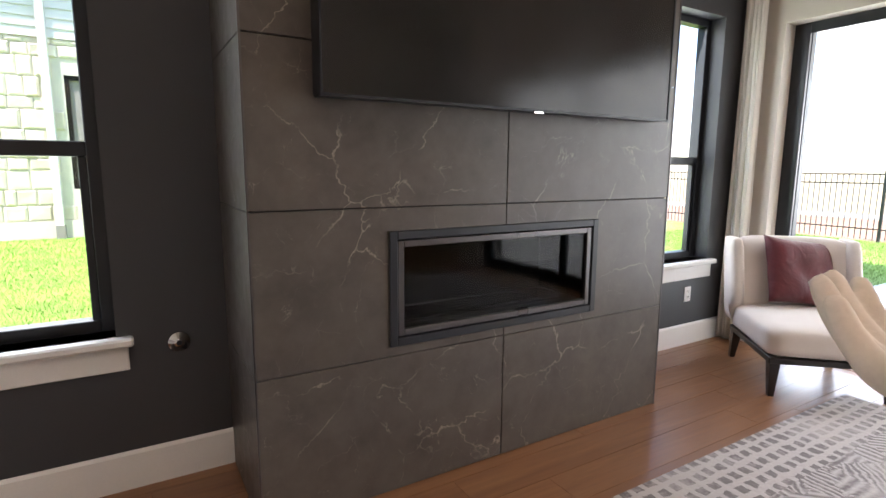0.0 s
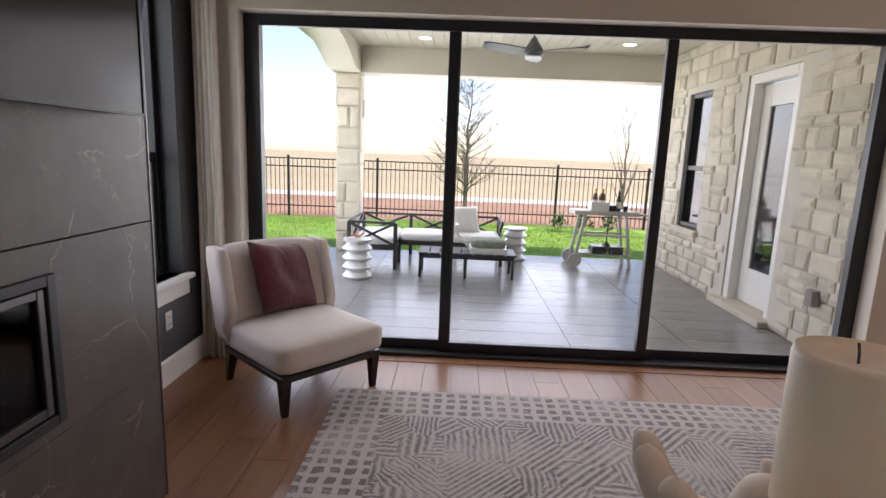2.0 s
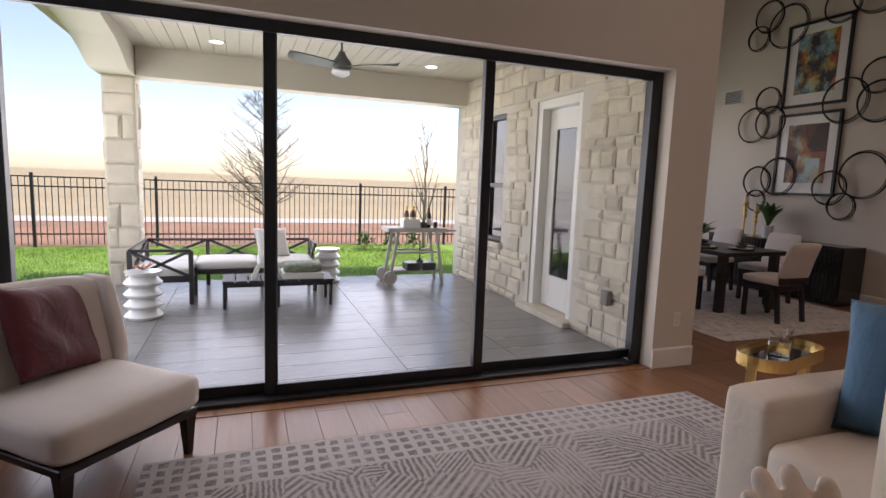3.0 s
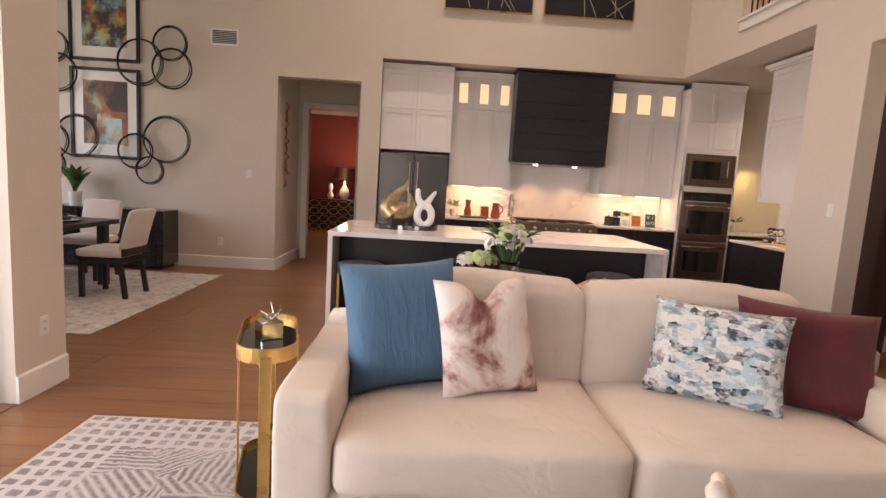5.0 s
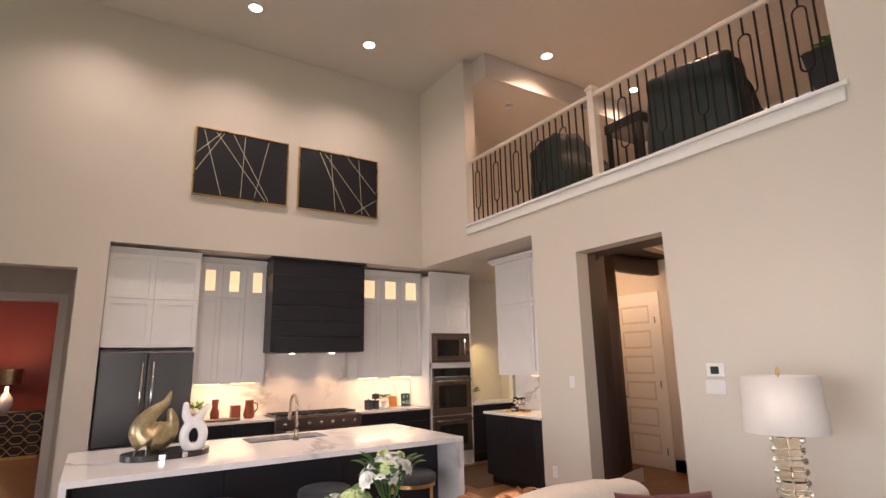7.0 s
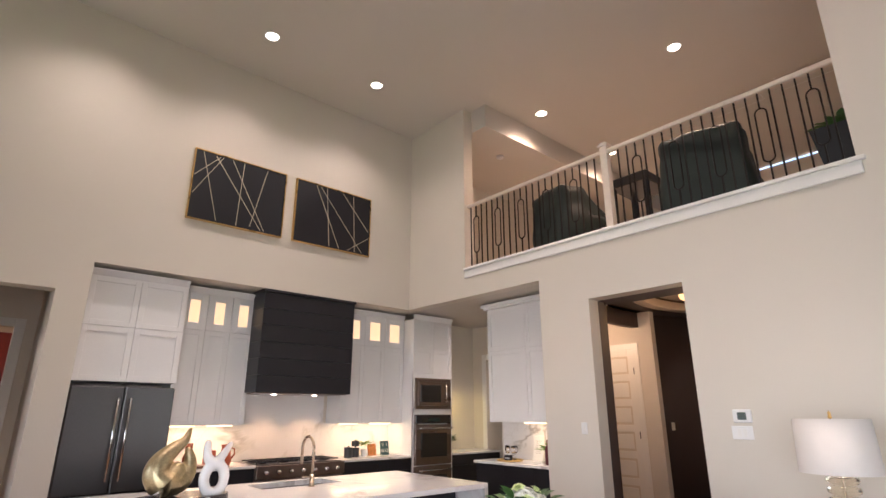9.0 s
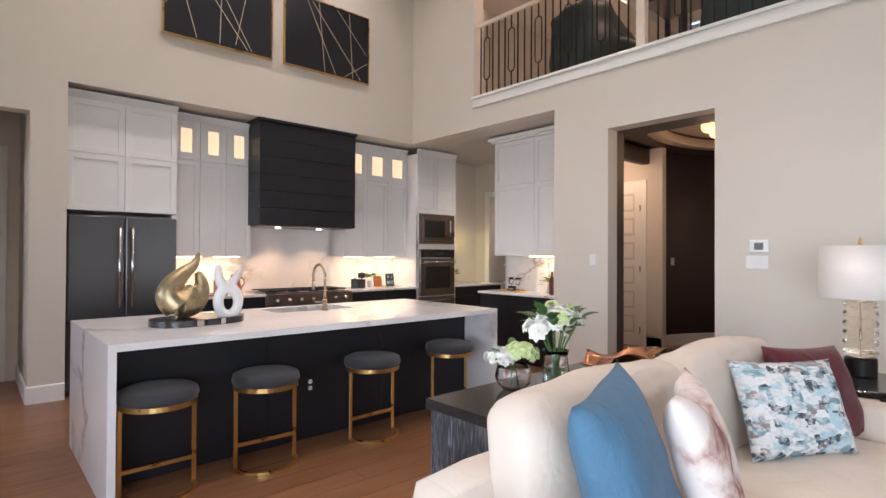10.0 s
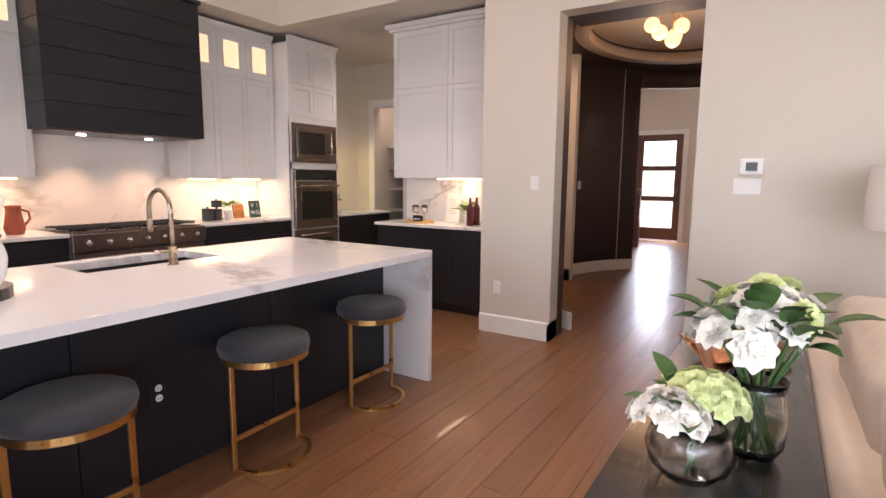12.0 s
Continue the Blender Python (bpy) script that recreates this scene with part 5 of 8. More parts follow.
# ---- large art on the west wall ----
for z0, z1 in ((1.10, 2.35), (2.42, 3.66)):
    ar = thing("framed_art", "large ink abstract in a thin black frame", "picture", group="pictures over the loveseat")
    y0, y1 = -0.72, 0.52
    part("frame", boxes([(W, y0, z0, W + 0.04, y0 + 0.02, z1), (W, y1 - 0.02, z0, W + 0.04, y1, z1), (W, y0 + 0.02, z0, W + 0.04, y1 - 0.02, z0 + 0.02), (W, y0 + 0.02, z1 - 0.02, W + 0.04, y1 - 0.02, z1)], 0.002), "black", ar)
    M["ink"] = M.get("ink") or splotch("ink_wash_print", [(0.34, (0.03, 0.03, 0.035)), (0.42, (0.16, 0.18, 0.22)), (0.5, (0.72, 0.74, 0.78)), (0.7, (0.80, 0.81, 0.83))], 1.1, (1, 1, 1), 0.6)
    bm = boxes([(W + 0.004, y0 + 0.02, z0 + 0.02, W + 0.02, y1 - 0.02, z1 - 0.02)])
    part("print", bm, "ink", ar, "black and grey ink wash on white")


# ---- kitchen ----
def shaker(x0, x1, z0, z1, y, t=0.02, rail=0.06):
    """A shaker door facing +y with its back at y."""
    return boxes([(x0, y, z0, x0 + rail, y + t, z1), (x1 - rail, y, z0, x1, y + t, z1), (x0 + rail, y, z0, x1 - rail, y + t, z0 + rail), (x0 + rail, y, z1 - rail, x1 - rail, y + t, z1), (x0 + rail, y, z0 + rail, x1 - rail, y + t * 0.45, z1 - rail)], 0.0015)


def crown(t, x0, x1, y0, y1, z, mat="cabinet"):
    bm = bmesh.new()
    prof = [(0, 0), (0.012, 0), (0.05, 0.06), (0.05, 0.075), (0, 0.075)]
    ends = [[bm.verts.new((x, y1 + a, z + b)) for a, b in prof] for x in (x0, x1)]
    for i in range(5):
        bm.faces.new((ends[0][i], ends[0][(i + 1) % 5], ends[1][(i + 1) % 5], ends[1][i]))
    bm.faces.new(ends[0][::-1])
    bm.faces.new(ends[1])
    part("crown", bm, mat, t)


UB, UT = 1.375, 2.96
def upper(x0, x1, front, z0, label, doors, glass=False, split=None):
    t = thing("wall_cabinet", label, "cabinet", group="kitchen wall cabinets")
    if glass:
        part("body", boxes([(x0, KB + 0.002, z0, x1, front - 0.02, 2.5), (x0, KB + 0.002, 2.5, x0 + 0.018, front - 0.02, UT), (x1 - 0.018, KB + 0.002, 2.5, x1, front - 0.02, UT), (x0 + 0.018, KB + 0.002, UT - 0.018, x1 - 0.018, front - 0.02, UT), (x0 + 0.018, KB + 0.002, 2.5, x1 - 0.018, KB + 0.02, UT - 0.018)]), "cabinet", t)
    else:
        part("body", boxes([(x0, KB + 0.002, z0, x1, front - 0.02, UT)]), "cabinet", t)
    w = (x1 - x0) / doors
    for i in range(doors):
        a, b = x0 + w * i + 0.002, x0 + w * (i + 1) - 0.002
        zs = [(z0 + 0.002, (split or 2.5) - 0.002), ((split or 2.5) + 0.002, UT - 0.002)]
        part("door", shaker(a, b, *zs[0], front - 0.02), "cabinet", t)
        if glass:
            r = 0.088
            d = part("glass_door", boxes([(a, front - 0.02, zs[1][0], a + r, front, zs[1][1]), (b - r, front - 0.02, zs[1][0], b, front, zs[1][1]), (a + r, front - 0.02, zs[1][0], b - r, front, zs[1][0] + r), (a + r, front - 0.02, zs[1][1] - r, b - r, front, zs[1][1])], 0.0015), "cabinet", t)
            part("pane", boxes([(a + r, front - 0.014, zs[1][0] + r, b - r, front - 0.010, zs[1][1] - r)]), "lit_glass", d, "frosted glass lit warm from inside")
        else:
            part("door", shaker(a, b, *zs[1], front - 0.02), "cabinet", t)
    crown(t, x0, x1, KB, front - 0.02, UT)
    return t


upper(2.135, 3.145, -7.06, 1.84, "white shaker cabinet above the refrigerator", 2, split=2.42)
upper(1.215, 2.13, -7.28, UB, "white shaker wall cabinet with lit glass tops", 3, True)
upper(-1.265, -0.15, -7.28, UB, "white shaker wall cabinet with lit glass tops", 3, True)
for x0, x1 in ((1.3, 1.6), (1.75, 2.05), (-0.55, -0.25), (-1.15, -0.8)):
    s = thing("under_cabinet_light", "slim warm light strip under the wall cabinet", "light", group="under cabinet lights")
    part("strip", boxes([(x0, -7.48, UB - 0.016, x1, -7.43, UB - 0.001)], 0.002), "strip", s)

hood = thing("range_hood", "large near-black shiplap range hood", "range hood")
HX0, HX1, HY = -0.095, 1.25, -6.93
for k in range(6):
    z0, z1 = 1.765 + k * 0.21, 1.765 + (k + 1) * 0.21 - 0.004
    part("plank", boxes([(HX0, KB + 0.002, z0, HX1, HY, z1)], 0.0015), "navy", hood)
part("cap", boxes([(HX0 - 0.02, KB + 0.002, 3.027, HX1 + 0.02, HY + 0.02, 3.062)], 0.003), "navy", hood)
part("underside", boxes([(HX0 + 0.04, KB + 0.05, 1.755, HX1 - 0.04, HY - 0.04, 1.765)]), "steel", hood, "steel filter underside")
for x in (0.22, 0.82):
    lens_ = part("spot", disc(0.035, 0.006), "bulb", hood, "warm hood spotlight")
    lens_.location = (x, -7.36, 1.749)

bs = structure("backsplash", boxes([(-1.265, KB, 0.914, HX0 + 0.001, KB + 0.012, UB + 0.01), (HX0, KB, 0.914, HX1, KB + 0.013, 1.82), (HX1 - 0.001, KB, 0.914, 2.13, KB + 0.012, UB + 0.01)]), "quartz", "white veined quartz backsplash", "backsplash")

fr = thing("refrigerator", "black stainless french-door refrigerator", "refrigerator")
part("body", boxes([(2.15, KB + 0.03, 0.03, 3.135, -7.06, 1.79)], 0.004), "steel_dark", fr)
for x0, x1 in ((2.152, 2.638), (2.646, 3.133)):
    part("door", boxes([(x0, -7.06, 0.74, x1, -6.99, 1.785)], 0.01), "steel_dark", fr)
part("drawer", boxes([(2.152, -7.06, 0.06, 3.133, -6.99, 0.73)], 0.01), "steel_dark", fr)
for x in (2.585, 2.70):
    part("handle", merge(tube([(x, -6.935, 0.86), (x, -6.935, 1.67)], 0.013, 10), boxes([(x - 0.008, -6.99, 0.90, x + 0.008, -6.935, 0.92), (x - 0.008, -6.99, 1.61, x + 0.008, -6.935, 1.63)])), "chrome", fr, "polished bar handle", smooth=True)
part("handle", merge(tube([(2.3, -6.935, 0.66), (2.98, -6.935, 0.66)], 0.013, 10), boxes([(2.34, -6.99, 0.65, 2.36, -6.935, 0.67), (2.92, -6.99, 0.65, 2.94, -6.935, 0.67)])), "chrome", fr, "polished bar handle", smooth=True)

RX0, RX1 = -0.09, 1.12


def base_cabinet(x0, x1, label, doors):
    t = thing("base_cabinet", label, "cabinet", group="kitchen base cabinets")
    part("body", boxes([(x0, KB + 0.002, 0.10, x1, -7.05, 0.882)]), "navy", t)
    part("toe_kick", boxes([(x0, KB + 0.002, 0, x1, -7.11, 0.10)]), "navy", t)
    w = (x1 - x0) / doors
    for i in range(doors):
        a, b = x0 + w * i + 0.002, x0 + w * (i + 1) - 0.002
        part("drawer", boxes([(a, -7.05, 0.73, b, -7.03, 0.878)], 0.002), "navy", t)
        part("door", shaker(a, b, 0.105, 0.725, -7.05), "navy", t)


base_cabinet(RX1 + 0.003, 2.145, "near-black base cabinet beside the range", 2)
base_cabinet(-1.265, RX0 - 0.003, "near-black base cabinet beside the range", 2)
base_cabinet(-3.19, -2.085, "near-black base cabinet beside the ovens", 1)
for x0, x1 in ((RX1 + 0.002, 2.145), (-1.265, RX0 - 0.002), (-3.195, -2.085)):
    t = thing("worktop", "white veined quartz worktop", "worktop", group="kitchen worktops")
    part("slab", boxes([(x0, KB + 0.013, 0.884, x1, -7.005, 0.914)], 0.003), "quartz", t)

rt = thing("range", "wide stainless gas range with cast-iron grates", "range")
part("body", boxes([(RX0, KB + 0.02, 0.08, RX1, -7.03, 0.90)], 0.003), "steel", rt)
part("control_panel", boxes([(RX0, -7.03, 0.76, RX1, -6.97, 0.905)], 0.006), "steel", rt)
part("cooktop", boxes([(RX0 + 0.01, KB + 0.03, 0.90, RX1 - 0.01, -7.04, 0.915)], 0.003), "steel_dark", rt)
for x0, x1 in ((RX0 + 0.01, RX0 + 0.42), (RX0 + 0.43, RX1 - 0.01)):
    d = part("oven_door", boxes([(x0, -7.03, 0.16, x1, -6.985, 0.745)], 0.005), "steel", rt)
    part("window", boxes([(x0 + 0.06, -6.985, 0.28, x1 - 0.06, -6.982, 0.6)]), "black_glass", d, "dark oven window")
    part("handle", merge(tube([(x0 + 0.03, -6.935, 0.70), (x1 - 0.03, -6.935, 0.70)], 0.012, 10), boxes([(x0 + 0.05, -6.985, 0.69, x0 + 0.065, -6.935, 0.71), (x1 - 0.065, -6.985, 0.69, x1 - 0.05, -6.935, 0.71)])), "chrome", d, smooth=True)
for k in range(7):
    x = RX0 + 0.12 + k * 0.163
    bm = turned([(0, 0), (0.028, 0), (0.03, 0.008), (0.024, 0.04), (0.02, 0.045), (0, 0.045)], 20)
    bm.transform(pose(x, -6.97, 0.83, -90))
    part("knob", bm, "chrome", rt, "round metal knob", smooth=True)
for k in range(4):
    x0 = RX0 + 0.03 + k * 0.29
    rows = [(x0, -7.56, 0.93, x0 + 0.27, -7.545, 0.945), (x0, -7.12, 0.93, x0 + 0.27, -7.105, 0.945)]
    for j in range(4):
        xx = x0 + 0.02 + j * 0.07
        rows.append((xx, -7.545, 0.932, xx + 0.012, -7.12, 0.948))
    rows += [(x0, -7.35, 0.93, x0 + 0.27, -7.335, 0.943), (x0, -7.56, 0.914, x0 + 0.012, -7.545, 0.93), (x0 + 0.258, -7.12, 0.914, x0 + 0.27, -7.105, 0.93)]
    part("grate", boxes(rows), "black", rt, "cast-iron grate")
    for yy in (-7.44, -7.22):
        b_ = part("burner", turned([(0, 0.915), (0.05, 0.915), (0.045, 0.926), (0, 0.928)], 18), "iron", rt, "burner cap")
        b_.location = (x0 + 0.135, yy, 0)

# oven tower
tw = thing("oven_tower", "tall white cabinet holding the microwave and ovens", "cabinet")
TX0, TX1, TY = -2.08, -1.272, -7.03
part("side_panel", boxes([(TX1 - 0.02, KB + 0.002, 0, TX1, TY, UT)]), "cabinet", tw)
part("side_panel", boxes([(TX0, KB + 0.002, 0, TX0 + 0.02, TY, UT)]), "cabinet", tw)
part("face", boxes([(TX0 + 0.02, KB + 0.002, 0.0, TX1 - 0.02, TY - 0.02, UT)]), "cabinet", tw)
for z0, z1 in ((2.12, 2.50), (2.505, UT - 0.002)):
    for a, b in ((TX0 + 0.002, (TX0 + TX1) / 2 - 0.002), ((TX0 + TX1) / 2 + 0.002, TX1 - 0.002)):
        part("door", shaker(a, b, z0, z1, TY - 0.02, 0.022), "cabinet", tw)
part("drawer", boxes([(TX0 + 0.003, TY - 0.02, 0.1, TX1 - 0.003, TY, 0.2)], 0.002), "cabinet", tw)
part("rail", boxes([(TX0, TY - 0.018, 2.045, TX1, TY + 0.001, 2.115), (TX0, TY - 0.018, 1.50, TX1, TY + 0.001, 1.575), (TX0, TY - 0.018, 0.2, TX0 + 0.035, TY + 0.001, 2.05), (TX1 - 0.035, TY - 0.018, 0.2, TX1, TY + 0.001, 2.05)]), "cabinet", tw)
crown(tw, TX0, TX1, KB, TY - 0.01, UT)


def appliance(name, label, z0, z1, kind):
    t = thing(name, label, "oven")
    a, b = TX0 + 0.04, TX1 - 0.04
    part("trim_frame", boxes([(a, TY - 0.015, z0, a + 0.05, TY + 0.02, z1), (b - 0.05, TY - 0.015, z0, b, TY + 0.02, z1), (a + 0.05, TY - 0.015, z0, b - 0.05, TY + 0.02, z0 + 0.05), (a + 0.05, TY - 0.015, z1 - 0.05, b - 0.05, TY + 0.02, z1)], 0.002), "steel", t)
    if kind == "microwave":
        d = part("door", boxes([(a + 0.052, TY - 0.01, z0 + 0.052, b - 0.052, TY + 0.03, z1 - 0.052)], 0.004), "steel", t)
        part("window", boxes([(a + 0.22, TY + 0.03, z0 + 0.1, b - 0.09, TY + 0.033, z1 - 0.1)], 0.001), "black_glass", d)
        part("handle", merge(tube([(a + 0.14, TY + 0.075, z0 + 0.09), (a + 0.14, TY + 0.075, z1 - 0.09)], 0.011, 10), boxes([(a + 0.132, TY + 0.03, z0 + 0.1, a + 0.148, TY + 0.07, z0 + 0.12), (a + 0.132, TY + 0.03, z1 - 0.12, a + 0.148, TY + 0.07, z1 - 0.1)])), "chrome", d, smooth=True)
    else:
        if kind == "upper":
            part("control_panel", boxes([(a + 0.01, TY, z1 - 0.13, b - 0.01, TY + 0.03, z1 - 0.01)], 0.003), "black_glass", t)
            part("display", boxes([(a + 0.25, TY + 0.0301, z1 - 0.10, b - 0.25, TY + 0.032, z1 - 0.05)]), "screen", t)
            z1 -= 0.14
        d = part("door", boxes([(a + 0.005, TY - 0.01, z0 + 0.01, b - 0.005, TY + 0.035, z1 - 0.005)], 0.005), "steel", t)
        part("window", boxes([(a + 0.1, TY + 0.035, z0 + 0.11, b - 0.1, TY + 0.038, z1 - 0.13)], 0.001), "black_glass", d)
        part("handle", merge(tube([(a + 0.03, TY + 0.085, z1 - 0.06), (b - 0.03, TY + 0.085, z1 - 0.06)], 0.012, 10), boxes([(a + 0.05, TY + 0.035, z1 - 0.07, a + 0.066, TY + 0.08, z1 - 0.05), (b - 0.066, TY + 0.035, z1 - 0.07, b - 0.05, TY + 0.08, z1 - 0.05)])), "chrome", d, smooth=True)
    return t


appliance("microwave", "built-in brushed steel microwave", 1.58, 2.045, "microwave")
appliance("wall_oven", "built-in brushed steel wall oven", 0.77, 1.495, "upper")
appliance("wall_oven", "lower brushed steel wall oven", 0.21, 0.755, "lower")

# bar counter
bar = thing("bar_cabinet", "near-black bar base cabinet", "cabinet")
part("body", boxes([(-2.028, -5.85, 0.1, -1.47, -4.355, 0.882)]), "navy", bar)
part("toe_kick", boxes([(-2.028, -5.83, 0, -1.52, -4.36, 0.1)]), "navy", bar)
for y0, y1 in ((-5.848, -5.355), (-5.351, -4.855), (-4.851, -4.358)):
    part("door", boxes([(-1.47, y0, 0.105, -1.45, y1, 0.878)], 0.002), "navy", bar)
bt = thing("worktop", "white quartz bar worktop", "worktop")
part("slab", boxes([(-2.028, -5.87, 0.884, -1.42, -4.353, 0.914)], 0.003), "quartz", bt)
structure("backsplash", boxes([(-2.03, -5.86, 0.914, -2.018, -4.352, 1.41)]), "quartz", "white quartz bar backsplash", "backsplash")
bu = thing("wall_cabinet", "tall white shaker cabinets above the bar", "cabinet")
part("body", boxes([(-2.028, -5.76, 1.40, -1.66, -4.355, UT)]), "cabinet", bu)
for y0, y1 in ((-5.758, -5.06), (-5.056, -4.357)):
    for z0, z1 in ((1.402, 2.36), (2.364, UT - 0.002)):
        bm = shaker(y0, y1, z0, z1, 0)
        bm.transform(Matrix(((0, 1, 0, -1.66), (1, 0, 0, 0), (0, 0, 1, 0), (0, 0, 0, 1))))
        part("door", bm, "cabinet", bu)
part("crown", boxes([(-2.028, -5.80, UT, -1.60, -4.355, UT + 0.03), (-2.028, -5.83, UT + 0.03, -1.57, -4.355, UT + 0.075)], 0.006), "cabinet", bu)
s = thing("under_cabinet_light", "slim warm light strip above the bar", "light", group="under cabinet lights")
part("strip", boxes([(-1.88, -5.3, 1.385, -1.83, -4.6, 1.399)], 0.002), "strip", s)

# pantry shelves
ps = thing("pantry_shelves", "white pantry shelves with a grey backing", "shelf")
for z in (0.5, 0.85, 1.2, 1.55, 1.9):
    part("shelf", boxes([(-4.59, -7.64, z, -3.95, -6.31, z + 0.03)], 0.003), "cabinet", ps)
part("back_panel", boxes([(-4.598, -7.64, 0.0, -4.59, -6.31, 2.0)]), "stone_grey", ps, "grey-painted backing")

# ---- island ----
isl = thing("kitchen_island", "kitchen island with white quartz waterfall top", "kitchen island")
IX0, IX1, IY0, IY1 = 0.19, 3.285, -5.44, -4.037
SX0, SX1, SY0, SY1 = 1.16, 1.91, -5.34, -4.96
part("top", boxes([(IX0, IY0, 0.872, SX0, IY1, 0.914), (SX1, IY0, 0.872, IX1, IY1, 0.914), (SX0, IY0, 0.872, SX1, SY0, 0.914), (SX0, SY1, 0.872, SX1, IY1, 0.914)]), "quartz", isl, "white veined quartz top")
for x in (IX0, IX1 - 0.042):
    part("waterfall", boxes([(x, IY0, 0.0, x + 0.042, IY1, 0.8715)]), "quartz", isl, "white quartz waterfall end")
part("cabinet_body", boxes([(IX0 + 0.043, IY0 + 0.02, 0.0, SX0 - 0.02, -4.43, 0.871), (SX1 + 0.02, IY0 + 0.02, 0.0, IX1 - 0.043, -4.43, 0.871), (SX0 - 0.02, IY0 + 0.02, 0, SX1 + 0.02, SY0 - 0.02, 0.871), (SX0 - 0.02, SY1 + 0.02, 0, SX1 + 0.02, -4.43, 0.871), (SX0 - 0.02, SY0 - 0.02, 0, SX1 + 0.02, SY1 + 0.02, 0.6)]), "navy", isl, "near-black painted cabinet body")
for k in range(3):
    a = IX0 + 0.05 + k * 0.995
    part("front_panel", boxes([(a, -4.43, 0.005, a + 0.988, -4.418, 0.868)], 0.002), "navy", isl, "near-black front panel")
sk = thing("sink", "dark undermount sink in the island", "sink")
part("basin", boxes([(SX0 - 0.012, SY0 - 0.012, 0.66, SX1 + 0.012, SY1 + 0.012, 0.67), (SX0 - 0.012, SY0 - 0.012, 0.67, SX0, SY1 + 0.012, 0.871), (SX1, SY0 - 0.012, 0.67, SX1 + 0.012, SY1 + 0.012, 0.871), (SX0, SY0 - 0.012, 0.67, SX1, SY0, 0.871), (SX0, SY1, 0.67, SX1, SY1 + 0.012, 0.871)]), "steel_dark", sk)
drain = part("drain", disc(0.045, 0.004), "steel", sk)
drain.location = (1.53, -5.15, 0.67)
fa = thing("faucet", "tall brushed nickel gooseneck faucet", "faucet", pose(1.52, -4.86, 0.914))
part("base", turned([(0, 0), (0.03, 0), (0.03, 0.006), (0.022, 0.012), (0.02, 0.10), (0, 0.10)], 24), "nickel", fa, smooth=True)
arc = [(0, 0, 0.1), (0, 0, 0.28)] + [(0, -0.105 + 0.105 * math.cos(a), 0.30 + 0.105 * math.sin(a)) for a in (math.pi * i / 14 for i in range(15))] + [(0, -0.21, 0.24)]
part("neck", tube(arc, 0.0125, 12), "nickel", fa, smooth=True)
part("spout", tube([(0, -0.21, 0.245), (0, -0.21, 0.17)], 0.016, 12), "nickel", fa, smooth=True)
part("lever", tube([(0.015, 0, 0.075), (0.06, 0, 0.08), (0.10, 0, 0.085)], 0.009, 10), "nickel", fa, smooth=True)
io = thing("outlet", "black outlet with white sockets in the island's dark front", "wall plate", pose(1.89, -4.418, 0.41, 0, 0, 180))
part("plate", boxes([(-0.035, -0.005, -0.058, 0.035, 0, 0.058)], 0.003), "navy", io)
for z in (-0.024, 0.024):
    sock = turned([(0, 0), (0.017, 0), (0.016, 0.003), (0, 0.003)], 20)
    sock.transform(pose(0, -0.005, z, 90))
    o_ = part("socket", sock, "white", io, "white round socket")
    part("slot", boxes([(-0.007, -0.0088, z - 0.005, -0.0045, -0.008, z + 0.005), (0.0045, -0.0088, z - 0.005, 0.007, -0.008, z + 0.005)]), "black", o_)


def stool(m):
    t = thing("counter_stool", "round charcoal counter stool on a brushed-gold frame", "stool", m, "stools at the island")
    part("seat", turned([(0, 0.57), (0.19, 0.57), (0.205, 0.58), (0.212, 0.605), (0.205, 0.64), (0.18, 0.655), (0, 0.66)], 40), "grey_seat", t, smooth=True)
    part("band", turned([(0.19, 0.545), (0.202, 0.545), (0.202, 0.575), (0.19, 0.575), (0.19, 0.545)], 40), "gold", t)
    for s in (-1, 1):
        part("leg", boxes([(s * 0.194 - 0.012, -0.008, 0.0, s * 0.194 + 0.012, 0.008, 0.55)], 0.002), "gold", t)
    part("footrest", boxes([(-0.185, -0.008, 0.155, 0.185, 0.008, 0.18)], 0.002), "gold", t)
    bm = bmesh.new()
    n, prev = 26, None
    for i in range(n + 1):
        a = math.pi * i / n
        q = [bm.verts.new((r * math.cos(a), -r * math.sin(a), z)) for r, z in ((0.185, 0.001), (0.205, 0.001), (0.205, 0.019), (0.185, 0.019))]
        if prev:
            for k in range(4):
                bm.faces.new((prev[k], prev[(k + 1) % 4], q[(k + 1) % 4], q[k]))
        else:
            bm.faces.new(q[::-1])
        prev = q
    bm.faces.new(prev)
    part("floor_ring", bm, "gold", t)
    return t


STOOL = Matrix.Diagonal((1.02, 1.02, 0.975, 1))
first = stool(pose(0.66, -4.18, 0, 0, 0, 180) @ STOOL)
for x, r in ((1.48, 182), (2.34, 178), (3.0, 181)):
    copy_thing(first, pose(x, -4.18, 0, 0, 0, r) @ STOOL)

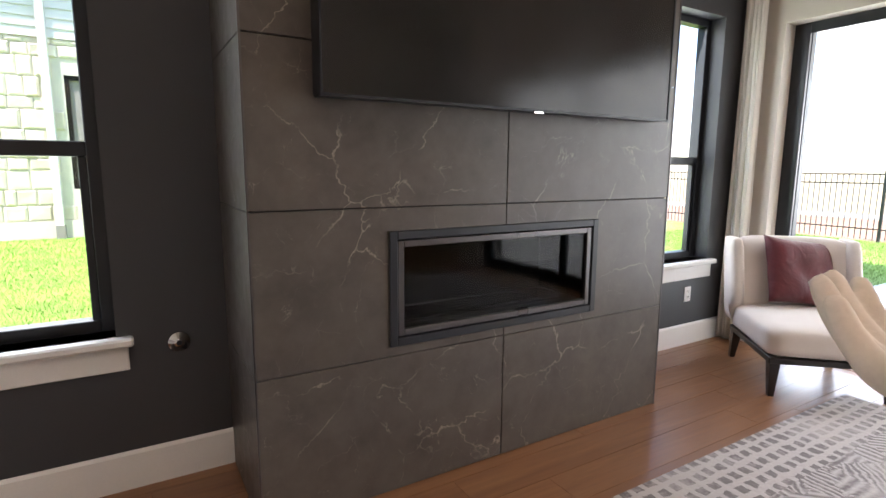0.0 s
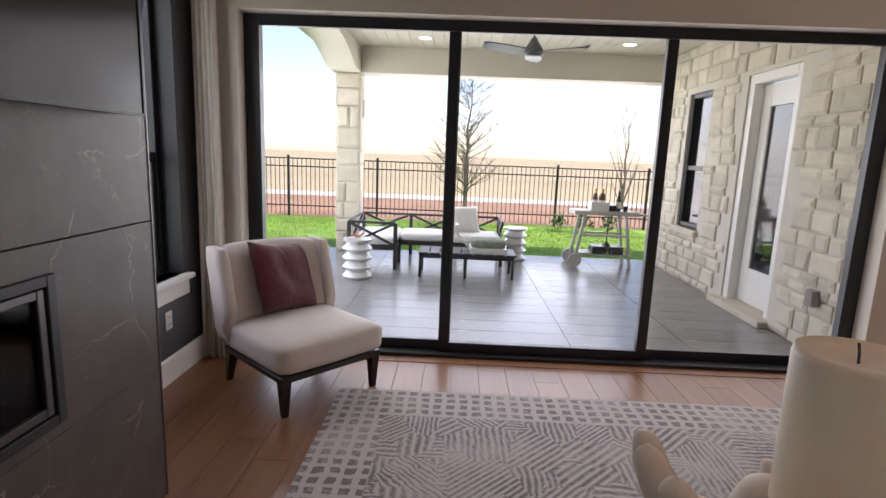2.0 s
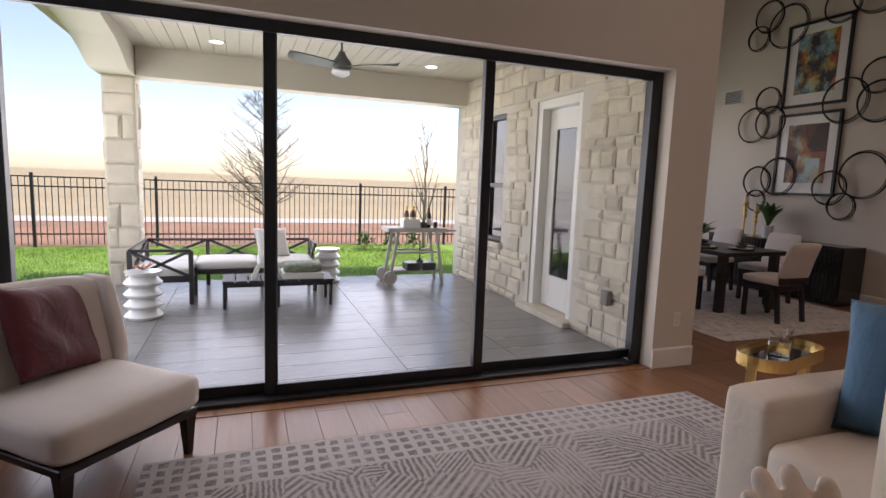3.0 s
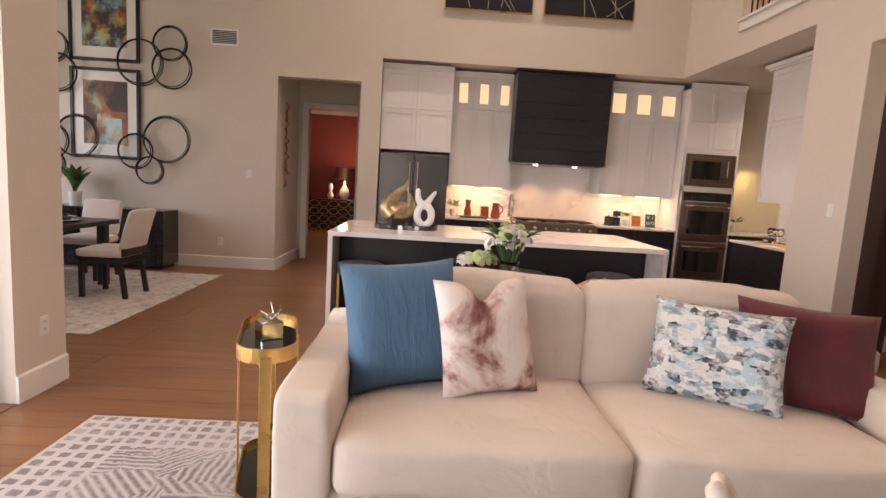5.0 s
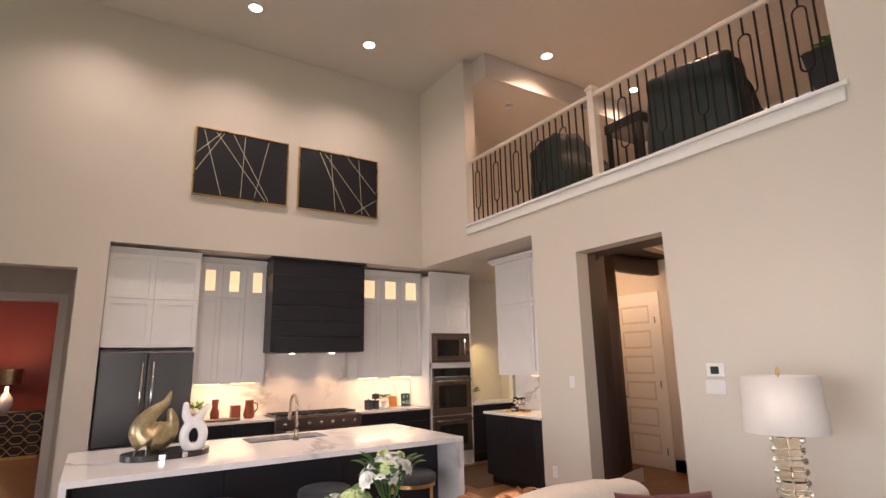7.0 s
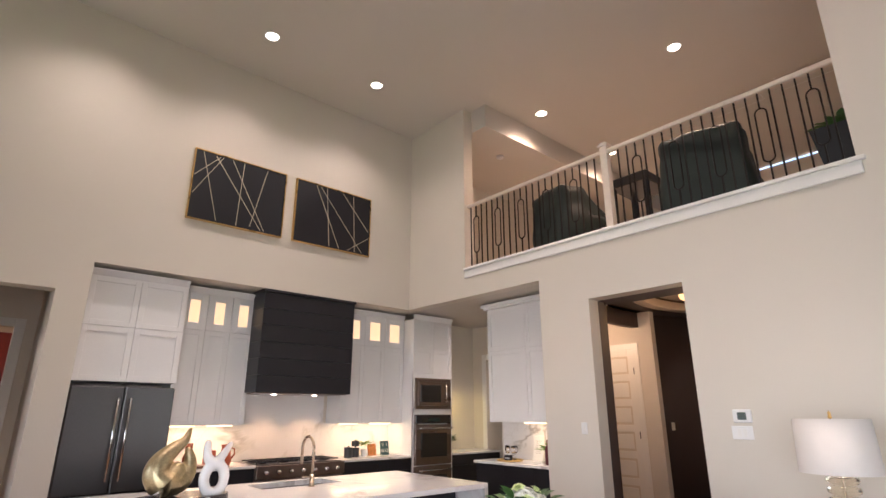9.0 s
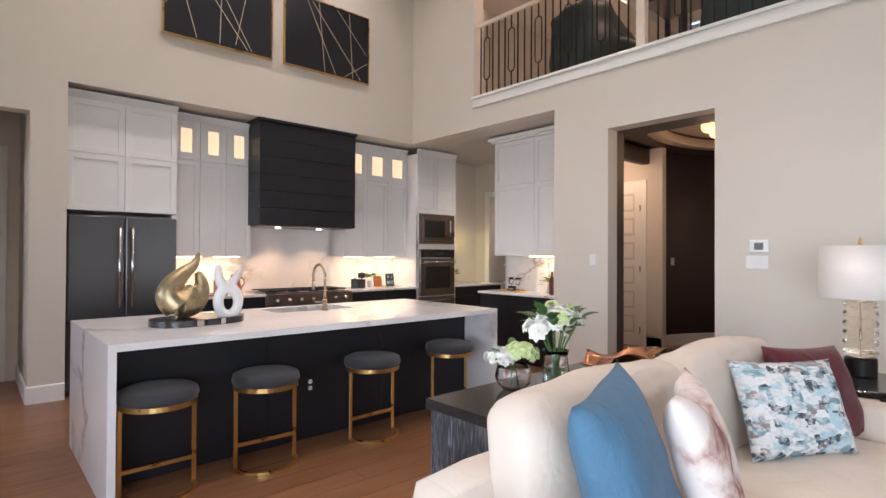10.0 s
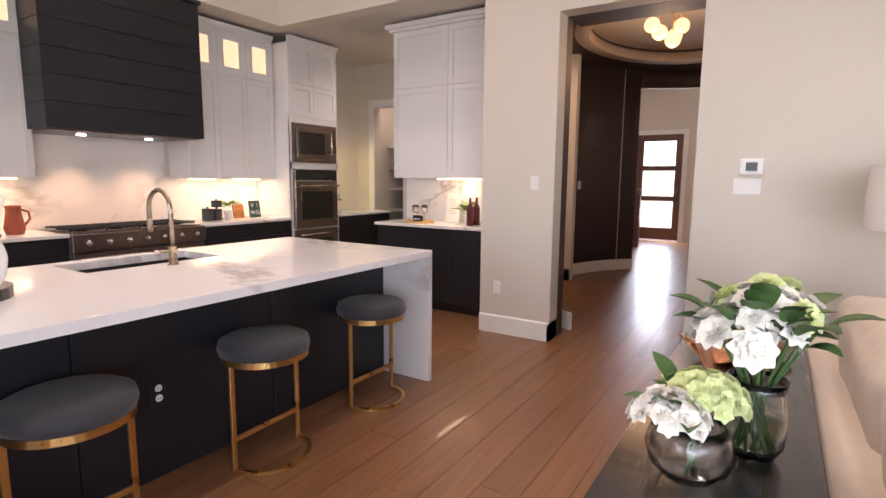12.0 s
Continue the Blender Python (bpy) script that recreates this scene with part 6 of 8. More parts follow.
# island sculptures
ty = thing("tray", "black oval tray on the island", "tray", pose(2.62, -4.70, 0.914, 0, 0, 10) @ Matrix.Diagonal((1.25, 1.25, 1, 1)))
part("base", stadium(0.52, 0.30, 0, 0.045), "black_wood", ty)
for k in range(9):
    a = math.pi * (0.1 + 0.8 * k / 8)
    f_ = part("facet", boxes([(-0.03, -0.004, 0.004, 0.03, 0.004, 0.042)], 0.001), "chrome" if k % 2 else "black_glass", ty)
    f_.matrix_basis = pose(0.255 * math.cos(a) * 0.98, 0.155 * math.sin(a), 0, 0, 0, math.degrees(a) - 90)
go = thing("flame_sculpture", "burnished brass flame-shaped sculpture", "sculpture", pose(2.72, -4.71, 0.96, 0, 0, 180))
blobs = [([(-0.04, 0, 0.09), (-0.09, 0, 0.15), (-0.075, 0, 0.23), (0.0, 0.0, 0.31), (0.07, 0, 0.37), (0.10, 0, 0.45)], 0.11, 0.012),
         ([(-0.02, 0, 0.09), (0.06, 0.01, 0.09), (0.12, 0.02, 0.15), (0.13, 0.02, 0.23), (0.11, 0.02, 0.30)], 0.10, 0.025),
         ([(-0.05, 0, 0.11), (0.01, 0, 0.12), (0.04, 0, 0.17)], 0.10, 0.06)]
ob = part("form", metaballs(blobs), "brass_art", go, smooth=True)
rm = ob.modifiers.new("blend", "REMESH")
rm.mode, rm.voxel_size, rm.use_smooth_shade = "VOXEL", 0.010, True
wh = thing("loop_sculpture", "white plaster looped sculpture", "sculpture", pose(2.44, -4.62, 0.96, 0, 0, 180) @ Matrix.Scale(1.3, 4))
loop = [(0.055 * math.cos(a), 0, 0.08 + 0.075 * math.sin(a)) for a in (2 * math.pi * i / 12 for i in range(13))]
blobs = [(loop, 0.03, 0.028), ([(-0.01, 0, 0.15), (-0.05, 0, 0.2), (-0.055, 0, 0.27)], 0.034, 0.018), ([(0.0, 0, 0.15), (0.04, 0, 0.21), (0.075, 0, 0.26)], 0.03, 0.015)]
ob = part("form", metaballs(blobs), "white_gloss", wh, smooth=True)
rm = ob.modifiers.new("blend", "REMESH")
rm.mode, rm.voxel_size, rm.use_smooth_shade = "VOXEL", 0.008, True


# worktop decor
def potted(name, label, m, r, h, leaf_r, count, size, mat, pot="white_gloss", seed=1):
    t = thing(name, label, "plant", m)
    part("pot", turned([(0, 0), (r * 0.75, 0), (r, h), (r * 0.9, h), (r * 0.85, h * 0.85), (0, h * 0.85)], 24), pot, t, smooth=False)
    leaves_on(t, (0, 0, h + leaf_r * 0.35), leaf_r, count, seed, size, mat)
    return t


potted("herb_pot", "small green herb in a white pot", pose(-0.64, -7.36, 0.914), 0.05, 0.10, 0.10, 34, 0.06, "leaf_pale", seed=2)
potted("herb_pot", "small green plant in a white pot", pose(2.02, -7.4, 0.914), 0.055, 0.10, 0.11, 34, 0.07, "leaf_pale", seed=3)
potted("herb_pot", "small green plant beside the ovens", pose(-2.35, -7.42, 0.914), 0.05, 0.10, 0.12, 26, 0.08, "leaf", seed=4)
potted("herb_pot", "small green plant in a white pot on the bar", pose(-1.80, -4.90, 0.914), 0.045, 0.09, 0.11, 30, 0.08, "leaf_pale", seed=5)
for x, y, r, h in ((-0.36, -7.33, 0.06, 0.12), (-0.49, -7.36, 0.058, 0.11)):
    c = thing("canister", "matt black lidded canister", "canister", pose(x, y, 0.914), "canisters")
    part("jar", turned([(0, 0), (r, 0), (r, h), (0, h)], 28), "charcoal", c)
    part("lid", turned([(0, h), (r * 1.04, h), (r * 1.04, h + 0.015), (0.012, h + 0.018), (0.012, h + 0.035), (0, h + 0.035)], 28), "black", c)
c = thing("canister", "matt black canister stacked on another", "canister", pose(-0.49, -7.36, 1.06), "canisters")
part("jar", turned([(0, 0), (0.055, 0), (0.055, 0.06), (0, 0.06)], 28), "charcoal", c)
part("lid", turned([(0, 0.06), (0.057, 0.06), (0.057, 0.072), (0.01, 0.075), (0.01, 0.09), (0, 0.09)], 28), "black", c)


def lettering(text, size, m, mat, parent, name="lettering", depth=0.0015):
    cu_ = bpy.data.curves.new(name, "FONT")
    cu_.body, cu_.size, cu_.extrude, cu_.align_x, cu_.align_y = text, size, depth, "CENTER", "CENTER"
    tmp = bpy.data.objects.new("tmp_text", cu_)
    me = bpy.data.meshes.new_from_object(tmp)
    bpy.data.objects.remove(tmp)
    ob = new(name, me)
    me.materials.clear()
    me.materials.append(M[mat])
    ob.parent = parent
    ob.matrix_basis = m
    return ob


bk1 = thing("cookbook", "small cookbook with an orange and green cover", "book", pose(-0.83, -7.42, 0.914, -12, 0, 180))
M["cover_food"] = splotch("orange_cover", [(0.35, (0.10, 0.16, 0.05)), (0.48, (0.55, 0.16, 0.04)), (0.6, (0.62, 0.30, 0.10)), (0.75, (0.6, 0.55, 0.45))], 18)
part("block", boxes([(-0.07, -0.01, 0.0, 0.07, 0.01, 0.165)], 0.002), "cover_food", bk1)
vs = thing("wine_sign", "teal sign with pale lettering", "sign", pose(-1.04, -7.40, 0.914, -8, 0, 180))
M["teal"] = plain("teal_board", (0.035, 0.09, 0.095), 0.6, vary=0.2)
part("board", boxes([(-0.075, -0.008, 0.0, 0.075, 0.008, 0.20)], 0.002), "teal", vs)
for k, ch in enumerate("VINO"):
    lettering(ch, 0.07, pose((-0.035, 0.035)[k % 2], -0.0085, 0.145 - 0.085 * (k // 2), 90), "petal", vs)
j = thing("pitcher", "terracotta red pitcher on the worktop", "pitcher", pose(1.38, -7.33, 0.914))
part("body", turned([(0, 0), (0.06, 0), (0.075, 0.05), (0.06, 0.13), (0.05, 0.2), (0.058, 0.235), (0.05, 0.235), (0.04, 0.2), (0, 0.2)], 28), "terracotta", j, smooth=True)
part("handle", tube([(-0.055, 0, 0.2), (-0.105, 0, 0.18), (-0.11, 0, 0.12), (-0.07, 0, 0.07)], 0.009, 8), "terracotta", j, smooth=True)
j = thing("pitcher", "tall terracotta red vase", "vase", pose(1.80, -7.38, 0.914))
part("body", turned([(0, 0), (0.05, 0), (0.058, 0.09), (0.035, 0.16), (0.045, 0.26), (0.04, 0.26), (0.03, 0.16), (0, 0.15)], 28), "terracotta", j, smooth=True)
wb = thing("serving_board", "wooden serving board on the worktop", "board", pose(1.72, -7.22, 0.914))
part("board", stadium(0.42, 0.2, 0.0, 0.022), "door_wood", wb)
cr = thing("crate", "orange-brown wooden box on the worktop", "box", pose(1.54, -7.42, 0.914))
part("box", boxes([(-0.06, -0.05, 0, 0.06, 0.05, 0.17)], 0.004), "terracotta", cr)
# bar decor
sg = thing("menu_card", "white framed menu card on the bar", "sign", pose(-1.88, -5.13, 0.914, -8, 0, 90))
part("card", boxes([(-0.085, -0.008, 0, 0.085, 0.008, 0.32)], 0.003), "white", sg)
for k in range(7):
    part("text_line", boxes([(-0.05 + 0.008 * (k % 3), -0.0095, 0.25 - k * 0.025, 0.05 - 0.012 * (k % 2), -0.0082, 0.254 - k * 0.025)]), "stone_grey", sg)
tr = thing("bar_tray", "round gold tray on the bar", "tray", pose(-1.70, -5.46, 0.914))
part("dish", turned([(0, 0.0), (0.17, 0.0), (0.18, 0.02), (0.175, 0.02), (0.165, 0.006), (0, 0.006)], 40), "gold", tr, smooth=True)
for x, y in ((-1.74, -5.54), (-1.68, -5.48), (-1.76, -5.42), (-1.66, -5.36)):
    g_ = thing("wine_glass", "clear stemmed wine glass", "glass", pose(x, y, 0.9205), "glasses on the bar")
    part("bowl", turned([(0, 0.0), (0.032, 0.001), (0.004, 0.006), (0.004, 0.08), (0.03, 0.10), (0.036, 0.14), (0.03, 0.18), (0.028, 0.18), (0.033, 0.14), (0.027, 0.104), (0, 0.09)], 20), "clear", g_, smooth=True)
ws = thing("block_sign", "small black block sign with white letters", "sign", pose(-1.60, -5.40, 0.9205, 0, 0, 90))
part("block", boxes([(-0.055, -0.02, 0, 0.055, 0.02, 0.075)], 0.002), "black", ws)
lettering("wine", 0.045, pose(0, -0.0205, 0.038, 90), "white", ws)
for k, (x, y) in enumerate(((-1.72, -4.74), (-1.62, -4.76))):
    b_ = thing("wine_bottle", "dark wine bottle lying in a rack", "bottle", pose(x, y, 0.914 + 0.0), "bottles on the bar")
    part("bottle", turned([(0, 0), (0.036, 0), (0.037, 0.17), (0.03, 0.2), (0.014, 0.225), (0.014, 0.29), (0, 0.29)], 20), "burgundy", b_, smooth=True)

# ---- wall art over the kitchen ----
for i, (x0, x1) in enumerate(((1.12, 2.337), (-0.285, 0.964))):
    t = thing("framed_canvas", "black canvas with crossing gold lines in a thin gold frame", "painting", group="paintings over the kitchen")
    z0, z1 = 3.775, 4.705
    part("canvas", boxes([(x0 + 0.012, S, z0 + 0.012, x1 - 0.012, S + 0.035, z1 - 0.012)]), "navy", t)
    part("frame", boxes([(x0, S, z0, x0 + 0.012, S + 0.045, z1), (x1 - 0.012, S, z0, x1, S + 0.045, z1), (x0 + 0.012, S, z0, x1 - 0.012, S + 0.045, z0 + 0.012), (x0 + 0.012, S, z1 - 0.012, x1 - 0.012, S + 0.045, z1)]), "gold", t)
    w, h = x1 - x0 - 0.03, z1 - z0 - 0.03
    lines = (((0.99, 0.35), (0.72, 0.98)), ((0.93, 0.99), (0.72, 0.02)), ((0.80, 0.98), (0.24, 0.02)), ((0.75, 0.98), (0.99, 0.62)), ((0.49, 0.99), (0.51, 0.02)), ((0.22, 0.98), (0.36, 0.05)), ((0.62, 0.99), (0.2, 0.02))) if i == 0 else (((0.76, 0.99), (0.42, 0.02)), ((0.70, 0.98), (0.1, 0.02)), ((0.55, 0.02), (0.62, 0.99)), ((0.40, 0.98), (0.02, 0.42)), ((0.01, 0.3), (0.3, 0.02)), ((0.25, 0.98), (0.2, 0.02)))
    for (u0, v0), (u1, v1) in lines:
        a, b = Vector((x0 + 0.015 + u0 * w, S + 0.036, z0 + 0.015 + v0 * h)), Vector((x0 + 0.015 + u1 * w, S + 0.036, z0 + 0.015 + v1 * h))
        part("gold_line", tube([a, b], 0.0048, 4), "gold_leaf", t)


# ---- loft railing and furniture ----
rl = thing("loft_railing", "loft railing with dark iron balusters and a pale rail", "railing")
RXp = W - 0.07
part("handrail", boxes([(RXp - 0.035, LY0, 4.41, RXp + 0.035, LY1, 4.46)], 0.01), "plaster", rl, "pale wooden handrail")
post = part("newel_post", boxes([(RXp - 0.045, -3.375, LZ + 0.035, RXp + 0.045, -3.285, 4.50)], 0.006), "plaster", rl, "pale newel post")
part("post_cap", boxes([(RXp - 0.06, -3.39, 4.50, RXp + 0.06, -3.27, 4.53), (RXp - 0.035, -3.365, 4.53, RXp + 0.035, -3.295, 4.56)], 0.006), "plaster", post)
zb, zt = LZ + 0.035, 4.41
straight = boxes([(-0.007, -0.007, zb, 0.007, 0.007, zt)])
me_s = bpy.data.meshes.new("baluster")
straight.to_mesh(me_s)
straight.free()
bm = boxes([(-0.007, -0.007, zb, 0.007, 0.007, zb + 0.22), (-0.007, -0.007, zt - 0.16, 0.007, 0.007, zt)])
lo_, hi_ = zb + 0.27, zt - 0.21
pts = [(0, 0.05 * math.cos(a), hi_ + 0.05 * math.sin(a)) for a in (math.pi * i / 8 for i in range(9))] + [(0, -0.05 * math.cos(a), lo_ - 0.05 * math.sin(a)) for a in (math.pi * i / 8 for i in range(9))]
tube(pts, 0.008, 6, True, bm)
bmesh.ops.recalc_face_normals(bm, faces=bm.faces)
me_l = bpy.data.meshes.new("loop_baluster")
bm.to_mesh(me_l)
bm.free()
for me in (me_s, me_l):
    me.materials.append(M["iron"])
y = LY0 + 0.07
k = 0
while y < LY1 - 0.05:
    if abs(y + 3.33) > 0.07:
        loopy = k % 4 == 1
        ob = new("loop_baluster" if loopy else "baluster", me_l if loopy else me_s)
        ob.parent = rl
        ob.location = (RXp, y, 0)
    y += 0.105
    k += 1


def covered_chair(m, w, h):
    t = thing("covered_armchair", "armchair under a dark green dust cover", "armchair", m, "chairs in the loft")
    bm = soft_box(w, 0.8, h, 0.10, 0.02, 16, 0.03, 4, (0, 0, 0))
    for v in bm.verts:
        if v.co.y > 0.0 and v.co.z > h * 0.55:
            v.co.z -= (v.co.y + 0.05) * 0.75
        v.co.x *= 1 + 0.06 * math.sin(v.co.z * 7)
        if v.co.z < 0.05:
            v.co.z = 0
    part("cover", bm, "cover", t, smooth=True)
    return t


covered_chair(pose(-1.72, -4.25, LF, 0, 0, 75), 0.72, 0.84)
covered_chair(pose(-1.78, -2.45, LF, 0, 0, 100), 0.88, 0.92)
tb = thing("loft_table", "small dark square table in the loft", "table", pose(-1.95, -3.35, LF))
part("tabletop", boxes([(-0.3, -0.25, 0.68, 0.3, 0.25, 0.80)], 0.01), "espresso", tb)
for x in (-0.26, 0.26):
    for yy in (-0.21, 0.21):
        part("leg", boxes([(x - 0.025, yy - 0.025, 0, x + 0.025, yy + 0.025, 0.68)], 0.003), "espresso", tb)
pl = thing("loft_planter", "tapered black planter with green leaves", "plant", pose(-1.66, -1.22, LF))
bm = boxes([(-0.2, -0.2, 0, 0.2, 0.2, 0.5)])
for v in bm.verts:
    if v.co.z < 0.1:
        v.co.x *= 0.65
        v.co.y *= 0.65
part("pot", bm, "black", pl)
leaves_on(pl, (0, 0, 0.5), 0.15, 26, 21, 0.12)
vent("return_grille", "large slatted return air grille in the loft ceiling", pose(-4.2, -2.8, TOP + 0.03, -90, 0, 90), 0.75, 0.45, 14)
vent("return_grille", "large slatted return air grille in the loft ceiling", pose(-4.15, -1.8, TOP + 0.03, -90, 0, 90), 0.75, 0.45, 14)
sd = thing("smoke_detector", "round white smoke detector", "smoke detector", pose(-2.2, -5.9, 5.72, 180))
part("case", turned([(0, 0), (0.065, 0), (0.06, 0.03), (0.03, 0.04), (0, 0.04)], 28), "white", sd, smooth=True)


# ---- recessed lights ----
def can(x, y, z, r=0.075):
    t = thing("recessed_light", "round recessed ceiling light, lit", "light", pose(x, y, z, 180), "recessed lights")
    part("trim_ring", turned([(r, 0.0), (r + 0.022, 0.0), (r + 0.02, 0.006), (r, 0.004), (r, 0.0)], 32), "white", t)
    part("lens", disc(r, 0.002), "bulb", t, "glowing lens")


CANS = [(0.28, -6.02), (1.87, -6.02), (3.45, -6.02), (0.26, -3.5), (1.87, -3.5), (3.45, -3.5), (0.26, -0.9), (3.45, -0.9)]
for x, y in CANS:
    can(x, y, TOP)
for x, y in ((-2.17, -4.95), (-2.2, -2.78), (-4.2, -4.95)):
    can(x, y, TOP + 0.03)


# ---- dining area ----
dr = thing("dining_rug", "faded pale patterned rug under the dining table", "rug")
part("weave", soft_box(3.6, 2.75, 0.012, 0.005, 0, 3, 0, 0, (6.88, -4.93, 0.001)), "din_rug", dr)
sb = thing("sideboard", "long black fluted sideboard against the cream wall", "sideboard")
part("body", boxes([(5.93, -6.90, 0.05, 8.1, -6.46, 0.80)], 0.004), "black_wood", sb)
part("plinth", boxes([(5.98, -6.88, 0.0, 8.05, -6.5, 0.05)]), "black", sb)
for k in range(4):
    d = part("door", boxes([(5.95 + k * 0.535, -6.46, 0.07, 6.475 + k * 0.535, -6.445, 0.785)], 0.003), "black_wood", sb)
    for q in range(9):
        part("flute", boxes([(5.965 + k * 0.535 + q * 0.056, -6.445, 0.08, 5.965 + k * 0.535 + q * 0.056 + 0.044, -6.436, 0.775)], 0.004), "black_wood", d)
dt = thing("dining_table", "dark wooden dining table set for dinner", "dining table")
part("tabletop", boxes([(5.95, -5.5, 0.71, 7.95, -4.4, 0.76)], 0.006), "espresso", dt)
for x in (6.02, 7.8):
    for y in (-5.42, -4.56):
        part("leg", boxes([(x, y, 0.013, x + 0.09, y + 0.09, 0.71)], 0.004), "espresso", dt)


def dining_chair(m):
    t = thing("dining_chair", "dark wooden dining chair with pale upholstery", "chair", m, "dining chairs")
    part("seat", soft_box(0.48, 0.46, 0.09, 0.03, 0.015, 8, 0, 0, (0, 0, 0.42)), "chair_fabric", t, smooth=True)
    bm = soft_box(0.46, 0.07, 0.42, 0.03, 0.01, 8, 0, 0)
    for v in bm.verts:
        v.co.y += 0.22 + 0.22 * v.co.z + 0.5 * v.co.z * v.co.z * 0.3
        v.co.z += 0.50
    part("backrest", bm, "chair_fabric", t, smooth=True)
    part("seat_frame", boxes([(-0.225, -0.21, 0.36, 0.225, 0.22, 0.42)], 0.006), "espresso", t)
    for x in (-0.2, 0.2):
        for y in (-0.19, 0.2):
            bm = boxes([(x - 0.022, y - 0.022, 0.0, x + 0.022, y + 0.022, 0.37)], 0.003)
            for v in bm.verts:
                if v.co.z < 0.1:
                    v.co.y += 0.05 if y > 0 else 0
            part("leg", bm, "espresso", t)
    part("stile", boxes([(-0.23, 0.225, 0.44, 0.23, 0.255, 0.52)], 0.006), "espresso", t)
    return t


c0 = dining_chair(pose(5.72, -4.95, 0.013, 0, 0, 90))
for x, y, r in ((6.45, -5.72, 180), (7.35, -5.72, 180), (6.45, -4.2, 0), (7.35, -4.2, 0)):
    copy_thing(c0, pose(x, y, 0.013, 0, 0, r))
for x, y in ((6.2, -4.95), (6.45, -5.28), (7.35, -5.28), (6.45, -4.62), (7.35, -4.62)):
    p = thing("place_setting", "stacked dinner plates on the table", "plates", pose(x, y, 0.76), "place settings")
    part("charger", turned([(0, 0), (0.10, 0), (0.155, 0.012), (0.155, 0.016), (0.1, 0.006), (0, 0.006)], 32), "charcoal", p, smooth=True)
    part("plate", turned([(0, 0.007), (0.08, 0.007), (0.13, 0.022), (0.13, 0.026), (0.08, 0.013), (0, 0.013)], 32), "white_gloss", p, smooth=True)
    part("bowl", turned([(0, 0.0135), (0.04, 0.0135), (0.075, 0.05), (0.072, 0.05), (0.038, 0.018), (0, 0.018)], 32), "charcoal", p, smooth=True)
cb = thing("table_greenery", "low leafy centrepiece on the dining table", "plant", pose(6.95, -4.95, 0.76))
part("dish", turned([(0, 0), (0.14, 0), (0.2, 0.05), (0.19, 0.05), (0.13, 0.01), (0, 0.01)], 28), "charcoal", cb)
leaves_on(cb, (0, 0, 0.10), 0.22, 60, 31, 0.11)
for x, h in ((7.62, 0.52), (7.42, 0.40)):
    cs = thing("candlestick", "tall turned gold candlestick with a white candle", "candlestick", pose(x, -6.66, 0.80), "candlesticks")
    part("stick", turned([(0, 0), (0.06, 0), (0.06, 0.012), (0.015, 0.025), (0.012, h * 0.5), (0.035, h * 0.58), (0.012, h * 0.66), (0.035, h * 0.76), (0.012, h * 0.84), (0.045, h * 0.93), (0.05, h), (0, h)], 20), "gold", cs, smooth=True)
    part("candle", turned([(0, h), (0.037, h), (0.037, h + 0.10), (0, h + 0.10)], 20), "wax", cs)
tp = thing("potted_fern", "broad-leaved green plant in a white pot on the sideboard", "plant", pose(7.20, -6.66, 0.80))
part("pot", turned([(0, 0), (0.07, 0), (0.085, 0.19), (0.075, 0.19), (0.07, 0.16), (0, 0.16)], 24), "white_gloss", tp)
rnd = random.Random(77)
for k in range(16):
    a = k * 2.4
    bm = leaf_blade(rnd.uniform(0.32, 0.5), 0.05, 0.35, 7)
    bm.transform(pose(0, 0, 0.17, 0, 0, math.degrees(a)) @ pose(0, 0, 0, rnd.uniform(42, 78)))
    part("leaf", bm, "leaf", tp, smooth=True)

# pictures and wire rings
M["paint_a"] = splotch("abstract_print_bright", [(0.0, (0.03, 0.025, 0.03)), (0.36, (0.30, 0.05, 0.07)), (0.44, (0.55, 0.16, 0.05)), (0.5, (0.60, 0.52, 0.12)), (0.58, (0.34, 0.62, 0.70)), (0.72, (0.05, 0.04, 0.05))], 1.6, (1, 1, 0.8), 0.5, 3)
M["paint_b"] = splotch("abstract_print_brown", [(0.0, (0.05, 0.03, 0.025)), (0.4, (0.16, 0.06, 0.04)), (0.5, (0.34, 0.12, 0.06)), (0.56, (0.55, 0.38, 0.12)), (0.64, (0.45, 0.62, 0.66)), (0.75, (0.10, 0.06, 0.05))], 1.4, (1, 1, 0.8), 0.5, 3)
for z0, z1, mt in ((1.46, 2.68, "paint_b"), (2.77, 3.99, "paint_a")):
    t = thing("framed_art", "colourful abstract print with a wide white mat in a black frame", "picture", group="pictures over the sideboard")
    x0, x1 = 6.46, 7.40
    f = 0.04
    part("frame", boxes([(x0, S, z0, x0 + f, S + 0.04, z1), (x1 - f, S, z0, x1, S + 0.04, z1), (x0 + f, S, z0, x1 - f, S + 0.04, z0 + f), (x0 + f, S, z1 - f, x1 - f, S + 0.04, z1)], 0.003), "black", t)
    part("mat", boxes([(x0 + f, S + 0.005, z0 + f, x1 - f, S + 0.018, z1 - f)]), "white", t, "white mat board")
    part("print", boxes([(x0 + 0.17, S + 0.0185, z0 + 0.19, x1 - 0.17, S + 0.0215, z1 - 0.17)]), mt, t)


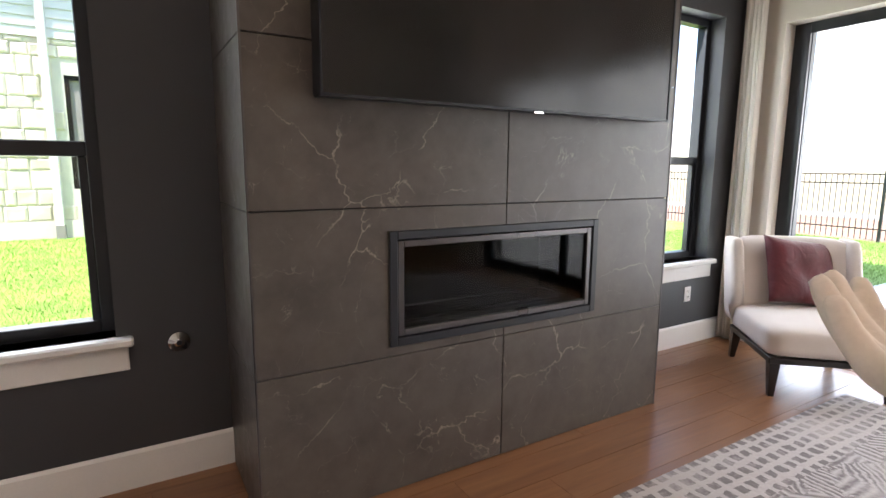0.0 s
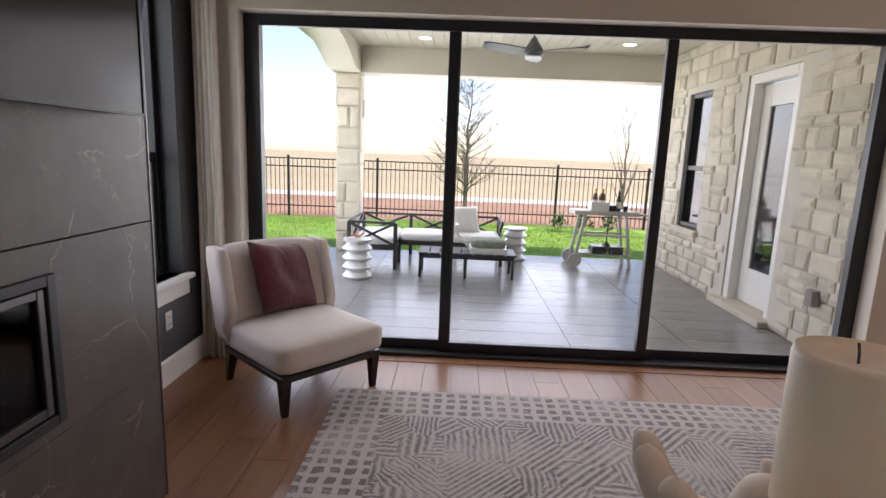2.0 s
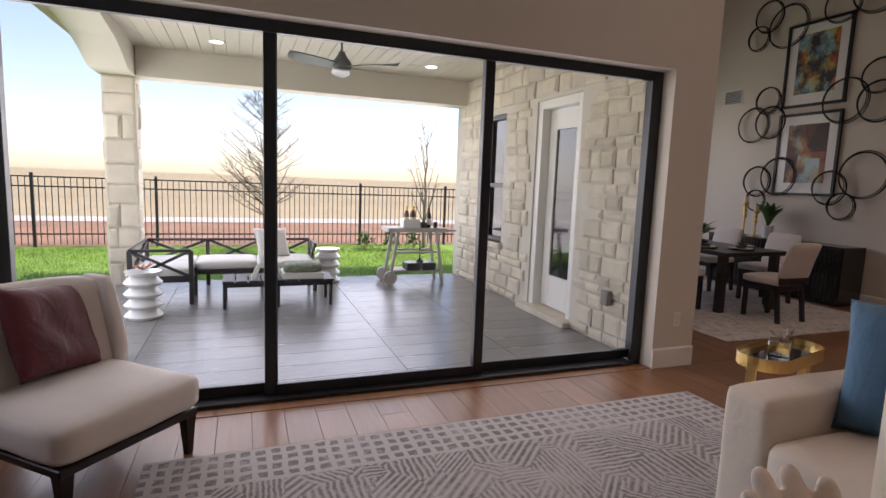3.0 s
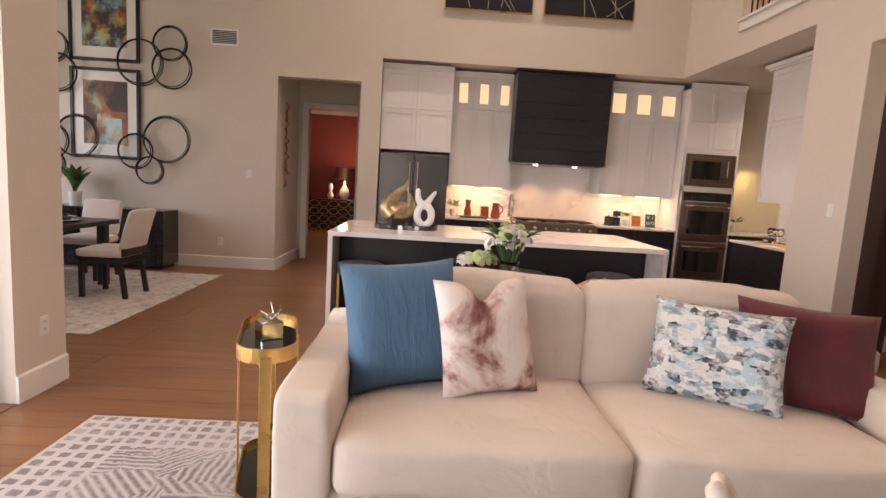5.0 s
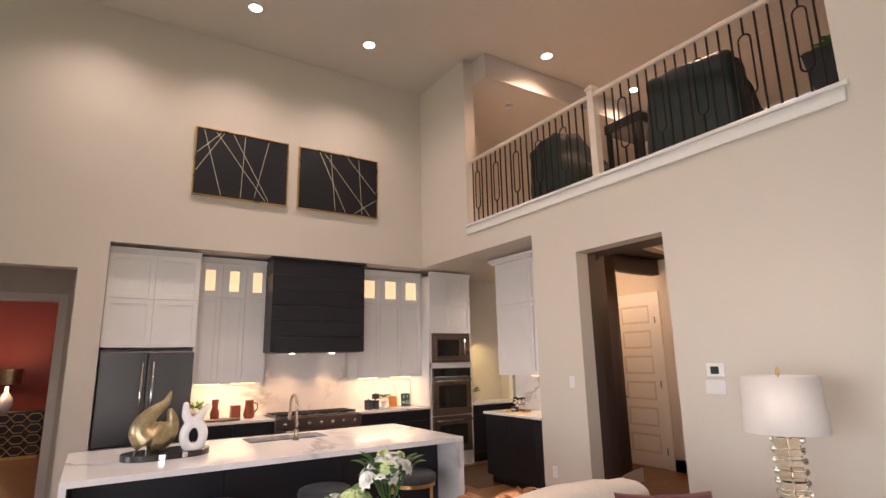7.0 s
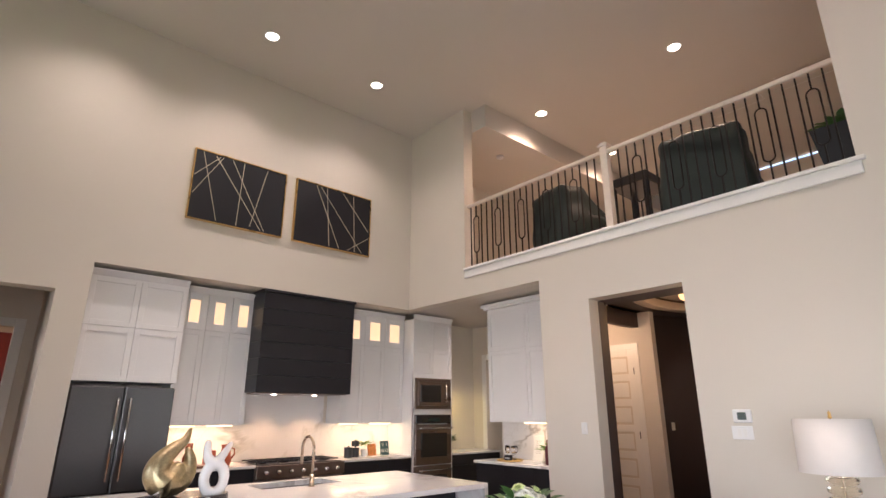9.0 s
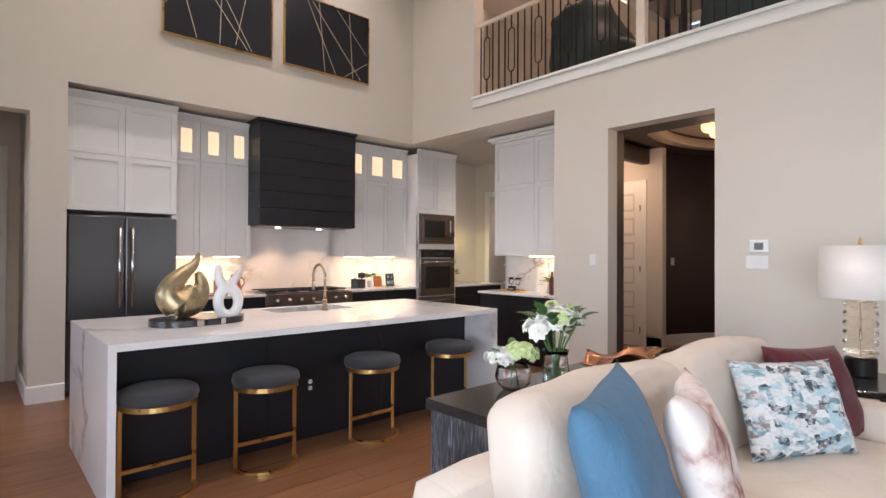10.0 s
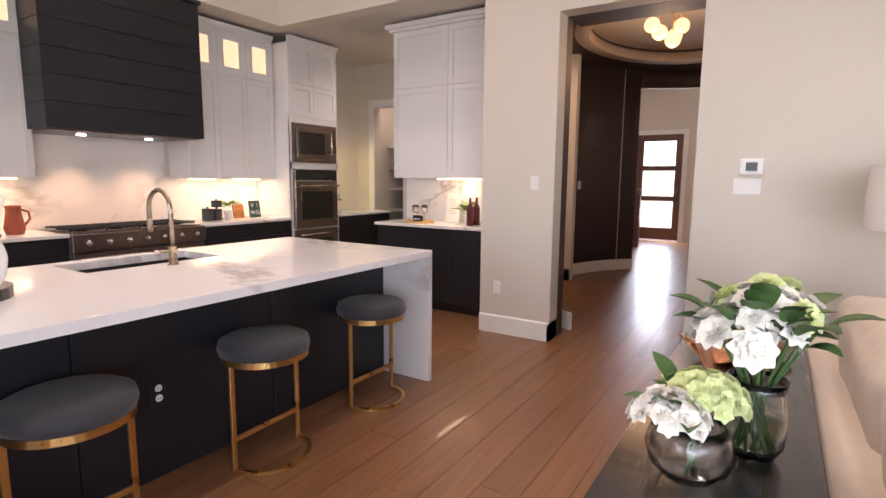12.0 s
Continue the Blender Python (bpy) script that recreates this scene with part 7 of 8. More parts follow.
def ring_sculpture(clusters):
    for c in clusters:
        t = thing("ring_sculpture", "cluster of overlapping dark wire rings on the wall", "wall sculpture", group="wire ring sculptures")
        for k, (x, z, r) in enumerate(c):
            bm = bmesh.new()
            for q in range(4):
                rr = r * (1 - 0.022 * q)
                src = ring(rr, 0.0065, 44, 5)
                src.transform(pose(x + 0.008 * math.sin(q * 2.1 + k), S + 0.05 + 0.012 * q + 0.01 * k, z + 0.008 * math.cos(q * 1.7 + k)))
                merge(bm, src)
            part("wire_ring", bm, "iron", t, smooth=True)


ring_sculpture([
    [(6.08, 1.76, 0.32), (6.50, 1.58, 0.24), (6.30, 1.33, 0.19)],
    [(6.03, 3.05, 0.23), (6.00, 2.72, 0.27), (6.42, 2.78, 0.31)],
    [(7.82, 2.56, 0.28), (7.52, 2.58, 0.25), (7.58, 2.92, 0.21)],
    [(7.30, 1.74, 0.29), (7.64, 1.66, 0.24), (7.62, 1.36, 0.17)],
    [(7.40, 4.00, 0.32), (7.72, 4.22, 0.24), (7.86, 3.92, 0.19)],
    [(6.62, 4.10, 0.25), (6.15, 4.22, 0.36), (6.42, 4.35, 0.21)]])

# nook wall ornament
nk = thing("wall_ornament", "tall twisted bronze ornament on the passage wall", "wall sculpture")
for k in range(5):
    z = 1.2 + k * 0.24
    bm = tube([(NX1 - 0.02, -7.35, z), (NX1 - 0.05, -7.31, z + 0.07), (NX1 - 0.02, -7.36, z + 0.14), (NX1 - 0.05, -7.40, z + 0.21), (NX1 - 0.02, -7.35, z + 0.26)], 0.014, 8)
    part("twist", bm, "bronze", nk, smooth=True)

# ---- bedroom beyond the passage ----
ds = thing("dresser", "black and gold fretwork dresser", "dresser", pose(4.62, -12.75, 0))
part("body", boxes([(-0.72, -0.24, 0.06, 0.72, 0.22, 0.84)], 0.005), "espresso", ds)
part("plinth", boxes([(-0.68, -0.2, 0, 0.68, 0.18, 0.06)]), "gold", ds)
for k in range(4):
    z = 0.16 + k * 0.19
    for c in range(6):
        x = -0.6 + c * 0.24
        part("fret", tube([(x - 0.12, 0.228, z), (x - 0.06, 0.228, z - 0.07), (x + 0.06, 0.228, z - 0.07), (x + 0.12, 0.228, z), (x + 0.06, 0.228, z + 0.07), (x - 0.06, 0.228, z + 0.07)], 0.009, 5, True), "gold", ds)
bl = thing("bedroom_lamp", "white ceramic lamp with a gold shade, lit", "lamp", pose(4.52, -12.72, 0.84))
part("body", turned([(0, 0), (0.07, 0), (0.13, 0.12), (0.11, 0.25), (0.035, 0.36), (0.03, 0.46), (0, 0.46)], 28), "white_gloss", bl, smooth=True)
part("shade", turned([(0.22, 0.5), (0.22, 0.78), (0.215, 0.78), (0.215, 0.5), (0.22, 0.5)], 36), "brass_art", bl)
v_ = thing("bedroom_vase", "white figure-eight ceramic vase", "vase", pose(4.86, -12.7, 0.84))
part("body", turned([(0, 0), (0.05, 0), (0.08, 0.1), (0.035, 0.2), (0.065, 0.3), (0.03, 0.4), (0, 0.4)], 24), "white_gloss", v_, smooth=True)
bd = thing("bed", "bed with a cream upholstered headboard", "bed", pose(6.3, -11.6, 0))
part("mattress", soft_box(1.5, 2.0, 0.35, 0.06, 0.02, 8, 0, 0, (0, 0.0, 0.22)), "outdoor_cushion", bd, smooth=True)
part("frame", boxes([(-0.78, -1.02, 0.03, 0.78, 1.02, 0.22)], 0.01), "espresso", bd)
part("headboard", soft_box(1.6, 0.12, 1.3, 0.05, 0.01, 8, 0, 0, (0, -1.1, 0.0)), "chair_fabric", bd, smooth=True)

# ---- foyer ----
def panel_door(name, label, m, w, h, mat="trim", rows=5):
    t = tagged(new(name), label, "door", kind="structure")
    t.matrix_world = m
    st_ = 0.105
    ph = (h - 0.20 - st_ * rows) / rows
    rails, z = [(st_, 0, 0.01, w - st_, 0.035, 0.20)], 0.20
    for k in range(rows):
        rails.append((st_, 0, z + ph, w - st_, 0.035, min(h, z + ph + st_)))
        part("panel", boxes([(st_ + 0.03, 0.006, z + 0.03, w - st_ - 0.03, 0.02, z + ph - 0.03)], 0.006), mat, t)
        z += ph + st_
    part("leaf", boxes([(0, 0, 0.01, st_, 0.035, h), (w - st_, 0, 0.01, w, 0.035, h), (st_, 0.018, 0.2, w - st_, 0.03, h - st_)] + rails, 0.003), mat, t)
    return t


d1 = panel_door("door_closet", "white five-panel interior door, closed", pose(-3.93, -5.53, 0, 0, 0, 90), 0.74, 2.49, rows=6)
part("door_handle", tube([(0.06, -0.005, 1.0), (0.06, -0.05, 1.0), (0.15, -0.05, 1.0)], 0.01, 8), "iron", d1, smooth=True)
for z in (0.25, 1.2, 2.15):
    part("hinge", boxes([(0.725, -0.01, z - 0.05, 0.735, 0.0, z + 0.05)]), "black", d1)
d2 = tagged(new("door_front"), "wooden front door with three bright glass lites", "door", kind="structure")
part("leaf", boxes([(-10.1, -4.97, 0.02, -10.05, -4.82, 2.45), (-10.1, -4.12, 0.02, -10.05, -3.97, 2.45), (-10.1, -4.82, 0.02, -10.05, -4.12, 0.30), (-10.1, -4.82, 0.92, -10.05, -4.12, 1.04), (-10.1, -4.82, 1.62, -10.05, -4.12, 1.74), (-10.1, -4.82, 2.30, -10.05, -4.12, 2.45)], 0.006), "door_wood", d2)
for z0, z1 in ((0.30, 0.92), (1.04, 1.62), (1.74, 2.30)):
    p = part("pane", boxes([(-10.08, -4.82, z0, -10.07, -4.12, z1)]), "pane", d2)
    p.visible_shadow = False
part("door_handle", tube([(-10.05, -4.04, 0.9), (-10.0, -4.04, 0.92), (-10.0, -4.04, 1.2), (-10.05, -4.04, 1.22)], 0.012, 8), "iron", d2, smooth=True)
gl = thing("globe_light", "cluster of frosted glass globes on a brass plate, lit", "ceiling light", pose(-2.75, -3.12, 0.2))
part("plate", boxes([(-0.08, -0.05, 3.12, 0.08, 0.05, 3.15)], 0.004), "gold", gl)
for x, y, z in ((0, 0.10, 2.72), (0.02, -0.10, 2.68), (-0.12, 0.02, 2.66), (0.08, 0.04, 2.58), (0.1, -0.16, 2.74)):
    g_ = part("globe", turned([(0, -0.075)] + [(0.075 * math.cos(a), 0.075 * math.sin(a)) for a in (math.pi * (i / 8 - 0.5) for i in range(1, 8))] + [(0, 0.075)], 20), "globe", gl, "glowing amber globe", smooth=True)
    g_.location = (x, y, z)
    part("arm", tube([(0, 0, 3.13), (x * 0.5, y * 0.5, 2.95), (x, y, z + 0.07)], 0.006, 6), "gold", gl)
wall_plate("switch_plate", "white switch on the brown foyer wall", pose(RC.x + (RA - 0.002) * math.cos(radians(247)), RC.y + (RB - 0.002) * math.sin(radians(247)), 1.32, 0, 0, 163))
nw = thing("stair_newel", "wooden stair newel post in the front hall", "newel post", pose(-8.4, -4.55, 0))
part("post", boxes([(-0.06, -0.06, 0, 0.06, 0.06, 1.1)], 0.006), "door_wood", nw)
part("cap", turned([(0, 1.1), (0.09, 1.1), (0.09, 1.13), (0.05, 1.16), (0.06, 1.2), (0, 1.24)], 20), "door_wood", nw, smooth=True)

# ---- patio ----
PZ = -0.05
PX1 = 9.5
structure("patio_slab", boxes([(EX, -2.5, -0.35, PX1, 2.75, PZ - 0.012)]), "mortar", "patio slab and grout under the tiles", "patio")
structure("patio_ceiling", boxes([(EX, -2.5, 3.04, PX1 + 0.15, 2.8, 3.14)]), "tongue", "pale plank patio ceiling", "ceiling")
pcm = bpy.data.objects["patio_ceiling"]
for k in range(34):
    y = -2.45 + k * 0.153
    part("board", boxes([(EX + 0.01, y, 3.026, 9.3, y + 0.148, 3.04)], 0.003), "tongue", pcm)
bm = boxes([(9.2, -2.42, 2.66, PX1 + 0.02, 2.15, 3.04)])
structure("beam_east", bm, "stucco", "pale stucco patio beam", "beam")
bm = bmesh.new()
prof = [(EX, 3.04), (EX, 2.86), (5.5, 2.95), (6.6, 3.0), (7.4, 2.97), (8.1, 2.88), (8.5, 2.77), (8.8, 2.66), (9.58, 2.66), (9.58, 3.04)]
fa_, fb_ = [bm.verts.new((x, 2.16, z)) for x, z in prof], [bm.verts.new((x, 2.58, z)) for x, z in prof]
bm.faces.new(fa_)
bm.faces.new(fb_[::-1])
for i in range(len(prof)):
    j_ = (i + 1) % len(prof)
    bm.faces.new((fa_[i], fa_[j_], fb_[j_], fb_[i]))
structure("beam_north", bm, "stucco", "arched pale stucco patio beam", "beam")


def stones(parent, axis, at, u0, u1, z0, z1, holes, seed, depth=0.03, rows=(0.10, 0.15, 0.20), name="stone"):
    """Split-faced stones in courses on a wall; axis x: stones run along x and face +y or -y by the sign of depth."""
    rnd = random.Random(seed)
    z = z0
    while z < z1 - 0.03:
        h = min(rnd.choice(rows), z1 - z)
        u = u0
        while u < u1 - 0.02:
            w = min(rnd.uniform(0.15, 0.38), u1 - u)
            if u1 - u - w < 0.1:
                w = u1 - u
            a, b, c, d = u + 0.006, u + w - 0.006, z + 0.006, z + h - 0.006
            if not any(a < q1 and b > q0 and c < r1 and d > r0 for q0, q1, r0, r1 in holes):
                bm = bmesh.new()
                e = abs(depth) * rnd.uniform(0.55, 1.25)
                s = 1 if depth > 0 else -1
                m_ = 0.022
                mid = [(a + m_ + rnd.uniform(0, 0.02), c + m_ + rnd.uniform(0, 0.015)), (b - m_ - rnd.uniform(0, 0.02), c + m_ + rnd.uniform(0, 0.015)), (b - m_ - rnd.uniform(0, 0.02), d - m_ - rnd.uniform(0, 0.015)), (a + m_ + rnd.uniform(0, 0.02), d - m_ - rnd.uniform(0, 0.015))]
                low = [(a, c), (b, c), (b, d), (a, d)]
                put = (lambda p, q: (p[0], at + q, p[1])) if axis == "x" else (lambda p, q: (at + q, p[0], p[1]))
                A = [bm.verts.new(put(p, -0.004 * s)) for p in low]
                R = [bm.verts.new(put(p, s * e * rnd.uniform(0.35, 0.6))) for p in low]
                F = [bm.verts.new(put(p, s * e * rnd.uniform(0.75, 1.1))) for p in mid]
                bm.faces.new(F)
                for i in range(4):
                    j = (i + 1) % 4
                    bm.faces.new((A[i], A[j], R[j], R[i]))
                    bm.faces.new((R[i], R[j], F[j], F[i]))
                part(name, bm, "limestone", parent)
            u += w
        z += h


SY = -2.43
sw = structure("wall_patio_stone", boxes([(EX, -2.5, -0.3, 6.14, SY, 3.04), (7.06, -2.5, -0.3, 7.86, SY, 3.04), (8.5, -2.5, -0.3, 9.4, SY, 3.04), (6.14, -2.5, 2.46, 7.06, SY, 3.04), (7.86, -2.5, -0.3, 8.5, SY, 0.66), (7.86, -2.5, 2.42, 8.5, SY, 3.04)]), "mortar", "cream limestone patio wall", "wall")
stones(sw, "x", SY, EX + 0.02, 9.4, PZ, 3.03, [(6.12, 7.08, -1, 2.48), (7.84, 8.52, 0.66, 2.44)], 3, 0.035)
se = structure("wall_patio_end", boxes([(9.4, -2.67, -0.3, 9.6, SY, 3.04)]), "mortar", "limestone wall end", "wall")
colm = structure("patio_column", boxes([(9.24, 2.19, -0.3, 9.56, 2.51, 2.66)]), "mortar", "square cream limestone patio column", "column")
stones(colm, "y", 9.24, 2.16, 2.54, PZ, 2.655, [], 5, -0.035, (0.2, 0.26, 0.31))
stones(colm, "x", 2.19, 9.21, 9.58, PZ, 2.655, [], 6, -0.035, (0.2, 0.26, 0.31))
stones(colm, "x", 2.51, 9.21, 9.58, PZ, 2.655, [], 7, 0.035, (0.2, 0.26, 0.31))
# patio door and window
pd = tagged(new("door_patio"), "pale door with a tall glass lite to the patio", "door", kind="structure")
part("door_frame", boxes([(6.14, -2.58, 0.0, 6.24, -2.45, 2.46), (6.96, -2.58, 0.0, 7.06, -2.45, 2.46), (6.24, -2.58, 2.36, 6.96, -2.45, 2.46)], 0.004), "trim", pd)
lf = part("leaf", boxes([(6.25, -2.60, 0.02, 6.40, -2.555, 2.35), (6.80, -2.60, 0.02, 6.95, -2.555, 2.35), (6.40, -2.60, 0.02, 6.80, -2.555, 0.40), (6.40, -2.60, 2.12, 6.80, -2.555, 2.35)], 0.004), "trim", pd)
part("pane", boxes([(6.40, -2.585, 0.40, 6.80, -2.575, 2.12)]), "black_glass", lf, "dark reflective glass")
part("door_sill", boxes([(6.06, -2.6, PZ - 0.01, 7.14, -2.30, 0.012)], 0.012), "limestone", pd, "limestone door sill")
w3 = tagged(new("window_3"), "dark framed window in the stone patio wall", "window", kind="structure")
part("window_frame", boxes([(7.86, -2.56, 0.66, 7.92, -2.46, 2.42), (8.44, -2.56, 0.66, 8.5, -2.46, 2.42), (7.92, -2.56, 0.66, 8.44, -2.46, 0.72), (7.92, -2.56, 2.36, 8.44, -2.46, 2.42), (7.92, -2.55, 1.42, 8.44, -2.47, 1.48)], 0.004), "black", w3)
for z0, z1 in ((0.72, 1.42), (1.48, 2.36)):
    part("pane", boxes([(7.92, -2.53, z0, 8.44, -2.52, z1)]), "black_glass", w3, "dark reflective pane")
part("window_sill", boxes([(7.8, -2.5, 0.58, 8.56, -2.36, 0.66)], 0.01), "limestone", w3, "limestone sill")
ob_ = thing("outlet_box", "grey covered outdoor outlet on the stone", "outlet", pose(5.45, SY + 0.03, 0.42))
part("cover", boxes([(-0.05, 0, -0.07, 0.05, 0.07, 0.07)], 0.008), "stone_grey", ob_)

# fan and patio lights
fn = thing("ceiling_fan", "grey three-blade patio ceiling fan at rest", "ceiling fan", pose(7.4, -0.14, 0, 0, 0, 10))
M["fan"] = plain("slate_fan_finish", (0.13, 0.14, 0.15), 0.4, vary=0.1)
part("canopy", turned([(0, 3.026), (0.06, 3.026), (0.05, 2.98), (0, 2.97)], 24), "fan", fn, smooth=True)
part("downrod", tube([(0, 0, 2.98), (0, 0, 2.82)], 0.012, 8), "fan", fn)
part("motor", turned([(0, 2.85), (0.03, 2.845), (0.05, 2.80), (0.10, 2.73), (0.115, 2.68), (0.09, 2.645), (0, 2.64)], 28), "fan", fn, smooth=True)
for k in range(3):
    bm = bmesh.new()
    rows = []
    for i in range(9):
        t_ = i / 8
        r = 0.09 + 0.56 * t_
        wd = 0.05 + 0.05 * math.sin(math.pi * min(1, t_ * 0.8 + 0.15))
        sweep = 0.07 * t_ * t_
        rows.append([bm.verts.new((r, sweep + s * wd * (1 if i < 8 else 0.5), 2.68 + 0.02 * s + 0.012 * t_ + dz)) for s, dz in ((-1, 0), (1, 0), (1, 0.012), (-1, 0.012))])
    for a_, b_ in zip(rows, rows[1:]):
        for q in range(4):
            bm.faces.new((a_[q], a_[(q + 1) % 4], b_[(q + 1) % 4], b_[q]))
    bm.faces.new(rows[0])
    bm.faces.new(rows[-1][::-1])
    bm.transform(pose(0, 0, 0, 0, 0, 120 * k - 20))
    part("blade", bm, "fan", fn, smooth=False)
for x, y in ((8.46, 1.17), (8.46, -1.54), (6.3, 1.17), (6.3, -1.54)):
    can(x, y, 3.026)


# outdoor sectional
def rail_frame(rows, r=0.02):
    bm = bmesh.new()
    for a, b in rows:
        d = Vector(b) - Vector(a)
        src = boxes([(-r, -r, 0, r, r, d.length)])
        src.transform(Matrix.Translation(a) @ d.to_track_quat("Z", "Y").to_matrix().to_4x4())
        merge(bm, src)
    return bm


def cross_panel(x0, y0, x1, y1, z0, z1):
    """Frame panel with an X brace."""
    return [((x0, y0, z0), (x1, y1, z1)), ((x0, y0, z1), (x1, y1, z0)), ((x0, y0, z1), (x1, y1, z1)), ((x0, y0, z0), (x1, y1, z0))]


M["char_metal"] = plain("charcoal_powder_coat", (0.035, 0.033, 0.036), 0.5, vary=0.1)
os_ = thing("outdoor_sectional", "charcoal metal corner sofa with white cushions on the patio", "outdoor sofa")
bx, by = 9.15, 2.08
for (x, y) in ((8.0, 2.08), (8.0, 1.46), (9.15, 2.08), (9.15, 1.35), (9.15, 0.65), (9.15, 0.0), (8.5, 0.0), (8.5, 1.46)):
    part("leg", boxes([(x - 0.025, y - 0.025, PZ, x + 0.025, y + 0.025, 0.58 if (x > 9 or y > 2 or x < 8.1) else 0.30)], 0.003), "char_metal", os_)
for a in ((8.0, 2.08, 9.15, 2.08), (9.15, 2.08, 9.15, 1.35), (9.15, 1.35, 9.15, 0.65), (9.15, 0.65, 9.15, 0.0), (8.0, 2.08, 8.0, 1.46), (9.15, 0.0, 8.5, 0.0)):
    part("back_panel", rail_frame(cross_panel(*a, 0.27, 0.58), 0.016), "char_metal", os_, "crossed rail back")
part("seat_frame", boxes([(8.0, 1.46, 0.21, 9.15, 2.08, 0.26), (8.5, 0.0, 0.21, 9.15, 1.46, 0.26)]), "char_metal", os_)
for x0, x1, y0, y1 in ((8.03, 8.6, 1.47, 2.05), (8.6, 9.12, 1.47, 2.05), (8.5, 9.12, 0.74, 1.46), (8.5, 9.12, 0.02, 0.73)):
    part("seat_cushion", soft_box(x1 - x0, y1 - y0, 0.12, 0.04, 0.01, 8, 0, 0, ((x0 + x1) / 2, (y0 + y1) / 2, 0.26)), "outdoor_cushion", os_, smooth=True)
throw_pillow("outdoor_pillow", "white outdoor pillow on the patio sofa", "outdoor_cushion", pose(8.75, 0.5, 0.38, -25, 0, -70), 0.45, 0.42, 0.14)
ob2 = thing("outdoor_bench", "low slatted charcoal patio table", "outdoor table")
for k in range(9):
    y = -0.12 + k * 0.139
    part("slat", boxes([(7.62, y, 0.25, 8.12, y + 0.125, 0.275)], 0.003), "char_metal", ob2)
part("rail", boxes([(7.64, -0.1, 0.2, 7.67, 1.11, 0.25), (8.07, -0.1, 0.2, 8.10, 1.11, 0.25)]), "char_metal", ob2)
for x in (7.64, 8.06):
    for y in (-0.1, 0.5, 1.08):
        part("leg", boxes([(x, y, PZ, x + 0.035, y + 0.035, 0.25)], 0.002), "char_metal", ob2)
lk = thing("folded_recliner", "white slatted folding recliner frame with a grey pad", "recliner", pose(7.87, 0.62, 0.275))
part("back", rail_frame([((0, 0.18, 0.0), (0, 0.02, 0.34)), ((-0.2, 0.18, 0.0), (-0.2, 0.02, 0.34)), ((0, 0.1, 0.17), (-0.2, 0.1, 0.17)), ((0, 0.02, 0.34), (-0.2, 0.02, 0.34)), ((0, 0.06, 0.26), (0, -0.16, 0.03))], 0.018), "white", lk)
part("tray", boxes([(-0.22, -0.62, 0.0, 0.18, -0.15, 0.07)], 0.006), "white", lk)
M["moss"] = splotch("grey_green_pad", [(0.35, (0.10, 0.13, 0.08)), (0.6, (0.32, 0.36, 0.28)), (0.75, (0.5, 0.5, 0.46))], 30)
part("pad", soft_box(0.36, 0.44, 0.10, 0.03, 0.01, 6, 0.004, 1, (-0.02, -0.385, 0.07)), "moss", lk, "speckled grey-green pad", smooth=True)


def zig_stool(m, label):
    t = thing("ceramic_stool", label, "garden stool", m, "white garden stools")
    prof = [(0, 0)]
    for k in range(4):
        z = k * 0.115
        prof += [(0.165, z), (0.185, z + 0.03), (0.125, z + 0.095), (0.125, z + 0.105)]
    prof += [(0.17, 0.46), (0.175, 0.49), (0, 0.49)]
    part("body", turned(prof, 32), "white_gloss", t, smooth=False)
    return t


zig_stool(pose(7.48, 1.87, PZ), "white zigzag ceramic garden stool")
zig_stool(pose(9.15, -0.26, PZ), "white zigzag ceramic garden stool at the slab's edge")
dw = thing("driftwood", "small pale driftwood piece on the garden stool", "ornament", pose(7.48, 1.87, PZ + 0.49))
for k in range(6):
    a = k * 1.05
    part("twig", tube([(0, 0, 0.02), (0.06 * math.cos(a), 0.06 * math.sin(a), 0.05), (0.12 * math.cos(a + 0.3), 0.1 * math.sin(a + 0.3), 0.04 + 0.01 * k)], 0.014, 6, taper=0.4), "bronze", dw)

# bar cart
bc = thing("bar_cart", "weathered white wooden bar cart with wheels on the patio", "bar cart")
M["white_wood"] = wood("whitewashed_wood", (0.44, 0.42, 0.39), (0.62, 0.60, 0.57), "Y", 0.6, 1.0, 0.1)
CX0, CX1, CY0, CY1 = 8.72, 9.15, -1.97, -1.06
part("top", boxes([(CX0, CY0, 0.72, CX1, CY1, 0.78)], 0.006), "white_wood", bc)
part("shelf", boxes([(CX0 + 0.05, CY0 + 0.1, 0.13, CX1 - 0.05, CY1 - 0.12, 0.155)], 0.004), "white_wood", bc)
part("handle", tube([(CX0 + 0.03, CY0 - 0.14, 0.74), (CX1 - 0.03, CY0 - 0.14, 0.74)], 0.014, 8), "white_wood", bc)
for x in (CX0 + 0.04, CX1 - 0.04):
    part("handle_bar", boxes([(x - 0.012, CY0 - 0.15, 0.73, x + 0.012, CY0, 0.755)]), "white_wood", bc)
    for (ya, yb) in ((CY0 + 0.16, CY0 + 0.05), (CY1 - 0.16, CY1 - 0.05)):
        part("leg", rail_frame([((x, yb, PZ + (0.0 if ya < -1.6 else 0.08)), (x, ya, 0.72))], 0.02), "white_wood", bc)
    part("side_rail", rail_frame([((x, CY0 + 0.1, 0.42), (x, CY1 - 0.1, 0.42))], 0.014), "white_wood", bc)
    w_ = turned([(0, -0.015), (0.085, -0.015), (0.1, -0.018), (0.1, 0.018), (0.085, 0.015), (0, 0.015)], 28)
    w_.transform(pose(x + (0.04 if x > 8.9 else -0.04), CY1 - 0.04, PZ + 0.1, 0, 90, 0))
    part("wheel", w_, "white_wood", bc)
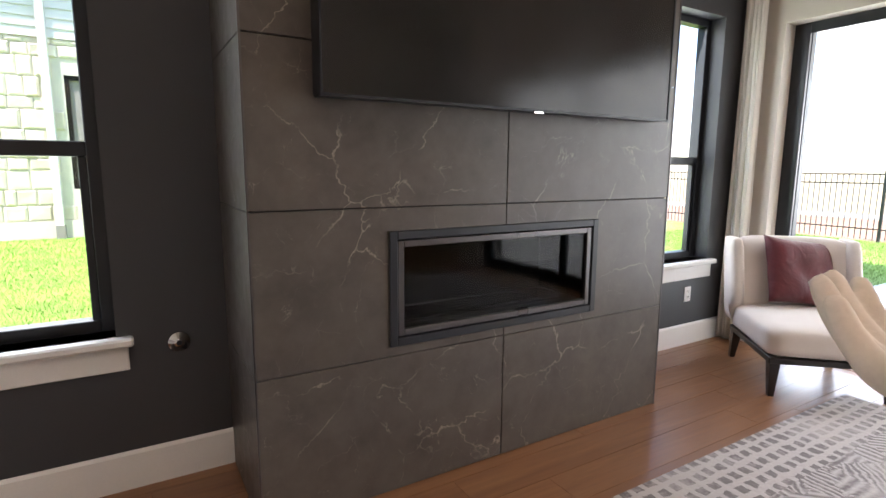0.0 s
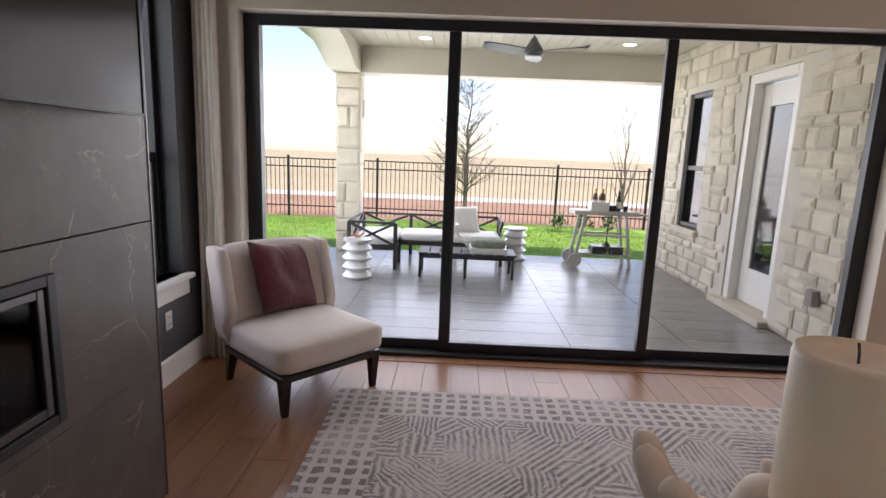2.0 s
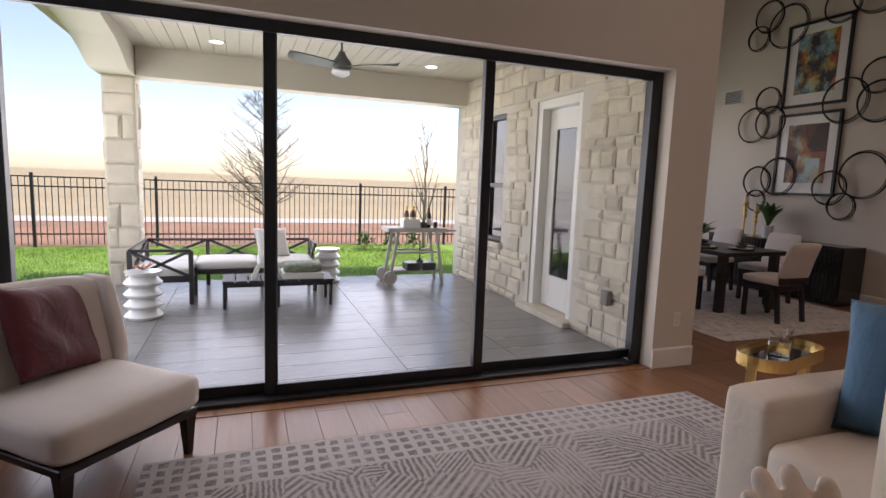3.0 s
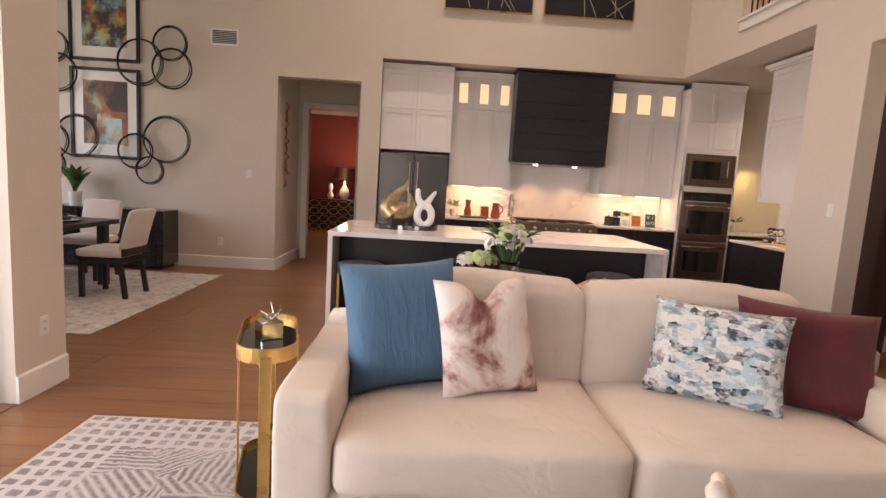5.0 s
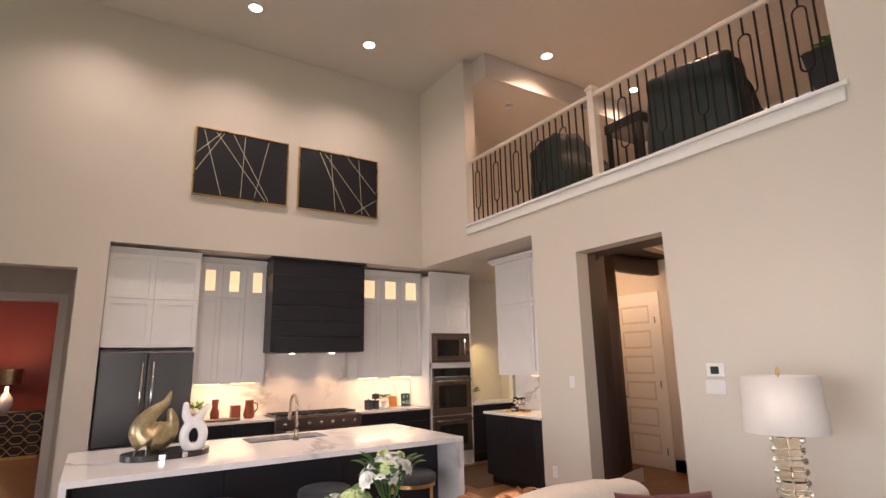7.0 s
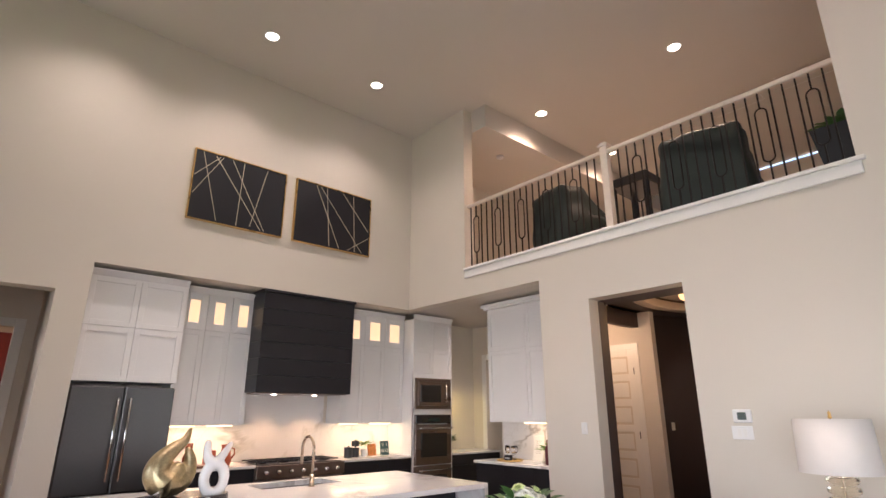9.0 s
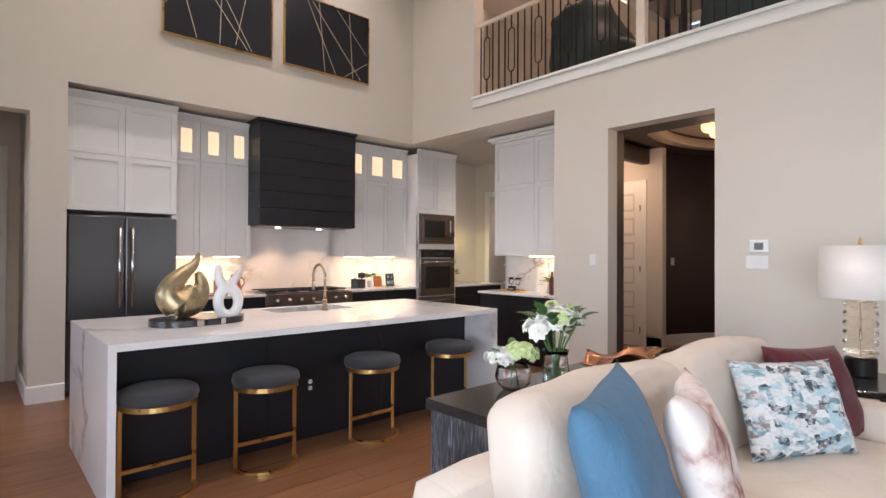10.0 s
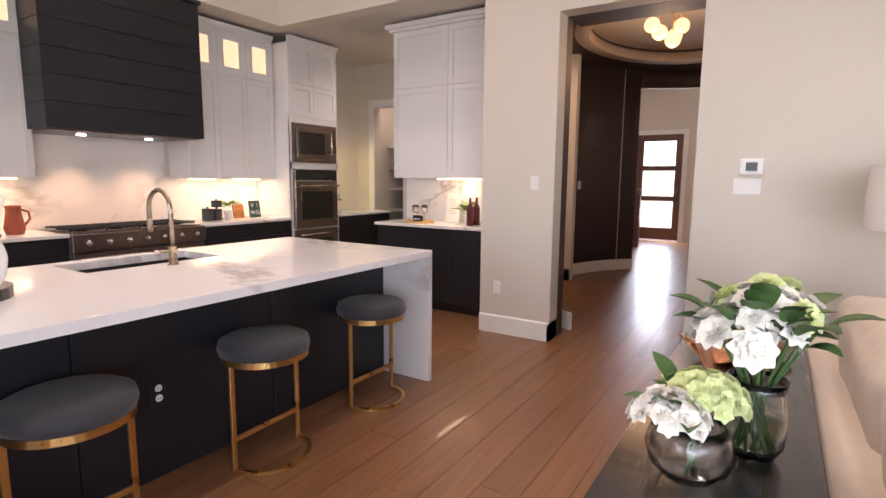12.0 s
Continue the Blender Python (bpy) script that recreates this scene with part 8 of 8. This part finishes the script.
ic = thing("ice_bucket", "white metal ice box on the bar cart", "ice bucket", pose(8.84, -1.42, 0.78))
part("tub", boxes([(-0.09, -0.13, 0, 0.09, 0.13, 0.13)], 0.006), "white", ic)
for k, (x, y, z) in enumerate(((8.84, -1.36, 0.80), (8.8, -1.44, 0.80), (8.88, -1.48, 0.80), (8.82, -1.70, 0.78))):
    b_ = thing("wine_bottle", "wine bottle with a gold foil neck", "bottle", pose(x, y, z + 0.0), "bottles on the cart")
    part("bottle", turned([(0, 0), (0.037, 0), (0.038, 0.17), (0.03, 0.21), (0.014, 0.24), (0.014, 0.30), (0, 0.30)], 20), "door_wood" if k < 3 else "black_glass", b_, smooth=True)
    part("foil", turned([(0.0145, 0.23), (0.0155, 0.24), (0.0155, 0.302), (0, 0.302)], 14), "gold" if k < 3 else "burgundy", b_)
    part("label", turned([(0.0385, 0.05), (0.0388, 0.14), (0.038, 0.14)], 20), "petal", b_)
for k, y in enumerate((-1.58, -1.64, -1.80)):
    g_ = thing("tumbler", "dark blue glass tumbler on the cart", "glass", pose(8.8, y, 0.78), "tumblers on the cart")
    part("cup", turned([(0, 0), (0.03, 0), (0.036, 0.085), (0.033, 0.085), (0.028, 0.006), (0, 0.006)], 18), "black_glass", g_)
for y in (-1.45, -1.7):
    bk = thing("storage_basket", "black basket on the cart's shelf", "basket", pose(8.83, y, 0.155), "baskets on the cart")
    part("basket", boxes([(-0.12, -0.1, 0, 0.12, 0.1, 0.10)], 0.008), "black", bk)
    part("rim", boxes([(-0.125, -0.105, 0.10, 0.125, 0.105, 0.112)], 0.004), "black", bk)
lt = thing("lantern", "black metal lantern on the cart's shelf", "lantern", pose(8.83, -1.58, 0.155))
part("pole", tube([(0, 0, 0), (0, 0, 0.42)], 0.01, 8), "black", lt)
part("hood", turned([(0, 0.12), (0.08, 0.10), (0.02, 0.16), (0, 0.2)], 16), "black", lt)

# ---- outdoors ----
def sheet(name, mat, label, x0, x1, y0, y1, z, cat, seg=1, fz=None):
    bm = bmesh.new()
    g = [[bm.verts.new((x0 + (x1 - x0) * i / seg, y0 + (y1 - y0) * j / seg, fz(x0 + (x1 - x0) * i / seg, y0 + (y1 - y0) * j / seg) if fz else z)) for j in range(seg + 1)] for i in range(seg + 1)]
    for i in range(seg):
        for j in range(seg):
            bm.faces.new((g[i][j], g[i + 1][j], g[i + 1][j + 1], g[i][j + 1]))
    return structure(name, bm, mat, label, cat, True)


GZ = -0.28


def rise(x, y):
    return GZ + max(0.0, min(1.0, (y - 3.2) / 8.0)) * 0.42 * max(0.0, min(1.0, (7.5 - x) / 3.0))


def hills(x, y):
    d = max(0.0, x - 60)
    return -0.42 + (0.00002 * d * d if d < 300 else 1.8) * (0.7 + 0.5 * noise.noise(Vector((x * 0.004, y * 0.006, 0))))


sheet("ground", "field", "dry pale field reaching the horizon", -600, 1500, -1200, 1200, 0, "ground", 60, hills)
sheet("lawn", "grass", "bright green lawn", -14, 15.35, -12, 10.98, 0, "ground", 60, rise)
sheet("soil_strip", "soil", "bare red soil beyond the fence", 15.35, 22, -40, 60, GZ + 0.01, "ground")
sheet("path", "path", "pale concrete path beyond the fence", 22, 24.2, -60, 90, GZ + 0.03, "path")


def tuft_field(x0, x1, y0, y1, count, seed):
    rnd = random.Random(seed)
    verts, faces = [], []
    for i in range(count):
        x, y = rnd.uniform(x0, x1), rnd.uniform(y0, y1)
        z = rise(x, y) - 0.005
        a = rnd.uniform(0, 6.28)
        h = rnd.uniform(0.025, 0.06)
        w = 0.006
        k = len(verts)
        verts += [(x - w * math.cos(a), y - w * math.sin(a), z), (x + w * math.cos(a), y + w * math.sin(a), z), (x + rnd.uniform(-0.03, 0.03), y + rnd.uniform(-0.03, 0.03), z + h)]
        faces.append((k, k + 1, k + 2))
    me = bpy.data.meshes.new("grass_blades")
    me.from_pydata(verts, [], faces)
    me.materials.append(M["grass"])
    return tagged(new("grass_blades", me), "short bright green grass blades", "grass", kind="stuff")


tuft_field(9.6, 15.3, -4, 9, 60000, 4)
tuft_field(-4, 3, 2.9, 10.9, 45000, 5)

# fence
fx = 15.3
fe = thing("iron_fence", "black iron picket fence along the lawn", "fence")
y = -14.0
while y < 24:
    part("post", boxes([(fx - 0.03, y - 0.03, GZ, fx + 0.03, y + 0.03, 1.36)], 0.003), "black", fe)
    rows = [(fx - 0.012, y + 0.03, 0.0, fx + 0.012, y + 2.37, 0.03), (fx - 0.012, y + 0.03, 1.05, fx + 0.012, y + 2.37, 1.08), (fx - 0.012, y + 0.03, 1.26, fx + 0.012, y + 2.37, 1.29)]
    for k in range(1, 20):
        yy = y + k * 0.12
        rows.append((fx - 0.008, yy - 0.008, GZ + 0.06, fx + 0.008, yy + 0.008, 1.29))
    part("fence_panel", boxes(rows), "black", fe)
    y += 2.4


def bare_tree(name, m, h, seed, spread, label, count=95, rise_k=0.7):
    t = thing(name, label, "tree", m)
    rnd = random.Random(seed)
    pts = [(0, 0, 0)]
    for i in range(1, 9):
        pts.append((rnd.uniform(-0.03, 0.03) * i * 0.4, rnd.uniform(-0.03, 0.03) * i * 0.4, h * i / 8))
    part("trunk", tube(pts, 0.05, 8, taper=0.12), "bark", t, smooth=True)
    bm = bmesh.new()
    for i in range(count):
        f = rnd.uniform(0.22, 0.97)
        base = Vector((0, 0, h * f))
        a = rnd.uniform(0, 6.283)
        l = spread * (1.15 - f) * rnd.uniform(0.7, 1.2) + 0.15
        tip = base + Vector((math.cos(a) * l, math.sin(a) * l, l * rise_k * rnd.uniform(0.75, 1.3)))
        mid = base.lerp(tip, 0.5) + Vector((0, 0, -0.05 * l))
        tube([base, mid, tip], 0.012 * (1.2 - f) + 0.004, 5, False, bm, 0.3)
        for q in range(5):
            k = rnd.uniform(0.3, 0.95)
            b0 = base.lerp(tip, k)
            b1 = b0 + Vector((rnd.uniform(-1, 1), rnd.uniform(-1, 1), rnd.uniform(0.1, 1))) * l * 0.35
            tube([b0, b0.lerp(b1, 0.5) + Vector((0, 0, 0.02)), b1], 0.006, 4, False, bm, 0.4)
    part("branches", bm, "bark", t, "thin bare branches")
    return t


bare_tree("young_tree", pose(13.5, 0.45, GZ), 3.9, 5, 1.0, "young bare tree staked on the lawn")
bare_tree("young_tree", pose(13.5, -3.2, GZ), 2.9, 9, 0.30, "thin bare sapling on the lawn", 16, 2.6)
for x, y, s in ((14.2, -1.9, 5), (14.1, -2.5, 6), (14.3, -3.2, 7)):
    sh = thing("shrub", "small dark shrub in a mulch bed", "shrub", pose(x, y, GZ), "shrubs by the fence")
    rnd = random.Random(s)
    bm = bmesh.new()
    for k in range(90):
        a, el = rnd.uniform(0, 6.28), rnd.uniform(0.1, 1.5)
        r = 0.28 * rnd.uniform(0.4, 1)
        src = leaf_blade(0.09, 0.03, 0.3, 3)
        src.transform(Matrix.Translation((r * math.cos(a) * math.cos(el), r * math.sin(a) * math.cos(el), 0.08 + r * 1.3 * math.sin(el))) @ pose(0, 0, 0, rnd.uniform(0, 90), 0, rnd.uniform(0, 360)))
        merge(bm, src)
    part("foliage", bm, "leaf", sh)
    part("stem", tube([(0, 0, 0), (0, 0, 0.3)], 0.012, 6), "bark", sh)

# neighbouring house
NY, NG = 11.0, 0.14
nh = thing("neighbour_house", "neighbouring house of pale limestone and white siding", "house")
nwall = part("wall", boxes([(-9, NY, -0.4, -0.20, NY + 0.4, 3.38), (0.34, NY, -0.4, 3.6, NY + 0.4, 3.38), (-0.20, NY, -0.4, 0.34, NY + 0.4, 0.95), (-0.20, NY, 2.82, 0.34, NY + 0.4, 3.38), (3.2, NY, -0.4, 3.6, NY + 9, 3.38)]), "mortar", nh)
part("foundation", boxes([(-9, NY - 0.04, -0.4, 3.62, NY, 0.42)]), "path", nh, "smooth pale foundation band")
for k in range(16):
    z = 3.38 + k * 0.155
    bm = boxes([(-9, NY - 0.02, z, 3.62, NY + 0.02, z + 0.165)])
    for v in bm.verts:
        if v.co.z < z + 0.01 and v.co.y < NY:
            v.co.y -= 0.02
    part("siding_board", bm, "siding", nh)
part("upper_wall", boxes([(-9, NY + 0.021, 3.38, 3.6, NY + 0.4, 5.9), (3.2, NY + 0.4, 3.38, 3.6, NY + 9, 5.9)]), "siding", nh)
rb = bmesh.new()
q = [rb.verts.new(p) for p in ((-9.5, NY - 0.6, 5.8), (4.2, NY - 0.6, 5.8), (4.2, NY + 5, 8.4), (-9.5, NY + 5, 8.4), (4.2, NY + 10, 5.8), (-9.5, NY + 10, 5.8))]
rb.faces.new((q[0], q[1], q[2], q[3]))
rb.faces.new((q[3], q[2], q[4], q[5]))
roof = part("roof", rb, "charcoal", nh, "dark shingle roof")
so = roof.modifiers.new("thick", "SOLIDIFY")
so.thickness = 0.15
wnd = part("window", boxes([(-0.20, NY + 0.02, 0.95, -0.13, NY + 0.12, 2.82), (0.27, NY + 0.02, 0.95, 0.34, NY + 0.12, 2.82), (-0.13, NY + 0.02, 0.95, 0.27, NY + 0.12, 1.02), (-0.13, NY + 0.02, 2.75, 0.27, NY + 0.12, 2.82), (-0.13, NY + 0.03, 1.45, 0.27, NY + 0.1, 1.52)]), "iron", nh, "dark framed window")
part("pane", boxes([(-0.13, NY + 0.06, 1.02, 0.27, NY + 0.07, 2.75)]), "stone_grey", wnd, "grey reflective pane")
part("downspout", boxes([(-0.49, NY - 0.12, 0.35, -0.37, NY - 0.03, 5.8)], 0.01), "siding", nh, "white metal downspout")
part("drain_boot", boxes([(-0.50, NY - 0.13, NG - 0.05, -0.36, NY - 0.02, 0.36)], 0.01), "stone_grey", nh, "grey drain boot")
stones(nwall, "x", NY, -5.0, 3.6, 0.42, 3.37, [(-0.22, 0.36, 0.93, 2.84)], 12, -0.035, (0.2, 0.26, 0.32))
nh2 = None


# ---- floor boards ----
def lay(x0, x1, y0, y1, seed, parent, long=1.9, wide=0.19):
    rnd = random.Random(seed)
    j, y = 0, y0
    cache = {}
    while y < y1 - 0.02:
        x = x0 - rnd.random() * long * 0.8
        yb = min(y + wide, y1)
        while x < x1:
            xe = x + long * rnd.choice((0.7, 1.0, 1.0))
            a, b = max(x, x0), min(xe, x1)
            if b - a > 0.03:
                key = (round(b - a, 2), round(yb - y, 3))
                if key not in cache:
                    g = 0.0012
                    bm = bmesh.new()
                    L, B = key[0] - g, key[1] - g
                    box(g, g, -0.02, L, B, 0.0, bm)
                    me = bpy.data.meshes.new("plank")
                    top = [v for v in bm.verts if v.co.z > -0.01]
                    bmesh.ops.recalc_face_normals(bm, faces=bm.faces)
                    bm.to_mesh(me)
                    bm.free()
                    me.materials.append(M["floor"])
                    cache[key] = me
                ob = new("plank", cache[key])
                ob.location = (a, y, 0.0)
                ob.parent = parent
            x = xe
        y = yb


fl = bpy.data.objects["floor"]
lay(W, E, S, N, 1, fl)
lay(E, 9.4, S, -2.67, 2, fl, 2.4)
lay(W - 2.0, KX, KB, S, 3, fl, 2.6)
lay(-10.0, W, -5.6, -2.5, 5, fl, 2.6)
lay(NX0, NX1, -9.0, S, 6, fl)
lay(2.6, 7.9, -13.6, -9.0, 7, fl, 3.0, 0.25)

# ---- patio tiles ----
slab = bpy.data.objects["patio_slab"]
me = None
for i in range(15):
    for j in range(5):
        a, b = EX + 0.01 + i * 0.303, -2.40 + j * 1.03 - (0.0 if i % 2 == 0 else 0.0)
        x1, y1 = min(a + 0.298, PX1), min(b + 1.025, 2.74)
        if x1 - a < 0.05:
            continue
        key = (round(x1 - a, 3), round(y1 - b, 3))
        if not me or me[0] != key:
            bm = boxes([(0, 0, -0.012, key[0], key[1], 0.0)])
            bmesh.ops.recalc_face_normals(bm, faces=bm.faces)
            m_ = bpy.data.meshes.new("patio_tile")
            bm.to_mesh(m_)
            bm.free()
            m_.materials.append(M["patio"])
            me = (key, m_)
        ob = new("patio_tile", me[1])
        ob.location = (a, b, PZ)
        ob.parent = slab
